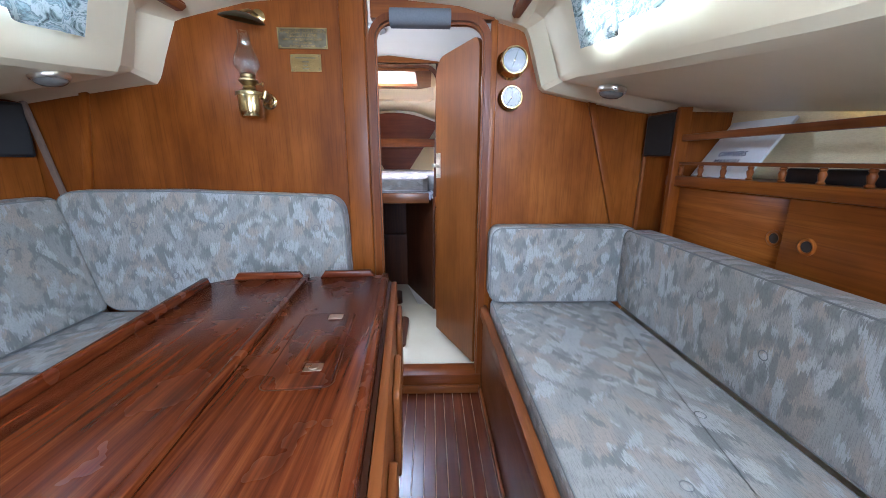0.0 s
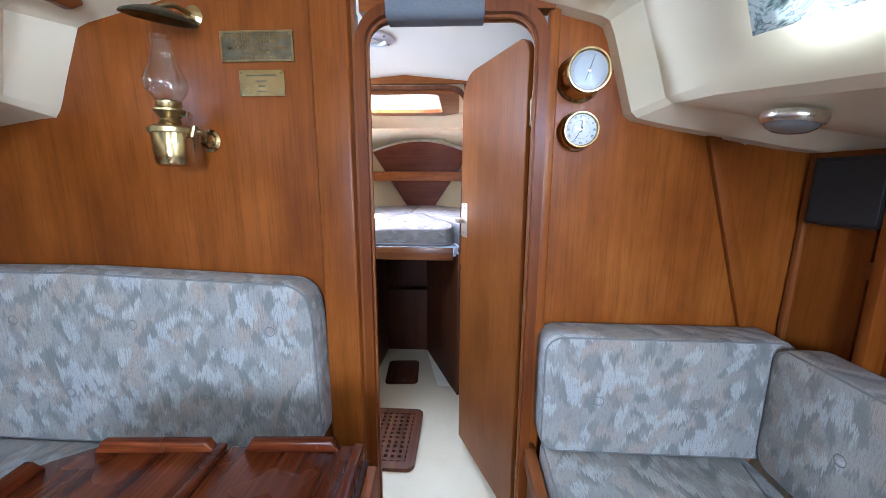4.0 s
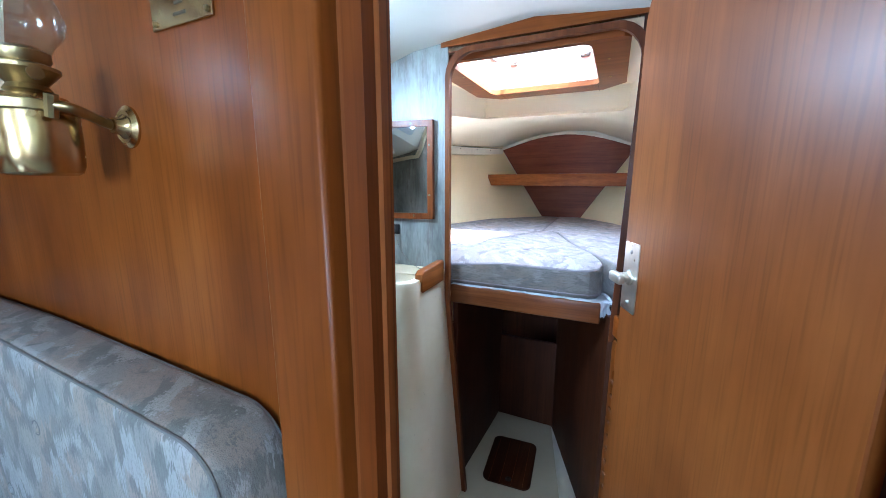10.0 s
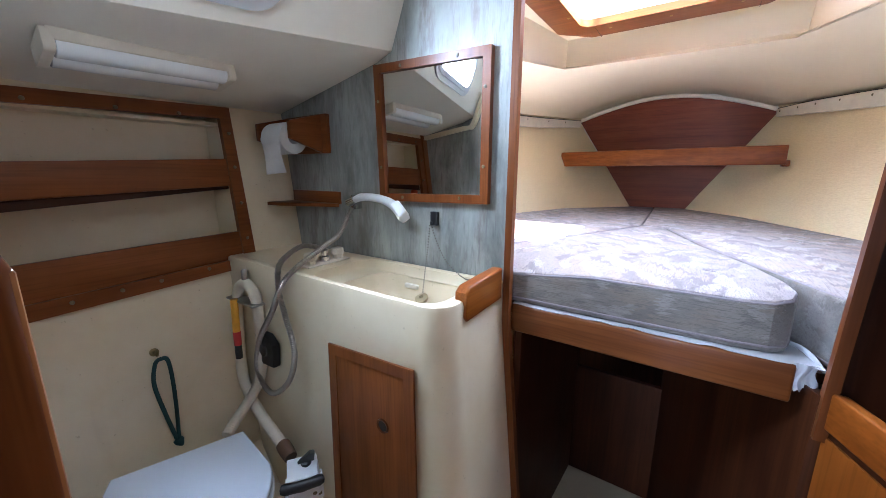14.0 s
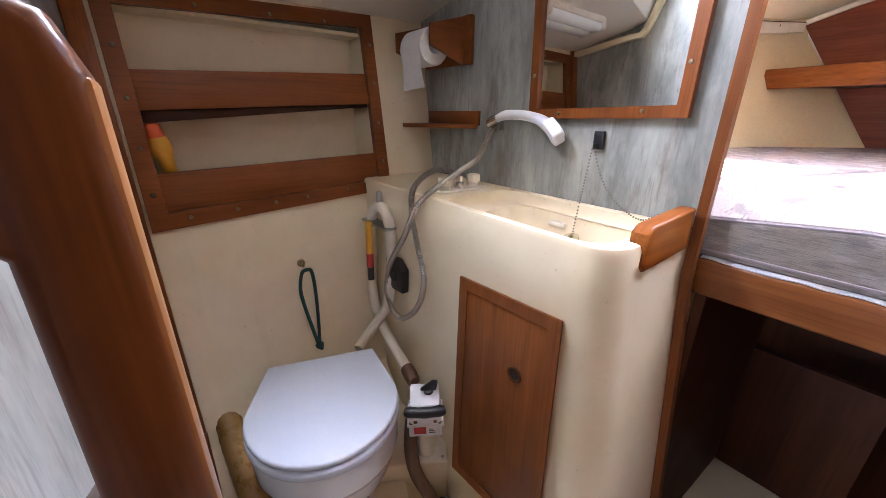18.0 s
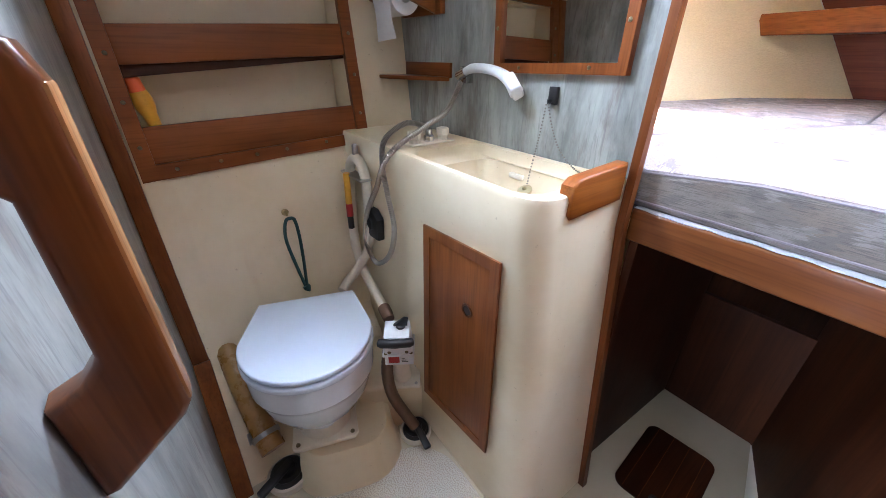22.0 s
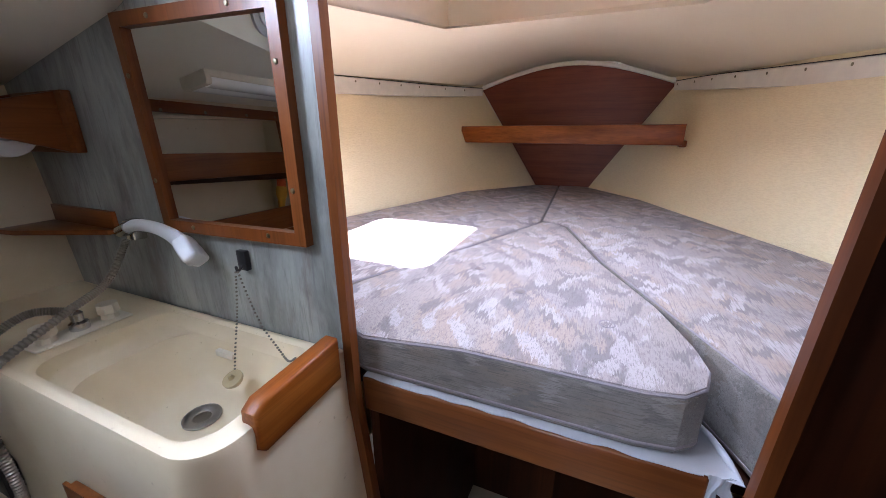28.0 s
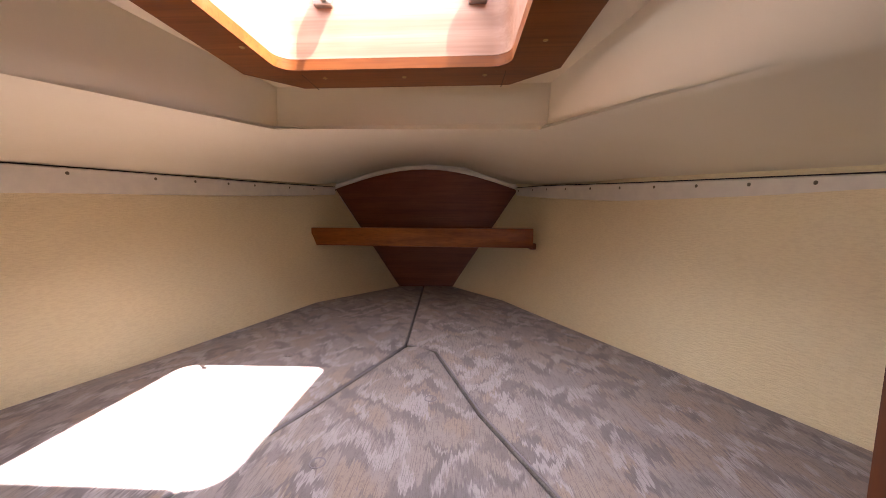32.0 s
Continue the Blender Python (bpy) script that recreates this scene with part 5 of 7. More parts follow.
def plaque(name, label, x0, x1, z0, z1, mat, edge, lines, ink):
    p = base(name, ((x0 + x1) / 2, YB, z0), label, "plaque")
    bm = B()
    box(bm, x0, YB - 0.005, z0, x1, YB - 0.0005, z1, 0.001, 1)
    part("plate", bm, mat, p)
    if edge:
        bm = B()
        ring(bm, [(x0, z0), (x1, z0), (x1, z1), (x0, z1)], [(x0 + 0.005, z0 + 0.005), (x1 - 0.005, z0 + 0.005), (x1 - 0.005, z1 - 0.005), (x0 + 0.005, z1 - 0.005)], "y", YB - 0.008, YB - 0.0045)
        part("border", bm, edge, p)
    for x in (x0 + 0.009, x1 - 0.009):
        for z in (z0 + 0.009, z1 - 0.009):
            bm = B()
            screw(bm, (x, YB - 0.006, z), (0, -1, 0), 0.0042)
            part("screw", bm, old_brass, p)
    for text, size, z in lines:
        m = Matrix.Translation(((x0 + x1) / 2, YB - 0.0058, z)) @ Matrix.Rotation(radians(90), 4, "X")
        letters(text, size, m, ink, "lettering", p)
    return p


plaque("brass_plaque", "dark cast plaque with raised brass lettering on the bulkhead", -0.238, -0.023, 1.729, 1.812, bronze, old_brass,
       (("AMENDED COLLISION", 0.0195, 1.797), ("REGULATIONS", 0.0195, 1.781), ("when in danger or in doubt", 0.0155, 1.767), ("run in circles,", 0.0155, 1.754), ("scream and shout.", 0.0155, 1.741)), brass)
pl = plaque("brass_plaque", "small polished brass plate with engraved lines and four screws", -0.193, -0.056, 1.634, 1.708, brass, None, (), bronze)
for w, z in ((0.09, 1.692), (0.03, 1.676), (0.02, 1.662), (0.028, 1.648)):
    bm = B()
    box(bm, -0.125 - w / 2, YB - 0.0058, z - 0.002, -0.125 + w / 2, YB - 0.0048, z + 0.002)
    part("engraved_line", bm, bronze, pl)


def dial(name, label, x, z, r, out, marks, hands_at, rim, face, wide):
    d = base(name, (x, YBR, z), label, name.split("_")[-1])
    m = Matrix.Translation((x, YBR, z)) @ Matrix.Rotation(radians(90), 4, "X")
    bm = B()
    lathe(bm, [(r * 1.2, 0.0), (r * 1.2, 0.004), (r * 1.12, 0.009), (r * 1.04, 0.011), (r * 1.0, 0.014), (r * 1.0, out - 0.008), (r * 1.03, out - 0.006), (r * 1.05, out - 0.001), (r * 1.0, out + 0.003), (r * 0.94, out + 0.003), (r * 0.88, out), (r * 0.87, out - 0.004)], 40, m)
    part("case", bm, rim, d)
    bm = B()
    lathe(bm, [(r * 0.915, out - 0.0035), (r * 0.915, out - 0.003), (0.0005, out - 0.003)], 40, m)
    part("dial", bm, face, d)
    bm = B()
    for k in range(marks):
        a = 2 * math.pi * k / marks
        q = m @ Matrix.Rotation(a, 4, "Z")
        box(bm, -r * wide, r * 0.7, out - 0.003, r * wide, r * 0.83, out - 0.0025, 0, 1, q)
    if marks:
        part("numerals", bm, ink_black, d)
    else:
        bm.free()
        for k, text in enumerate(("XII", "I", "II", "III", "IIII", "V", "VI", "VII", "VIII", "IX", "X", "XI")):
            q = m @ Matrix.Rotation(-2 * math.pi * k / 12, 4, "Z") @ Matrix.Translation((0, r * 0.74, out - 0.0024))
            letters(text, r * 0.21, q, ink_black, "numeral", d, 0.0002, 0.9)
        bm = B()
        for rr in (0.88, 0.52):
            ring(bm, [(r * rr * math.cos(a), r * rr * math.sin(a)) for a in [k * math.pi / 24 for k in range(48)]], [(r * (rr - 0.012) * math.cos(a), r * (rr - 0.012) * math.sin(a)) for a in [k * math.pi / 24 for k in range(48)]], "z", out - 0.003, out - 0.0026, m)
        part("minute_ring", bm, ink_black, d)
    for a, ln, w in hands_at:
        bm = B()
        q = m @ Matrix.Rotation(-radians(a), 4, "Z")
        prism(bm, [(-w, -r * 0.15), (w, -r * 0.15), (w * 0.5, r * ln), (-w * 0.5, r * ln)], "z", out - 0.002, out - 0.0012, 0, 1, q)
        part("pointer", bm, ink_black, d)
    bm = B()
    lathe(bm, [(r * 0.06, out - 0.0022), (r * 0.06, out - 0.0005), (0.0005, out)], 12, m)
    part("hub", bm, rim, d)
    bm = B()
    lathe(bm, [(r * 0.93, out - 0.0005), (r * 0.6, out + 0.0015), (0.0005, out + 0.0025)], 32, m, False)
    g = part("glass", bm, clear_glass, d)
    g.visible_shadow = False


dial_face = plain("white_dial", (0.52, 0.53, 0.53), 0.4, spot=0.04)
silver_face = plain("silvered_dial", (0.3, 0.315, 0.325), 0.35, spot=0.06)
ink_black = plain("black_paint", (0.015, 0.015, 0.017), 0.5)
dial("ship_barometer", "round polished brass barometer with white dial on the bulkhead", 0.805, 1.686, 0.057, 0.092, 60, ((18, 0.8, 0.0012), (199, 0.45, 0.0016)), brass, silver_face, 0.007)
dial("ship_clock", "round polished brass clock with white dial and roman numerals", 0.806, 1.537, 0.049, 0.056, 0, ((2, 0.5, 0.0018), (212, 0.72, 0.0013)), brass, dial_face, 0.022)


def oil_lamp():
    x, y, z = -0.342, 1.9, 1.428
    L = base("oil_lamp", (x, YB, z), "brass gimballed oil lamp with clear glass chimney on the bulkhead", "oil lamp")
    m = Matrix.Translation((x, y, z)) @ Matrix.Diagonal((0.88, 0.88, 1.0, 1.0))
    bm = B()
    lathe(bm, [(0.001, 0.0), (0.042, 0.0), (0.05, 0.004), (0.054, 0.014), (0.0555, 0.03), (0.057, 0.087), (0.0535, 0.102), (0.045, 0.112), (0.02, 0.118)], 32, m)
    part("font", bm, brass, L)
    bm = B()
    lathe(bm, [(0.058, 0.088), (0.063, 0.09), (0.063, 0.102), (0.058, 0.104), (0.058, 0.088)], 32, m, False)
    part("gimbal_ring", bm, old_brass, L)
    bm = B()
    lathe(bm, [(0.022, 0.114), (0.03, 0.12), (0.024, 0.128), (0.036, 0.14), (0.043, 0.147), (0.043, 0.152), (0.03, 0.157), (0.034, 0.163), (0.034, 0.172), (0.022, 0.178)], 28, m)
    part("burner", bm, old_brass, L)
    bm = B()
    tube(bm, [(x + 0.03, y, z + 0.135), (x + 0.06, y - 0.01, z + 0.135)], 0.003)
    lathe(bm, [(0.009, -0.002), (0.009, 0.002)], 12, Matrix.Translation((x + 0.062, y - 0.01, z + 0.135)) @ Matrix.Rotation(radians(90), 4, "Y"))
    part("wick_knob", bm, old_brass, L)
    prof = [(0.03, 0.165), (0.04, 0.184), (0.055, 0.202), (0.0585, 0.218), (0.053, 0.24), (0.041, 0.263), (0.031, 0.288), (0.0275, 0.31), (0.028, 0.338)]
    bm = B()
    lathe(bm, prof + [(r - 0.0016, h) for r, h in reversed(prof)], 32, m, False)
    g = part("chimney", bm, lamp_glass, L)
    g.visible_shadow = False
    # wall bracket
    bm = B()
    tube(bm, smooth_line([(x + 0.06, y, z + 0.097), (x + 0.075, y + 0.02, z + 0.092), (-0.303, y + 0.07, z + 0.082), (-0.303, YB - 0.01, z + 0.08)], 5), 0.0075, 10)
    tube(bm, [(x + 0.058, y, z + 0.08), (x + 0.068, y, z + 0.11)], 0.008)
    part("bracket", bm, old_brass, L)
    bm = B()
    lathe(bm, [(0.034, 0.0), (0.034, 0.004), (0.026, 0.009), (0.02, 0.008), (0.014, 0.014), (0.012, 0.024)], 28, Matrix.Translation((-0.303, YB, z + 0.08)) @ Matrix.Rotation(radians(90), 4, "X"))
    part("wall_plate", bm, brass, L)
    # smoke bell on its own arm
    s = base("smoke_bell", (-0.37, YB, 1.84), "tarnished brass smoke bell on an arm above the oil lamp", "smoke bell")
    m = Matrix.Translation((x + 0.0, y + 0.005, 1.822)) @ Matrix.Rotation(radians(8), 4, "Y") @ Matrix.Rotation(radians(8), 4, "X") @ Matrix.Scale(0.84, 4)
    prof = [(0.1, -0.012), (0.096, -0.006), (0.07, 0.006), (0.035, 0.018), (0.002, 0.022)]
    bm = B()
    lathe(bm, [(0.103, -0.014)] + prof + [(r - 0.002 if r > 0.01 else r, h - 0.003) for r, h in reversed(prof)], 36, m, False)
    part("bell", bm, soot_brass, s)
    bm = B()
    tube(bm, smooth_line([(x, y + 0.005, 1.84), (x + 0.02, y + 0.035, 1.855), (-0.315, YB - 0.008, 1.855)], 5), 0.006, 8)
    part("arm", bm, old_brass, s)
    bm = B()
    lathe(bm, [(0.03, 0.0), (0.03, 0.004), (0.02, 0.01), (0.008, 0.014)], 24, Matrix.Translation((-0.315, YB, 1.853)) @ Matrix.Rotation(radians(90), 4, "X"))
    part("wall_plate", bm, brass, s)


soot_brass = plain("sooty_brass", (0.09, 0.075, 0.045), 0.4, 1.0, spot=0.3)
oil_lamp()


def dome_lamp(at, tilt):
    d = base("dome_lamp", at, "round steel-rimmed dome lamp under the side deck", "lamp", "saloon dome lamps")
    m = Matrix.Translation(at) @ Matrix.Rotation(radians(tilt), 4, "Y")
    bm = B()
    lathe(bm, [(0.052, 0.004), (0.054, -0.004), (0.052, -0.014), (0.047, -0.018), (0.042, -0.016)], 32, m)
    part("rim", bm, nickel, d)
    bm = B()
    lathe(bm, [(0.045, -0.016), (0.041, -0.024), (0.03, -0.031), (0.012, -0.035), (0.001, -0.036)], 32, m)
    part("lens", bm, frosted, d)


frosted = plain("frosted_lens", (0.14, 0.13, 0.115), 0.2)
dome_lamp((1.13, 1.69, 1.522), 8)
dome_lamp((-0.83, 1.55, 1.522), -8)


def handrail(name, pts):
    h = base(name, pts[0], "varnished wooden handrail under the cabin roof", "handrail", "saloon handrails")
    a, b = Vector(pts[0]), Vector(pts[1])
    d = (b - a).normalized()
    m = Matrix.Translation(a) @ d.to_track_quat("Y", "Z").to_matrix().to_4x4()
    L = (b - a).length
    bm = B()
    prism(bm, [(0.0, 0.0), (L, 0.0), (L, -0.034), (0.03, -0.034), (0.0, -0.012)], "x", -0.015, 0.015, 0.006, 3, m)
    part("rail", bm, maho_y, h)
    for y in (0.03, L * 0.33, L * 0.66, L - 0.03):
        bm = B()
        box(bm, -0.012, y - 0.03, -0.002, 0.012, y + 0.03, 0.035, 0.004, 2, m)
        part("foot", bm, maho_y, h)


handrail("handrail", ((0.79, 1.93, 1.865), (0.88, -0.4, 1.86)))
handrail("handrail", ((-0.585, 1.93, 1.87), (-0.68, -0.4, 1.865)))


def curtain(s, y0, y1, label):
    """A gathered print curtain that hangs close along the cabin side."""
    n, rows = 110, []
    for j in range(12):
        v = j / 11
        row = []
        for i in range(n):
            u = i / (n - 1)
            y = y0 + (y1 - y0) * u
            c, w, low = roof_profile(y)
            foot = 1.628 + (0.0 if u > 0.86 else 0.018) + 0.004 * math.sin(u * 40) - 0.06 * (1 - u)
            z = 1.835 * (1 - v) + foot * v
            f = (z - low - 0.02) / (1.825 - low)
            fold = 0.007 * math.sin(u * 75 + 1.3 * math.sin(u * 9)) + 0.003 * math.sin(u * 141)
            row.append((c + s * (w - 0.015 - 0.085 * f - 0.022 - fold * (0.5 + 0.5 * v)), y, z))
        rows.append(row)
    c = base("window_curtain", rows[-1][n // 2], label, "curtain", "saloon curtains")
    bm = B()
    loft(bm, rows)
    ob = part("cloth", bm, print_cloth, c)
    so = ob.modifiers.new("thick", "SOLIDIFY")
    so.thickness = 0.002
    bm = B()
    tube(bm, [rows[0][0], rows[0][n // 2], rows[0][-1]], 0.004, 6)
    part("wire", bm, steel, c)


def print_material():
    t = Tree("green_grey_print_curtain")
    v = t.coords((16, 11, 16))
    a = t.noise(v, 1.0, 5, 0.65, 2.2)
    col = t.ramp(a, [(0.34, (0.07, 0.08, 0.08)), (0.41, (0.22, 0.27, 0.25)), (0.47, (0.45, 0.48, 0.46)), (0.53, (0.5, 0.52, 0.5)), (0.56, (0.15, 0.18, 0.18)), (0.6, (0.28, 0.36, 0.36)), (0.68, (0.5, 0.51, 0.49))])
    t.bsdf.inputs["Transmission Weight"].default_value = 0.0
    tr = t.add("BsdfTranslucent")
    t.link(col, tr.inputs["Color"])
    mx = t.add("MixShader", Fac=0.35)
    t.link(t.bsdf.outputs[0], mx.inputs[1])
    t.link(tr.outputs[0], mx.inputs[2])
    out = t.nt.nodes["Material Output"]
    t.link(mx.outputs[0], out.inputs["Surface"])
    return t.done(col, 0.85)


print_cloth = print_material()
curtain(1, 0.1, 1.58, "gathered green and white printed curtain across the starboard window")
curtain(-1, 0.1, 1.53, "gathered grey-green printed curtain across the port window")


def cabin_door():
    hx, hy = 0.672, 2.085
    tip = Vector((0.473, 2.545))
    d2 = tip - Vector((hx, hy))
    L = d2.length
    d = base("cabin_door", (hx, hy, 0.12), "varnished teak cabin door standing ajar with a rounded top corner", "door")
    m = Matrix.Translation((hx, hy, 0)) @ Matrix.Rotation(math.atan2(d2.y, d2.x), 4, "Z")
    bm = B()
    pts = round_rect(0.0, 0.122, L, 1.825, (0.11, 0.06, 0.002, 0.002), 8)
    prism(bm, pts, "y", -0.011, 0.011, 0.002, 1, m)
    part("leaf", bm, door_veneer, d)
    for side in (1, -1):
        bm = B()
        prism(bm, round_rect(L - 0.068, 1.145, L - 0.006, 1.295, 0.006), "y", side * 0.011, side * 0.0135, 0.0006, 1, m)
        pl = part("lock_plate", bm, nickel, d, "satin nickel lock plate")
        for z in (1.165, 1.275):
            bm = B()
            at = m @ Vector((L - 0.037, side * 0.0135, z))
            screw(bm, at, m.to_3x3() @ Vector((0, side, 0)), 0.005)
            part("screw", bm, steel, pl)
        bm = B()
        q = m @ Matrix.Translation((L - 0.037, side * 0.013, 1.22)) @ Matrix.Rotation(radians(-90 * side), 4, "X")
        lathe(bm, [(0.017, 0.0), (0.017, 0.004), (0.011, 0.007), (0.011, 0.02)], 20, q)
        box(bm, -0.024, -0.011, 0.018, 0.024, 0.011, 0.036, 0.006, 3, q)
        part("turn_knob", bm, nickel, d, "satin nickel turn knob")
    for z in (0.35, 0.95, 1.6):
        bm = B()
        lathe(bm, [(0.005, -0.04), (0.005, 0.04)], 10, Matrix.Translation((hx + 0.004, hy - 0.012, z)))
        part("hinge", bm, bronze, d)


cabin_door()


def head_padding():
    p = base("head_pad", (0.38, YB - 0.03, 1.82), "grey foam tube padding over the door header", "padding")
    bm = B()
    prism(bm, round_rect(YB - 0.062, 1.818, YB + 0.03, 1.885, 0.028), "x", 0.255, 0.52, 0.004, 2)
    part("foam", bm, grey_foam, p)


head_padding()


# ---- head compartment ----
hose_steel = plain("dull_steel_hose", (0.4, 0.365, 0.32), 0.36, 1.0, spot=0.02)
dull_chain = plain("dull_steel_chain", (0.22, 0.2, 0.17), 0.45, 1.0)
old_rubber = plain("yellowed_plug", (0.42, 0.34, 0.18), 0.5)
def vanity():
    v = base("washbasin_unit", (-0.4, 2.8, 0.085), "cream moulded washbasin unit with rounded corner", "washbasin")
    o = round_rect(-1.1, 2.665, -0.168, 2.948, (0.001, 0.001, 0.001, 0.067), 8)
    well = round_rect(-0.65, 2.69, -0.21, 2.926, (0.05, 0.05, 0.05, 0.05), 8)
    bowl = round_rect(-0.578, 2.7, -0.22, 2.916, (0.06, 0.06, 0.06, 0.06), 8)
    deep = round_rect(-0.535, 2.72, -0.24, 2.9, (0.06, 0.06, 0.06, 0.06), 8)
    bm = B()
    # the inboard face widens towards the sole
    foot = [(x + (0.085 if x > -0.4 else 0.0), y) for x, y in o]
    loft(bm, [[(x, y, 0.085) for x, y in foot], [(x * 0.5 + u * 0.5, y, 0.54) for (x, y), (u, w) in zip(foot, o)], [(x, y, 0.97) for x, y in o], [(x, y, 1.066) for x, y in o], [(x, y, 1.076) for x, y in inset(o, 0.004)], [(x, y, 1.078) for x, y in inset(o, 0.012)], [(x, y, 1.078) for x, y in inset(well, -0.008)], [(x, y, 1.074) for x, y in well], [(x, y, 1.053) for x, y in inset(well, 0.004)], [(x, y, 1.046) for x, y in inset(well, 0.012)], [(x, y, 1.043) for x, y in inset(bowl, -0.004)], [(x, y, 1.036) for x, y in bowl], [(x, y, 0.975) for x, y in deep], [(x, y, 0.958) for x, y in inset(deep, 0.012)], [(x, y, 0.951) for x, y in inset(deep, 0.032)], [(-0.41 + (x + 0.41) * 0.12, 2.815 + (y - 2.815) * 0.2, 0.947) for x, y in deep]], True)
    part("moulding", bm, head_cream, v)
    bm = B()
    m = Matrix.Translation((-0.41, 2.815, 0.949))
    lathe(bm, [(0.033, 0.0), (0.033, 0.004), (0.024, 0.006), (0.016, 0.002), (0.016, -0.002), (0.001, -0.002)], 24, m)
    part("drain", bm, steel, v)
    bm = B()
    box(bm, -0.475, 2.903, 1.012, -0.425, 2.915, 1.026, 0.003, 2)
    part("overflow", bm, white_trim, v)
    # wooden door with frame and finger hole
    fr = [(-0.531, 0.287), (-0.234, 0.325), (-0.242, 0.928), (-0.514, 0.913)]
    bm = B()
    prism(bm, fr, "y", 2.651, 2.664, 0.002)
    door = part("door", bm, maho_z, v, "mahogany access door")
    bm = B()
    ring(bm, inset(fr, -0.006), inset(fr, 0.022), "y", 2.6485, 2.654)
    part("door_frame", bm, maho_z, door)
    q = Matrix.Translation((-0.333, 2.651, 0.755)) @ Matrix.Rotation(radians(90), 4, "X")
    bm = B()
    lathe(bm, [(0.0137, -0.001), (0.019, -0.001), (0.018, 0.004), (0.0137, 0.003), (0.0137, -0.001)], 18, q, False)
    part("finger_ring", bm, edge_wood, door)
    bm = B()
    lathe(bm, [(0.0135, 0.0004), (0.0135, 0.0016), (0.001, 0.0016)], 16, q)
    part("finger_hole", bm, dark_void, door)
    # taps
    t = base("tap_set", (-0.705, 2.795, 1.078), "low white plastic tap pair with chrome spout base", "taps")
    bm = B()
    m = Matrix.Translation((-0.705, 2.795, 1.0785)) @ Matrix.Rotation(radians(92), 4, "Z")
    box(bm, -0.08, -0.028, 0.0, 0.08, 0.028, 0.006, 0.003, 2, m)
    part("base_plate", bm, white_trim, t)
    for dx in (-0.052, 0.052):
        bm = B()
        lathe(bm, [(0.017, 0.006), (0.015, 0.016), (0.02, 0.02), (0.019, 0.038), (0.012, 0.04)], 8, m @ Matrix.Translation((dx, 0, 0)))
        part("tap_handle", bm, white_trim, t)
    bm = B()
    lathe(bm, [(0.016, 0.006), (0.016, 0.02), (0.01, 0.024), (0.011, 0.04), (0.007, 0.044)], 16, m)
    part("hose_union", bm, chrome, t)
    # wooden fiddle at the inboard edge
    bm = B()
    prism(bm, [(2.745, 1.04), (2.755, 1.028), (2.925, 1.034), (2.925, 1.116), (2.765, 1.108), (2.748, 1.096)], "x", -0.194, -0.161, 0.006, 3)
    thing("washbasin_fiddle", bm, gold_y, "varnished wooden fiddle block at the washbasin edge", "fiddle")


vanity()


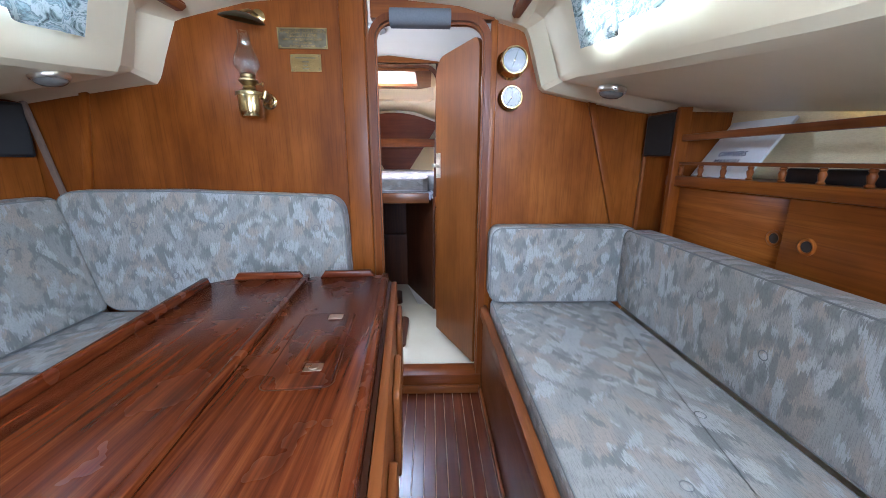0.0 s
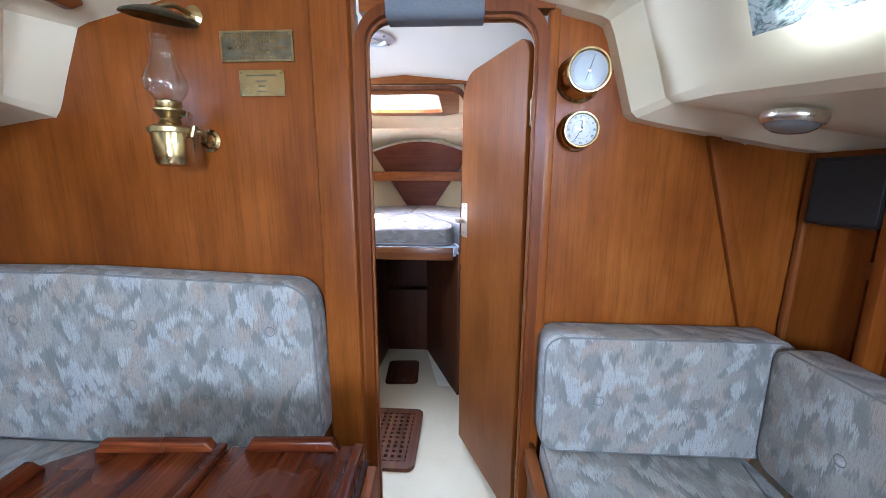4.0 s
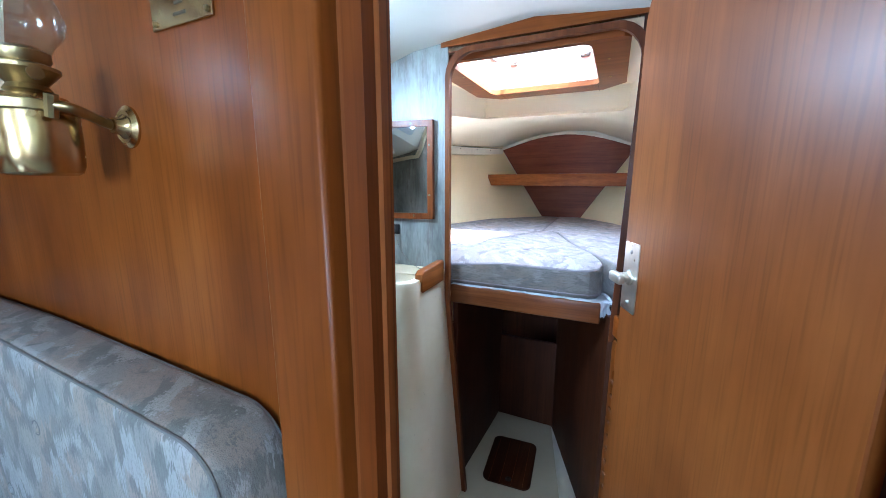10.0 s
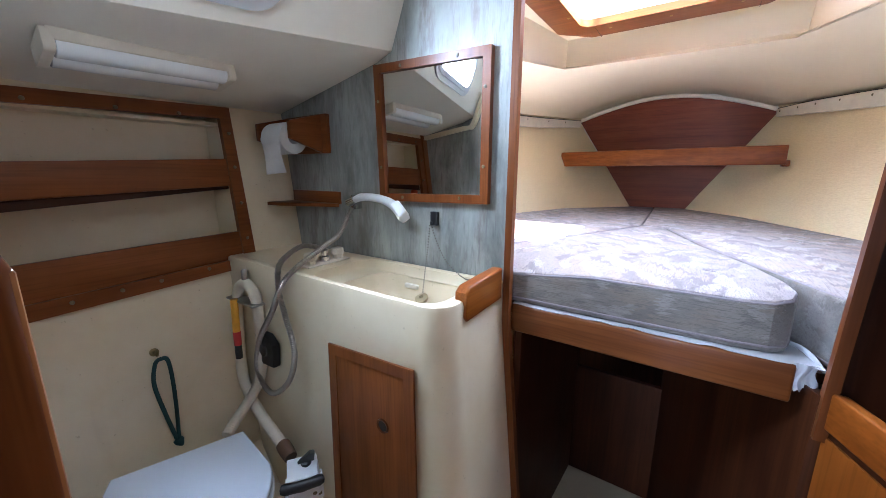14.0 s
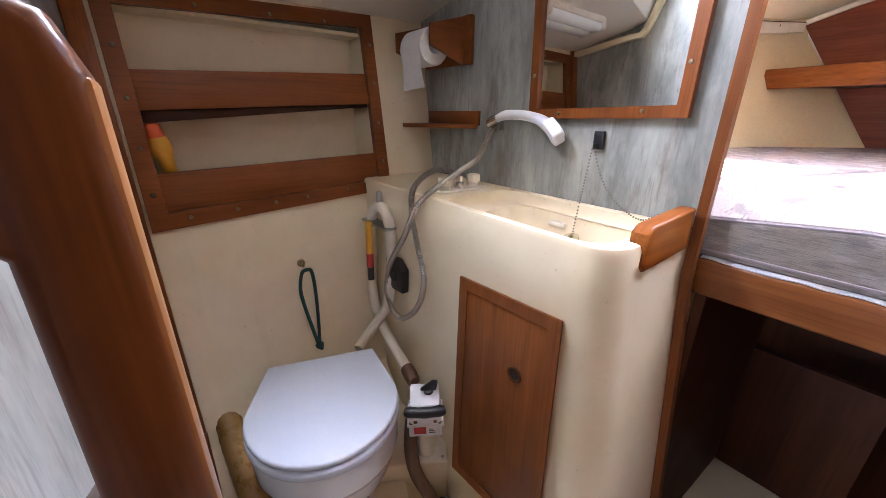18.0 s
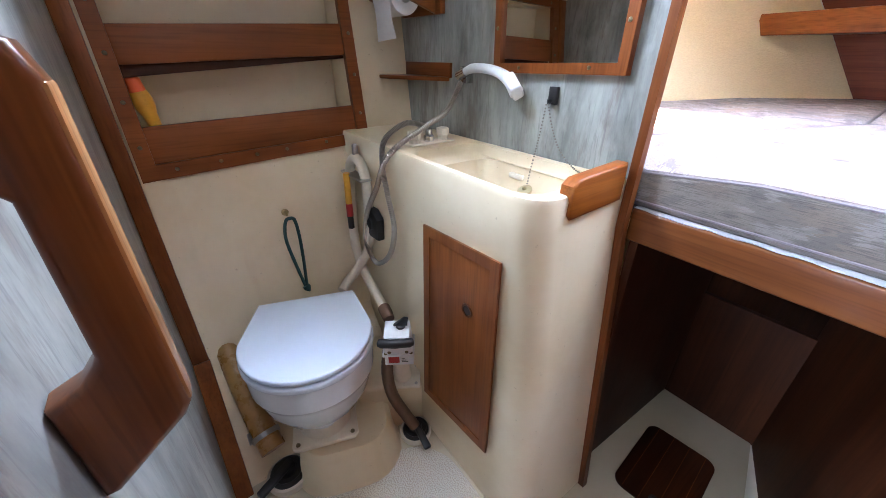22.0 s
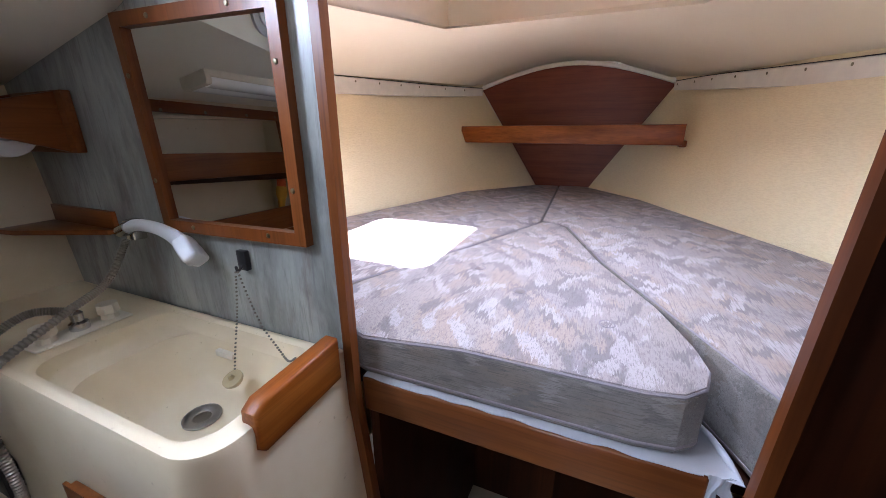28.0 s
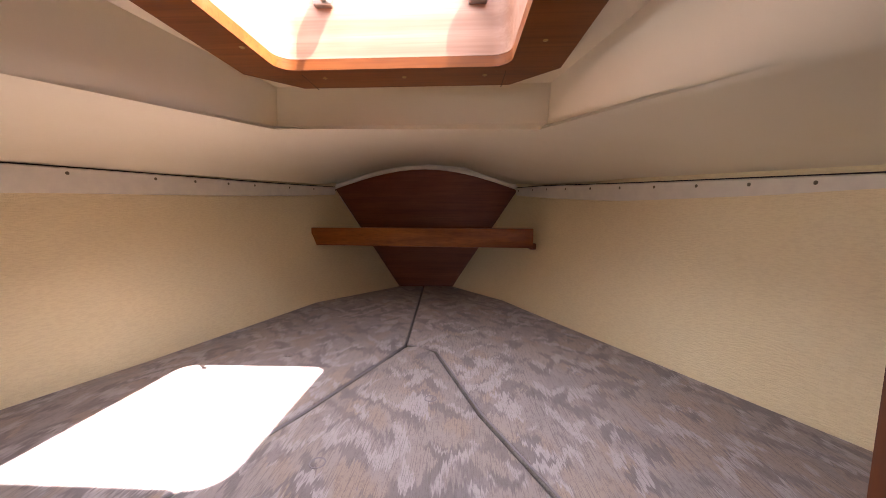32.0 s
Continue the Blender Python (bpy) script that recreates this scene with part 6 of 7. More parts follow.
def shower_and_chain():
    s = base("hand_shower", (-0.7, 2.93, 1.25), "white hand shower on a bracket with a coiled steel hose", "shower")
    bm = B()
    box(bm, -0.722, 2.92, 1.235, -0.692, 2.949, 1.28, 0.004)
    lathe(bm, [(0.014, -0.018), (0.014, 0.018)], 14, Matrix.Translation((-0.703, 2.915, 1.262)) @ Matrix.Rotation(radians(70), 4, "Y"))
    part("bracket", bm, chrome, s)
    bm = B()
    line = smooth_line([(-0.70, 2.914, 1.262), (-0.66, 2.914, 1.276), (-0.60, 2.915, 1.277), (-0.545, 2.913, 1.268), (-0.505, 2.911, 1.25), (-0.476, 2.908, 1.226)], 6)
    k = len(line)
    tube(bm, line, [0.0095 + 0.003 * min(1, i / 6) + (0.006 * max(0.0, (i - k * 0.5) / (k * 0.5))) for i in range(k)], 14)
    tip = line[-1]
    ax = (line[-1] - line[-5]).normalized()
    sp = Vector((0.35, -0.5, -1.0)).normalized()
    sd = ax.cross(sp).normalized()
    q = Matrix((sd, ax, sd.cross(ax))).transposed().to_4x4()
    q.translation = tip - ax * 0.02
    prism(bm, fillet([(-0.016, -0.034), (0.016, -0.034), (0.026, 0.0), (0.026, 0.026), (-0.026, 0.026), (-0.026, 0.0)], 0.01), "z", -0.016, 0.014, 0.007, 3, q)
    part("handset", bm, white_plastic, s)
    bm = B()
    line = smooth_line([(-0.705, 2.912, 1.24), (-0.706, 2.86, 1.162), (-0.69, 2.77, 1.128), (-0.687, 2.65, 1.066), (-0.741, 2.63, 0.96), (-0.83, 2.63, 0.845), (-0.859, 2.63, 0.736), (-0.792, 2.63, 0.682), (-0.692, 2.63, 0.752), (-0.646, 2.63, 0.859), (-0.684, 2.635, 0.96), (-0.72, 2.644, 1.03), (-0.748, 2.672, 1.094), (-0.738, 2.74, 1.135), (-0.706, 2.795, 1.122)], 40)
    tube(bm, line, 0.0074, 12, 0.15)
    part("hose", bm, hose_steel, s)
    c = base("plug_and_chain", (-0.39, 2.945, 1.22), "basin plug on a bead chain hung from a small hook", "plug")
    bm = B()
    box(bm, -0.402, 2.938, 1.205, -0.378, 2.949, 1.245, 0.002)
    tube(bm, smooth_line([(-0.39, 2.94, 1.215), (-0.39, 2.928, 1.208), (-0.39, 2.925, 1.218)], 4), 0.003, 6)
    part("hook", bm, black_plastic, c)

    def chain(pts):
        bm = B()
        line = smooth_line(pts, 24)
        run, last = 0.0, line[0]
        for p in line[1:]:
            run += (p - last).length
            last = p
            if run > 0.0062:
                run = 0.0
                bmesh.ops.create_icosphere(bm, subdivisions=1, radius=0.0024, matrix=Matrix.Translation(p))
        part("bead_chain", bm, dull_chain, c)

    chain([(-0.394, 2.926, 1.212), (-0.393, 2.912, 1.13), (-0.388, 2.89, 1.06), (-0.384, 2.878, 1.022)])
    chain([(-0.39, 2.926, 1.212), (-0.365, 2.92, 1.16), (-0.325, 2.907, 1.115), (-0.27, 2.89, 1.088), (-0.23, 2.872, 1.086), (-0.2, 2.862, 1.106)])
    bm = B()
    lathe(bm, [(0.015, 0.0), (0.019, 0.006), (0.019, 0.012), (0.006, 0.014), (0.004, 0.022)], 18, Matrix.Translation((-0.381, 2.872, 0.998)) @ Matrix.Rotation(radians(25), 4, "X"))
    part("plug", bm, old_rubber, c)


shower_and_chain()


def wall_fittings():
    # mirror
    mi = base("mirror", (-0.4, YF, 1.27), "wooden framed mirror screwed to the laminate bulkhead", "mirror")
    out = [(-0.592, 1.268), (-0.215, 1.275), (-0.215, 1.652), (-0.605, 1.662)]
    inn = inset(out, 0.023)
    bm = B()
    ring(bm, out, inn, "y", YF - 0.018, YF - 0.001)
    fr = part("frame", bm, maho_z, mi)
    t = Tree("silvered_mirror")
    silver = t.done((0.83, 0.85, 0.84), 0.015, 1.0)
    bm = B()
    prism(bm, inset(out, 0.021), "y", YF - 0.009, YF - 0.002)
    part("glass", bm, silver, mi)
    for x, z in ((-0.50, 1.282), (-0.3, 1.287), (-0.229, 1.37), (-0.229, 1.56), (-0.31, 1.643), (-0.5, 1.647), (-0.584, 1.37), (-0.588, 1.56)):
        bm = B()
        screw(bm, (x, YF - 0.018, z), (0, -1, 0), 0.0045)
        part("screw", bm, bronze, fr)
    # paper holder
    h = base("paper_holder", (-0.95, 2.94, 1.42), "mahogany toilet paper holder with a part-used white roll", "paper holder")
    bm = B()
    box(bm, -1.06, 2.93, 1.418, -0.835, 2.949, 1.548, 0.003)
    part("backboard", bm, maho_x, h)
    for x in (-1.05, -0.865):
        bm = B()
        prism(bm, [(2.93, 1.42), (2.81, 1.46), (2.81, 1.515), (2.93, 1.546)], "x", x - 0.008, x + 0.008, 0.003)
        part("cheek", bm, maho_y, h)
    bm = B()
    m = Matrix.Translation((-0.955, 2.85, 1.465)) @ Matrix.Rotation(radians(90), 4, "Y")
    lathe(bm, [(0.02, -0.055), (0.05, -0.055), (0.052, -0.05), (0.052, 0.05), (0.05, 0.055), (0.02, 0.055), (0.02, -0.055)], 32, m, False)
    part("roll", bm, paper, h)
    bm = B()
    rows = []
    for j in range(10):
        v = j / 9
        rows.append([(-1.01 + 0.11 * u + 0.004 * v, 2.798 + 0.012 * v + 0.004 * math.sin(3 * u + 4 * v), 1.465 - 0.12 * v + 0.008 * u * v) for u in [k / 6 for k in range(7)]])
    loft(bm, rows)
    sh = part("hanging_sheet", bm, paper, h)
    so = sh.modifiers.new("thick", "SOLIDIFY")
    so.thickness = 0.001
    # corner shelf
    c = base("corner_shelf", (-0.95, 2.94, 1.24), "small dark mahogany corner shelf on the bulkhead", "shelf")
    bm = B()
    box(bm, -1.06, 2.938, 1.245, -0.795, 2.949, 1.288, 0.002)
    part("backboard", bm, maho_x, c)
    bm = B()
    prism(bm, [(-1.06, 2.937), (-0.795, 2.937), (-0.8, 2.925), (-1.0, 2.838), (-1.06, 2.83)], "z", 1.236, 1.248, 0.002)
    part("board", bm, maho_x, c)
    # strip lamp under the side deck
    s = base("strip_lamp", (-0.86, 2.47, 1.6), "white plastic fluorescent strip lamp under the side deck, switched off", "lamp")
    a, b = Vector((-0.868, 2.285, 1.6)), Vector((-0.862, 2.635, 1.609))
    d = (b - a).normalized()
    m = Matrix.Translation((a + b) / 2) @ d.to_track_quat("Y", "Z").to_matrix().to_4x4() @ Matrix.Rotation(radians(-10), 4, "Y")
    L = (b - a).length
    bm = B()
    box(bm, -0.06, -L / 2 + 0.006, -0.008, 0.05, L / 2 - 0.006, 0.02, 0.005, 2, m)
    part("body", bm, white_trim, s)
    for x in (-0.032, 0.022):
        bm = B()
        prism(bm, round_rect(x - 0.024, -0.03, x + 0.024, 0.004, (0.004, 0.004, 0.02, 0.02), 6), "y", -L / 2 + 0.018, L / 2 - 0.018, 0.002, 2, m)
        part("diffuser", bm, diffuser, s)
    for k in (-1, 1):
        bm = B()
        y0, y1 = sorted((k * (L / 2 - 0.017), k * (L / 2 + 0.002)))
        prism(bm, round_rect(-0.06, -0.028, 0.05, 0.018, 0.012, 6), "y", y0, y1, 0.003, 2, m)
        part("end_cap", bm, white_trim, s)
    # deck vent
    v = base("deck_vent", (0.1, 2.5, 1.96), "round white ventilator ring in the deckhead", "ventilator")
    m = Matrix.Translation((0.1, 2.49, 1.958)) @ Matrix.Rotation(radians(180), 4, "X")
    bm = B()
    lathe(bm, [(0.042, -0.01), (0.082, -0.01), (0.082, 0.0), (0.079, 0.003), (0.05, 0.0045), (0.045, 0.009), (0.042, 0.004), (0.042, -0.01)], 36, m, False)
    part("ring", bm, white_plastic, v)
    for k in range(4):
        a = math.pi / 4 + k * math.pi / 2
        bm = B()
        screw(bm, (0.1 + 0.066 * math.cos(a), 2.49 + 0.066 * math.sin(a), 1.954), (0, 0, -1), 0.005, 0.003)
        part("screw", bm, bronze, v)
    bm = B()
    lathe(bm, [(0.046, -0.006), (0.046, -0.004), (0.001, -0.004)], 28, m)
    part("mesh_disc", bm, grey_disc, v)


diffuser = plain("white_acrylic_diffuser", (0.88, 0.89, 0.88), 0.25, spot=0.01, relief=0.0)

grey_disc = plain("grey_vent_disc", (0.33, 0.33, 0.31), 0.6)
wall_fittings()


def wall_x(z):
    return -1.045 - 0.14 * (z - 1.05)


def head_locker():
    h = base("head_locker", (-1.05, 2.4, 1.0), "mahogany framed recessed locker with two fiddle boards", "locker")

    def lean(bm):
        for v in bm.verts:
            v.co.x += wall_x(v.co.z)
        return bm

    o = [(2.085, 1.0), (2.757, 1.034), (2.752, 1.565), (2.085, 1.54)]
    i = [(2.125, 1.043), (2.716, 1.066), (2.717, 1.527), (2.122, 1.504)]
    bm = B()
    ring(bm, o, i, "x", -0.008, 0.012)
    fr = part("frame", lean(bm), maho_y, h)
    for y0, y1, z0, z1, z2, z3 in ((2.12, 2.717, 1.038, 1.137, 1.06, 1.154), (2.116, 2.72, 1.283, 1.372, 1.308, 1.397)):
        bm = B()
        prism(bm, [(y0, z0), (y1, z2), (y1, z3), (y0, z1)], "x", -0.012, 0.002, 0.002)
        part("fiddle_board", lean(bm), maho_y, h)
    # dark strip, narrowing forward, set back below the upper fiddle board
    bm = B()
    prism(bm, [(2.118, 1.254), (2.719, 1.298), (2.719, 1.309), (2.118, 1.284)], "x", -0.03, -0.014, 0.002)
    part("shelf_edge", lean(bm), dark_y, h, "dark strip below the upper fiddle board")
    spots = [(2.106, z) for z in (1.09, 1.2, 1.31, 1.42)] + [(y, 1.022 + 0.054 * (y - 2.085)) for y in (2.17, 2.28, 2.38, 2.47, 2.6, 2.7)] + [(y, 1.518 + 0.02 * (y - 2.085)) for y in (2.14, 2.28, 2.45, 2.6)] + [(2.737, z) for z in (1.13, 1.25, 1.37, 1.48)]
    for y, z in spots:
        bm = B()
        screw(bm, (wall_x(z) + 0.012, y, z), (1, 0, 0.1), 0.0055, 0.004)
        part("screw", bm, bronze, fr)
    # orange and yellow bottle
    b = base("bottle", (-1.1, 2.145, 1.046), "yellow plastic bottle with an orange cap on the locker shelf", "bottle")
    m = Matrix.Translation((-1.115, 2.168, 1.047)) @ Matrix.Rotation(radians(9), 4, "X") @ Matrix.Diagonal((0.85, 0.85, 1.0, 1.0))
    bm = B()
    lathe(bm, [(0.001, 0.0), (0.019, 0.0), (0.021, 0.01), (0.021, 0.05), (0.018, 0.085), (0.021, 0.115), (0.028, 0.135), (0.03, 0.155), (0.025, 0.175)], 20, m)
    part("body", bm, yellow_plastic, b)
    bm = B()
    lathe(bm, [(0.023, 0.175), (0.024, 0.178), (0.023, 0.205), (0.018, 0.21), (0.001, 0.211)], 20, m)
    part("cap", bm, orange_plastic, b)
    # uprights where the bulkhead meets the outer wall
    bm = B()
    prism(bm, [(2.036, 0.42), (2.082, 0.42), (2.076, 1.56), (2.036, 1.56)], "x", -0.004, 0.014, 0.003)
    for v in bm.verts:
        v.co.x += wall_x(v.co.z)
    setting("trim_head_corner", bm, maho_z)
    bm = B()
    prism(bm, [(-0.955, 0.425), (-0.68, 0.086), (-0.66, 0.086), (-0.938, 0.432)], "y", 2.036, 2.084, 0.003)
    setting("trim_head_corner_low", bm, maho_z)
    # turn of the bilge below the outer wall
    bm = B()
    prism(bm, [(-1.0, 0.48), (-0.958, 0.42), (-0.685, 0.083), (-1.0, 0.083)], "y", 2.0355, 2.66)
    setting("wall_head_bilge", bm, head_cream)


yellow_plastic = plain("yellow_plastic", (0.75, 0.38, 0.03), 0.35)
orange_plastic = plain("orange_plastic", (0.75, 0.12, 0.02), 0.4)
red_plastic = plain("red_plastic", (0.5, 0.03, 0.03), 0.4)
head_locker()


def grab_handle(name, label, x, z0, z1, y0, y1, thick):
    """A sawn wooden grab rail with a hand gap, on the forward face of the bulkhead."""
    bm = B()
    foot = 0.07
    outer = [(y0, z0), (y0 + 0.012, z0), (y1 - 0.008, z0 + 0.056), (y1, z0 + 0.07)] + [(y1, z1 - 0.03), (y1 - 0.008, z1 - 0.008), (y1 - 0.03, z1), (y0, z1 - 0.02)]
    inner = [(y0, z1 - foot), (y0 + 0.02, z1 - foot - 0.002), (y1 - 0.042, z1 - foot - 0.03), (y1 - 0.046, z0 + 0.15), (y1 - 0.05, z0 + 0.142), (y0 + 0.025, z0 + 0.126), (y0, z0 + 0.115)]
    prism(bm, outer + inner, "x", x - thick / 2, x + thick / 2, 0.008, 3)
    g = base(name, (x, y0, z0), label, "grab rail")
    part("rail", bm, gold_grab, g)
    bm = B()
    box(bm, x - thick / 2 + 0.003, y1 - 0.006, z0 + 0.072, x + thick / 2 - 0.003, y1 + 0.0012, z1 - 0.03, 0.003, 2)
    part("worn_edge", bm, worn_edge, g, "edge worn to pale golden wood")


gold_grab = wood("dark_varnished_teak", (0.045, 0.0125, 0.0035), (0.1, 0.03, 0.0075), (0.185, 0.062, 0.0155), "z", 0.28, 1.0, 0.25, 0.8, 1.4)
worn_edge = wood("worn_golden_teak", (0.12, 0.045, 0.013), (0.24, 0.1, 0.03), (0.36, 0.17, 0.06), "z", 0.35, 1.0, 0.1, 0.8, 1.2)
grab_handle("grab_rail", "varnished wooden grab rail with hand gap beside the doorway", -0.14, 0.945, 1.325, YB + 0.036, 2.124, 0.036)


def toilet():
    ux = Vector((0.949, -0.315, 0)).normalized()
    m = Matrix.Translation((-0.843, 2.398, 0)) @ Matrix.Rotation(math.atan2(ux.y, ux.x), 4, "Z")
    t = base("marine_toilet", (-0.7, 2.36, 0.085), "white marine toilet with closed lid on a cream moulded plinth", "toilet")

    def lid_outline(grow=0.0, back=0.0):
        pts = [(back, -0.148 - grow), (back, 0.148 + grow)]
        n = 22
        for k in range(n + 1):
            a = radians(100 - 200 * k / n)
            pts.append((0.183 + (0.184 + grow) * math.cos(a) if math.cos(a) > 0 else 0.183 + 0.1 * math.cos(a), (0.183 + grow) * math.sin(a)))
        return pts[::-1]

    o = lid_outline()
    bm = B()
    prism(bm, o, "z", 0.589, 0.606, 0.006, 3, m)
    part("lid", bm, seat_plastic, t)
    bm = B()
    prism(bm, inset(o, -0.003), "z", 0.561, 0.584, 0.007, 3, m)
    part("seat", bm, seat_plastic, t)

    def scaled(k, z, dx=0.0):
        return [m @ Vector((0.2 + dx + (x - 0.2) * k, y * k, z)) for x, y in o]

    bm = B()
    loft(bm, [scaled(0.36, 0.245), scaled(0.36, 0.3), scaled(0.4, 0.33), scaled(0.56, 0.35), scaled(0.74, 0.375), scaled(0.87, 0.42), scaled(0.93, 0.465), scaled(0.95, 0.482), scaled(0.975, 0.486), scaled(0.985, 0.545), scaled(0.97, 0.565), scaled(0.3, 0.565)], True)
    part("bowl", bm, ceramic, t)
    bm = B()
    pts = round_rect(-0.13, -0.085, 0.33, 0.21, (0.1, 0.02, 0.02, 0.09), 6)
    loft(bm, [[m @ Vector((x, y, 0.08)) for x, y in inset(pts, -0.03)], [m @ Vector((x, y, 0.115)) for x, y in inset(pts, -0.014)], [m @ Vector((x, y, 0.215)) for x, y in inset(pts, 0.0)], [m @ Vector((x, y, 0.232)) for x, y in inset(pts, 0.016)], [m @ Vector((0.08 + (x - 0.08) * 0.3, y * 0.3, 0.234)) for x, y in pts]], True)
    part("plinth", bm, head_cream, t)
    bm = B()
    prism(bm, round_rect(0.08, -0.1, 0.285, 0.1, 0.02, 6), "z", 0.233, 0.25, 0.006, 2, m)
    lathe(bm, [(0.085, 0.245), (0.08, 0.262), (0.072, 0.3)], 28, m @ Matrix.Translation((0.185, 0, 0)))
    part("foot", bm, white_trim, t)
    for x, y in ((0.268, -0.132), (0.268, 0.132)):
        bm = B()
        screw(bm, m @ Vector((x, y * 0.62, 0.25)), (0, 0, 1), 0.007, 0.006)
        part("bolt", bm, bronze, t)
    # raised moulding along the hull that carries the pump
    bm = B()
    prism(bm, [(-1.06, 2.44), (-0.66, 2.46), (-0.6, 2.56), (-0.575, 2.662), (-1.06, 2.662)], "z", 0.08, 0.3, 0.02, 3)
    setting("pump_platform", bm, head_cream)
    # hand pump
    p = base("toilet_pump", (-0.6, 2.62, 0.27), "white hand pump with black handle beside the toilet", "pump")
    ax = (Vector((-0.571, 2.576, 0.593)) - Vector((-0.618, 2.612, 0.3))).normalized()
    ux = Vector((0.55, 0.83, 0))
    ux = (ux - ax * ux.dot(ax)).normalized()
    q = Matrix((ux, ax.cross(ux), ax)).transposed().to_4x4()
    q.translation = (-0.618, 2.612, 0.3)
    q = q @ Matrix.Diagonal((0.9, 0.9, 0.88, 1.0))
    bm = B()
    box(bm, -0.068, -0.052, 0.0, 0.068, 0.052, 0.018, 0.006, 2, q)
    part("base_flange", bm, white_trim, p)
    for x in (-0.053, 0.053):
        for y in (-0.038, 0.038):
            bm = B()
            screw(bm, q @ Vector((x, y, 0.016)), ax, 0.006, 0.005)
            part("bolt", bm, steel, p)
    bm = B()
    lathe(bm, [(0.036, 0.016), (0.034, 0.03), (0.032, 0.16)], 24, q)
    part("cylinder", bm, white_trim, p)
    bm = B()
    prism(bm, [(-0.052, 0.145), (0.052, 0.145), (0.05, 0.205), (0.043, 0.305), (-0.043, 0.305), (-0.05, 0.205)], "y", -0.04, 0.042, 0.008, 3, q)
    box(bm, -0.056, -0.046, 0.206, 0.056, 0.046, 0.216, 0.003, 2, q)
    body = part("valve_body", bm, white_plastic, p)
    bm = B()
    box(bm, -0.036, -0.0425, 0.165, 0.002, -0.0395, 0.2, 0.001, 1, q)
    part("red_label", bm, red_plastic, body)
    bm = B()
    box(bm, 0.006, -0.0425, 0.165, 0.036, -0.0395, 0.2, 0.001, 1, q)
    part("white_label", bm, paper, body)
    for k in range(3):
        bm = B()
        box(bm, 0.01, -0.0432, 0.172 + 0.009 * k, 0.032 - 0.005 * k, -0.0424, 0.175 + 0.009 * k, 0.0, 1, q)
        part("small_print", bm, ink_black, body)
    for x in (-0.044, 0.044):
        for y in (-0.036, 0.036):
            bm = B()
            screw(bm, q @ Vector((x, y, 0.215)), ax, 0.006, 0.006)
            part("bolt", bm, bronze, body)
    bm = B()
    tube(bm, [q @ Vector((0.0, y, z)) for y, z in ((-0.03, 0.278), (-0.044, 0.288), (-0.048, 0.291), (-0.066, 0.312))], [0.021, 0.018, 0.011, 0.01], 16)
    part("rod", bm, black_plastic, p)
    bm = B()
    tube(bm, [q @ Vector((x, -0.07 + 2.0 * x * x, 0.318)) for x in [-0.06, -0.057, -0.045, -0.02, 0.0, 0.02, 0.045, 0.057, 0.06]], [0.004, 0.011, 0.0145, 0.013, 0.014, 0.013, 0.0145, 0.011, 0.004], 14)
    part("handle", bm, black_plastic, p)
    for x in (-0.03, 0.03):
        bm = B()
        screw(bm, q @ Vector((x, -0.04, 0.228)), -(q.to_3x3() @ Vector((0, 1, 0))), 0.006, 0.004)
        part("bolt", bm, bronze, body)
    bm = B()
    lathe(bm, [(0.016, 0.3), (0.016, 0.316), (0.008, 0.318)], 14, q @ Matrix.Translation((0.012, 0.012, 0)))
    prism(bm, [(-0.012, 0.314), (0.036, 0.314), (0.04, 0.346), (0.026, 0.35), (0.004, 0.33)], "y", 0.004, 0.02, 0.004, 2, q)
    part("selector_lever", bm, black_plastic, p)
    # hoses
    def hose(name, label, pts, r, mat, ripple=0.0):
        bm = B()
        tube(bm, smooth_line(pts, 10), r, 14, ripple)
        return thing(name, bm, mat, label, "hose")

    hose("discharge_hose", "white ribbed pipe looped up the hull between toilet and pump", [(-0.89, 2.53, 0.55), (-0.907, 2.56, 0.566), (-0.9, 2.61, 0.62), (-0.868, 2.638, 0.7), (-0.85, 2.646, 0.8), (-0.848, 2.646, 0.94), (-0.865, 2.646, 0.99), (-0.9, 2.645, 1.012), (-0.94, 2.643, 0.995), (-0.96, 2.64, 0.945), (-0.966, 2.635, 0.8), (-0.962, 2.63, 0.69), (-0.93, 2.63, 0.625), (-0.855, 2.62, 0.59), (-0.76, 2.607, 0.572), (-0.665, 2.595, 0.552)], 0.0165, white_trim, 0.035)
    bm = B()
    tube(bm, [(-0.7, 2.6, 0.561), (-0.694, 2.599, 0.56), (-0.672, 2.596, 0.554), (-0.648, 2.592, 0.548)], [0.0195, 0.0205, 0.0205, 0.018], 16)
    thing("pipe_union", bm, brown_hose, "brown hose union where the white pipe meets the pump", "union")
    hose("tan_hose", "stiff tan hose leaning from the sea valve to the hull", [(-1.05, 2.14, 0.48), (-0.99, 2.138, 0.43), (-0.88, 2.146, 0.34), (-0.76, 2.16, 0.25), (-0.685, 2.172, 0.2)], 0.0375, tan_hose, 0.012)
    bm = B()
    tube(bm, [(-1.03, 2.139, 0.464), (-1.018, 2.139, 0.454)], 0.0445, 20)
    thing("hose_collar", bm, black_rubber, "black rubber collar round the tan hose at the hull", "collar")
    bm = B()
    tube(bm, [(-0.735, 2.164, 0.234), (-0.722, 2.166, 0.225)], 0.043, 20)
    tube(bm, [(-0.745, 2.121, 0.25), (-0.712, 2.121, 0.238)], 0.006, 8)
    thing("hose_clamp", bm, steel, "steel band clamp on the lower end of the tan hose", "clamp")
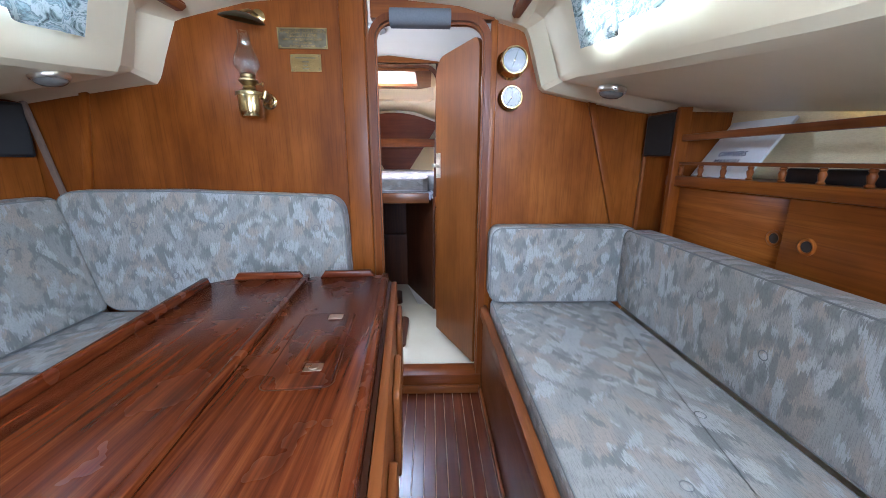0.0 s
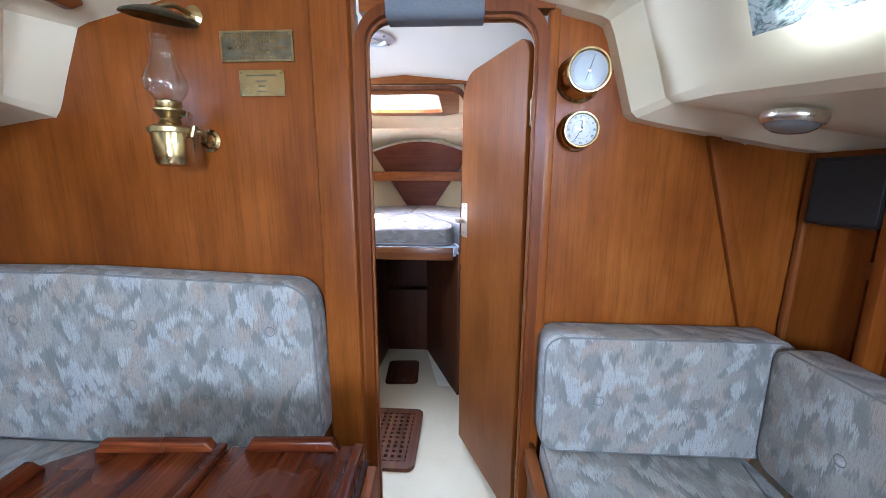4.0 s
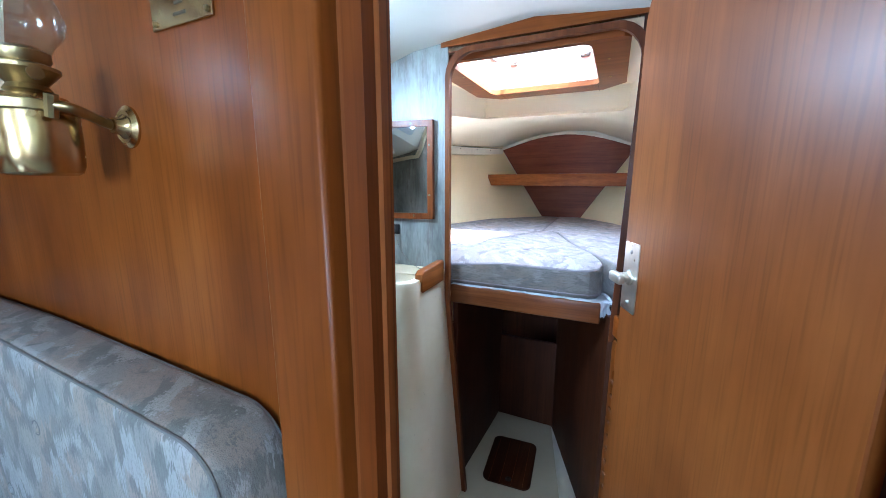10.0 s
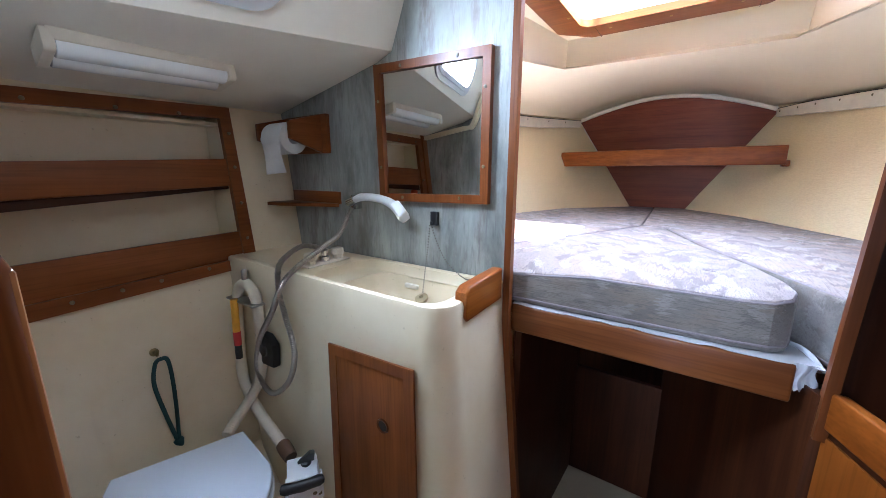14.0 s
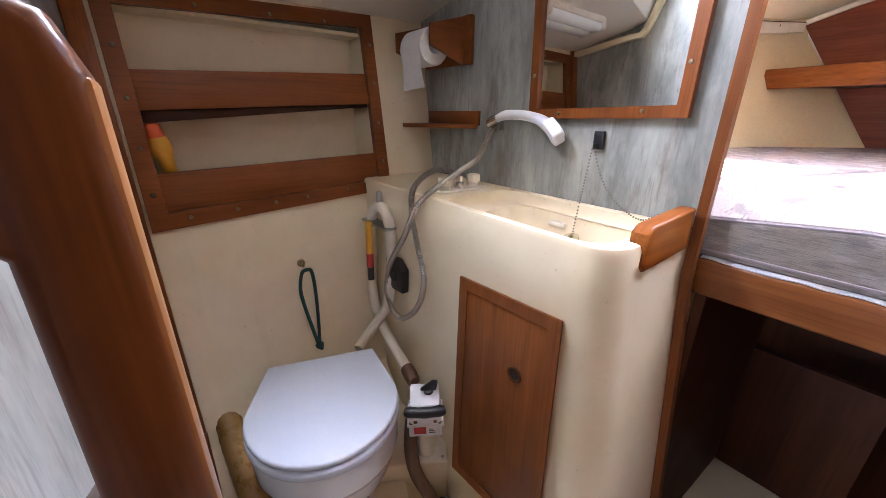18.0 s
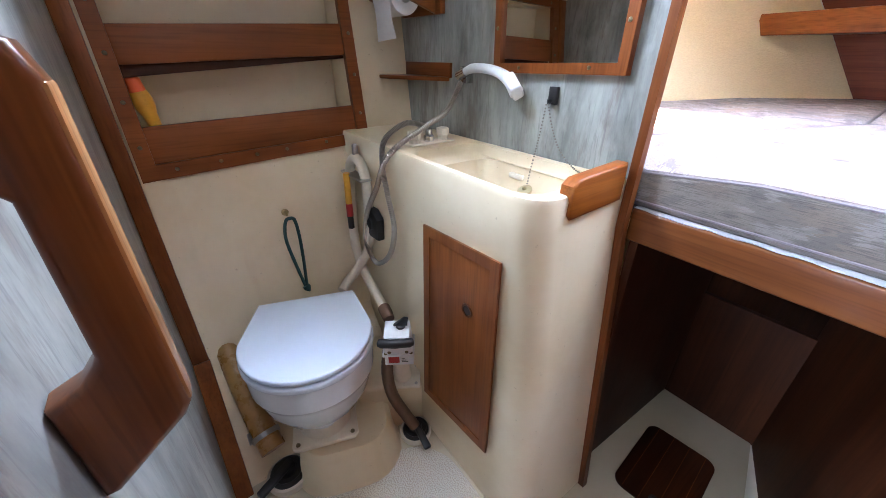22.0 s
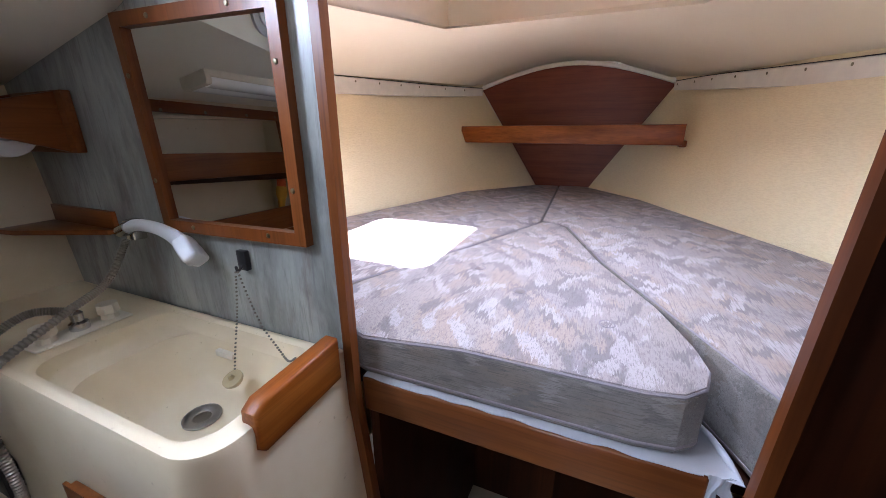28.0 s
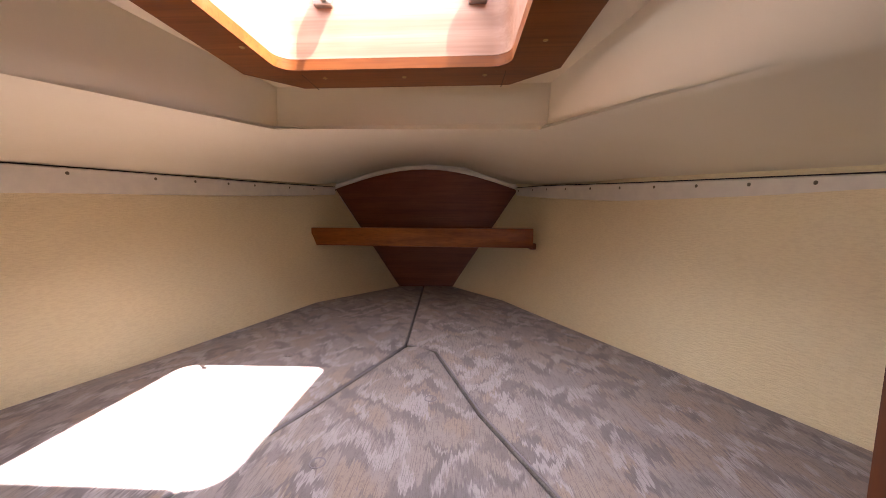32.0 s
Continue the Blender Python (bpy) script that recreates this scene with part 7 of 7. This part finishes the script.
    hose("pump_hose", "brown bent hose from the pump to the sea valve", [(-0.63, 2.57, 0.44), (-0.61, 2.55, 0.36), (-0.59, 2.555, 0.27), (-0.56, 2.585, 0.18), (-0.54, 2.605, 0.13)], 0.02, brown_hose, 0.015)
    # float on the pipe loop
    f = base("pipe_vent", (-0.96, 2.64, 0.78), "yellow and red banded tube clipped to the white pipe", "vent tube")
    bm = B()
    tube(bm, [(-0.925, 2.614, 0.965), (-0.923, 2.61, 0.86)], 0.011, 12)
    part("yellow_band", bm, yellow_plastic, f)
    bm = B()
    tube(bm, [(-0.923, 2.61, 0.859), (-0.922, 2.609, 0.815)], 0.0115, 12)
    part("red_band", bm, red_plastic, f)
    bm = B()
    tube(bm, [(-0.922, 2.609, 0.814), (-0.921, 2.608, 0.77)], 0.0105, 12)
    part("black_band", bm, black_plastic, f)
    bm = B()
    box(bm, -0.985, 2.618, 0.953, -0.83, 2.66, 0.961, 0.002, 1)
    lathe(bm, [(0.01, 0), (0.01, 0.03), (0.006, 0.035)], 12, Matrix.Translation((-0.905, 2.645, 1.024)))
    part("clip", bm, steel, f)
    # sea valves
    for at, turn, hang in (((-0.545, 2.612, 0.1), -8, 0.075), ((-0.652, 2.19, 0.108), -62, 0.06)):
        sv = base("sea_valve", at, "black plastic sea valve with lever handle set in the sole", "sea valve", "sea valves")
        m2 = Matrix.Translation(at) @ Matrix.Scale(1.0 if at[1] > 2.4 else 1.15, 4)
        bm = B()
        lathe(bm, [(0.056, -0.02 if at[1] > 2.4 else -0.03), (0.056, 0.0), (0.05, 0.004), (0.047, -0.002), (0.001, -0.002)], 28, m2)
        part("flange", bm, white_trim, sv)
        bm = B()
        lathe(bm, [(0.047, -0.002), (0.046, 0.008), (0.041, 0.013), (0.038, 0.01), (0.024, 0.01), (0.022, 0.022), (0.001, 0.024)], 24, m2)
        part("valve_cap", bm, black_plastic, sv)
        bm = B()
        q2 = m2 @ Matrix.Rotation(radians(turn), 4, "Z")
        box(bm, -0.02, -0.012, 0.02, 0.03 + hang, 0.012, 0.036, 0.005, 2, q2)
        part("lever", bm, black_plastic, sv)


tan_hose = plain("tan_ribbed_hose", (0.36, 0.2, 0.055), 0.28, spot=0.2)
brown_hose = plain("brown_rubber_hose", (0.13, 0.07, 0.035), 0.5)
toilet()


def wall_bits():
    r = base("rope_loop", (-1.03, 2.42, 0.83), "dark green cord loop hanging from a small brass hook", "cord")
    bm = B()
    screw(bm, (-1.015, 2.42, 0.842), (1, 0, 0), 0.012, 0.004)
    tube(bm, smooth_line([(-1.015, 2.42, 0.845), (-0.995, 2.42, 0.838), (-0.988, 2.42, 0.85)], 5), 0.004, 8)
    part("hook", bm, old_brass, r)
    bm = B()
    w = wall_x(0.7) + 0.018
    tube(bm, smooth_line([(w, 2.43, 0.56), (w, 2.412, 0.66), (w, 2.398, 0.76), (w + 0.01, 2.405, 0.825), (w + 0.016, 2.42, 0.838), (w + 0.01, 2.435, 0.825), (w, 2.442, 0.76), (w, 2.44, 0.66), (w, 2.434, 0.56)], 8), 0.0055, 8)
    tube(bm, [(w, 2.428, 0.567), (w, 2.434, 0.555), (w, 2.44, 0.538)], [0.012, 0.014, 0.005], 10)
    part("cord", bm, green_cord, r)
    s = base("wall_socket", (-0.82, 2.66, 0.76), "black rubber covered socket on the washbasin front", "socket")
    bm = B()
    prism(bm, [(-0.872, 0.79), (-0.835, 0.762), (-0.778, 0.766), (-0.772, 0.84), (-0.806, 0.866), (-0.868, 0.864)], "y", 2.636, 2.664, 0.006)
    part("cover", bm, black_plastic, s)
    bm = B()
    lathe(bm, [(0.02, 0.0), (0.018, 0.006), (0.006, 0.008)], 18, Matrix.Translation((-0.82, 2.637, 0.815)) @ Matrix.Rotation(radians(90), 4, "X"))
    part("cap", bm, black_rubber, s)
    # starboard locker opposite the washbasin
    c = base("hanging_locker", (0.8, 2.75, 0.085), "dark teak locker opposite the washbasin with slatted front", "locker")
    def front(y, d=0.0):
        return 0.46 + 0.41 * (2.945 - y) + d

    bm = B()
    prism(bm, [(front(2.945), 2.945), (front(2.575), 2.575), (1.24, 2.575), (1.24, 2.945)], "z", 0.085, 0.9)
    part("case", bm, teak_z, c)
    bm = B()
    prism(bm, [(front(2.944, 0.004), 2.944), (front(2.58, 0.004), 2.58), (1.24, 2.58), (1.24, 2.944)], "z", 0.9005, 0.914)
    part("top", bm, dark_y, c)
    bm = B()
    prism(bm, [(front(2.915, -0.006), 2.915), (front(2.62, -0.006), 2.62), (front(2.62, -0.0005), 2.62), (front(2.915, -0.0005), 2.915)], "z", 0.3, 0.8, 0.002)
    part("louvre_frame", bm, teak_z, c)
    for k in range(9):
        z = 0.775 - 0.05 * k
        bm = B()
        prism(bm, [(front(2.904, -0.013), 2.904), (front(2.63, -0.013), 2.63), (front(2.63, -0.007), 2.63), (front(2.904, -0.007), 2.904)], "z", z - 0.012, z, 0.002)
        part("slat", bm, pale_slat, c)
    bm = B()
    prism(bm, [(front(2.943, -0.005), 2.943), (front(2.6, -0.005), 2.6), (front(2.6, 0.018), 2.6), (front(2.943, 0.018), 2.943)], "z", 0.9145, 0.986, 0.005, 3)
    thing("locker_fiddle", bm, gold_y, "golden varnished wooden fiddle along the locker top", "fiddle")
    # teak grating and hatch in the sole
    g = base("floor_grating", (0.12, 2.6, 0.086), "teak grating set in the white head sole", "grating")
    ox0, oy0, ox1, oy1 = -0.06, 2.32, 0.262, 2.765
    bm = B()
    ring(bm, round_rect(ox0, oy0, ox1, oy1, 0.04), round_rect(ox0 + 0.045, oy0 + 0.045, ox1 - 0.045, oy1 - 0.045, 0.004), "z", 0.086, 0.104)
    part("border", bm, dark_teak_y, g)
    n = 7
    for k in range(n):
        x = ox0 + 0.045 + (ox1 - ox0 - 0.09) * (k + 0.5) / n
        bm = B()
        box(bm, x - 0.009, oy0 + 0.046, 0.0862, x + 0.009, oy1 - 0.046, 0.1035, 0.001, 1)
        part("bar", bm, dark_teak_y, g)
    n = 11
    for k in range(n):
        y = oy0 + 0.045 + (oy1 - oy0 - 0.09) * (k + 0.5) / n
        bm = B()
        box(bm, ox0 + 0.046, y - 0.009, 0.0862, ox1 - 0.046, y + 0.009, 0.1027, 0.001, 1)
        part("cross_bar", bm, dark_teak_y, g)
    h = base("sole_hatch", (0.07, 3.2, 0.086), "dark wooden lift-out hatch with rounded corners in the sole", "hatch")
    m = Matrix.Translation((0.07, 3.2, 0)) @ Matrix.Rotation(radians(5), 4, "Z")
    bm = B()
    prism(bm, round_rect(-0.108, -0.155, 0.108, 0.155, 0.035), "z", 0.0855, 0.094, 0.002, 2, m)
    part("lid", bm, dark_y, h)
    for k in range(-2, 2):
        bm = B()
        box(bm, 0.05 * k + 0.024, -0.15, 0.0938, 0.05 * k + 0.0255, 0.15, 0.0944, m=m)
        part("seam", bm, maho_y, h)
    bm = B()
    lathe(bm, [(0.014, 0.0), (0.014, 0.002), (0.009, 0.002), (0.008, -0.001), (0.001, -0.001)], 18, Matrix.Translation((0.09, 3.08, 0.0945)))
    part("lifting_ring", bm, black_plastic, h)


green_cord = plain("dark_green_cord", (0.015, 0.06, 0.06), 0.8, scale=200, relief=0.4)
dark_teak_y = wood("weathered_teak_grating", (0.06, 0.02, 0.009), (0.12, 0.042, 0.018), (0.19, 0.075, 0.03), "y", 0.45)
pale_slat = wood("worn_pale_slat", (0.12, 0.045, 0.02), (0.19, 0.078, 0.036), (0.27, 0.12, 0.06), "y", 0.45)
wall_bits()


def forepeak_bits():
    hatch = base("hatch_fastening", (0.0, 3.5, 2.0), "grey metal hatch catches and stay under the pane", "catch")
    for x in (-0.08, 0.25):
        bm = B()
        box(bm, x - 0.02, 3.55, 1.99, x + 0.02, 3.578, 2.03, 0.004)
        tube(bm, [(x, 3.55, 2.0), (x + 0.03, 3.52, 1.995)], 0.006)
        part("catch", bm, steel, hatch)
    bm = B()
    tube(bm, [(-0.03, 3.585, 2.035), (0.2, 3.585, 2.035)], 0.005, 8)
    part("stay", bm, steel, hatch)


forepeak_bits()
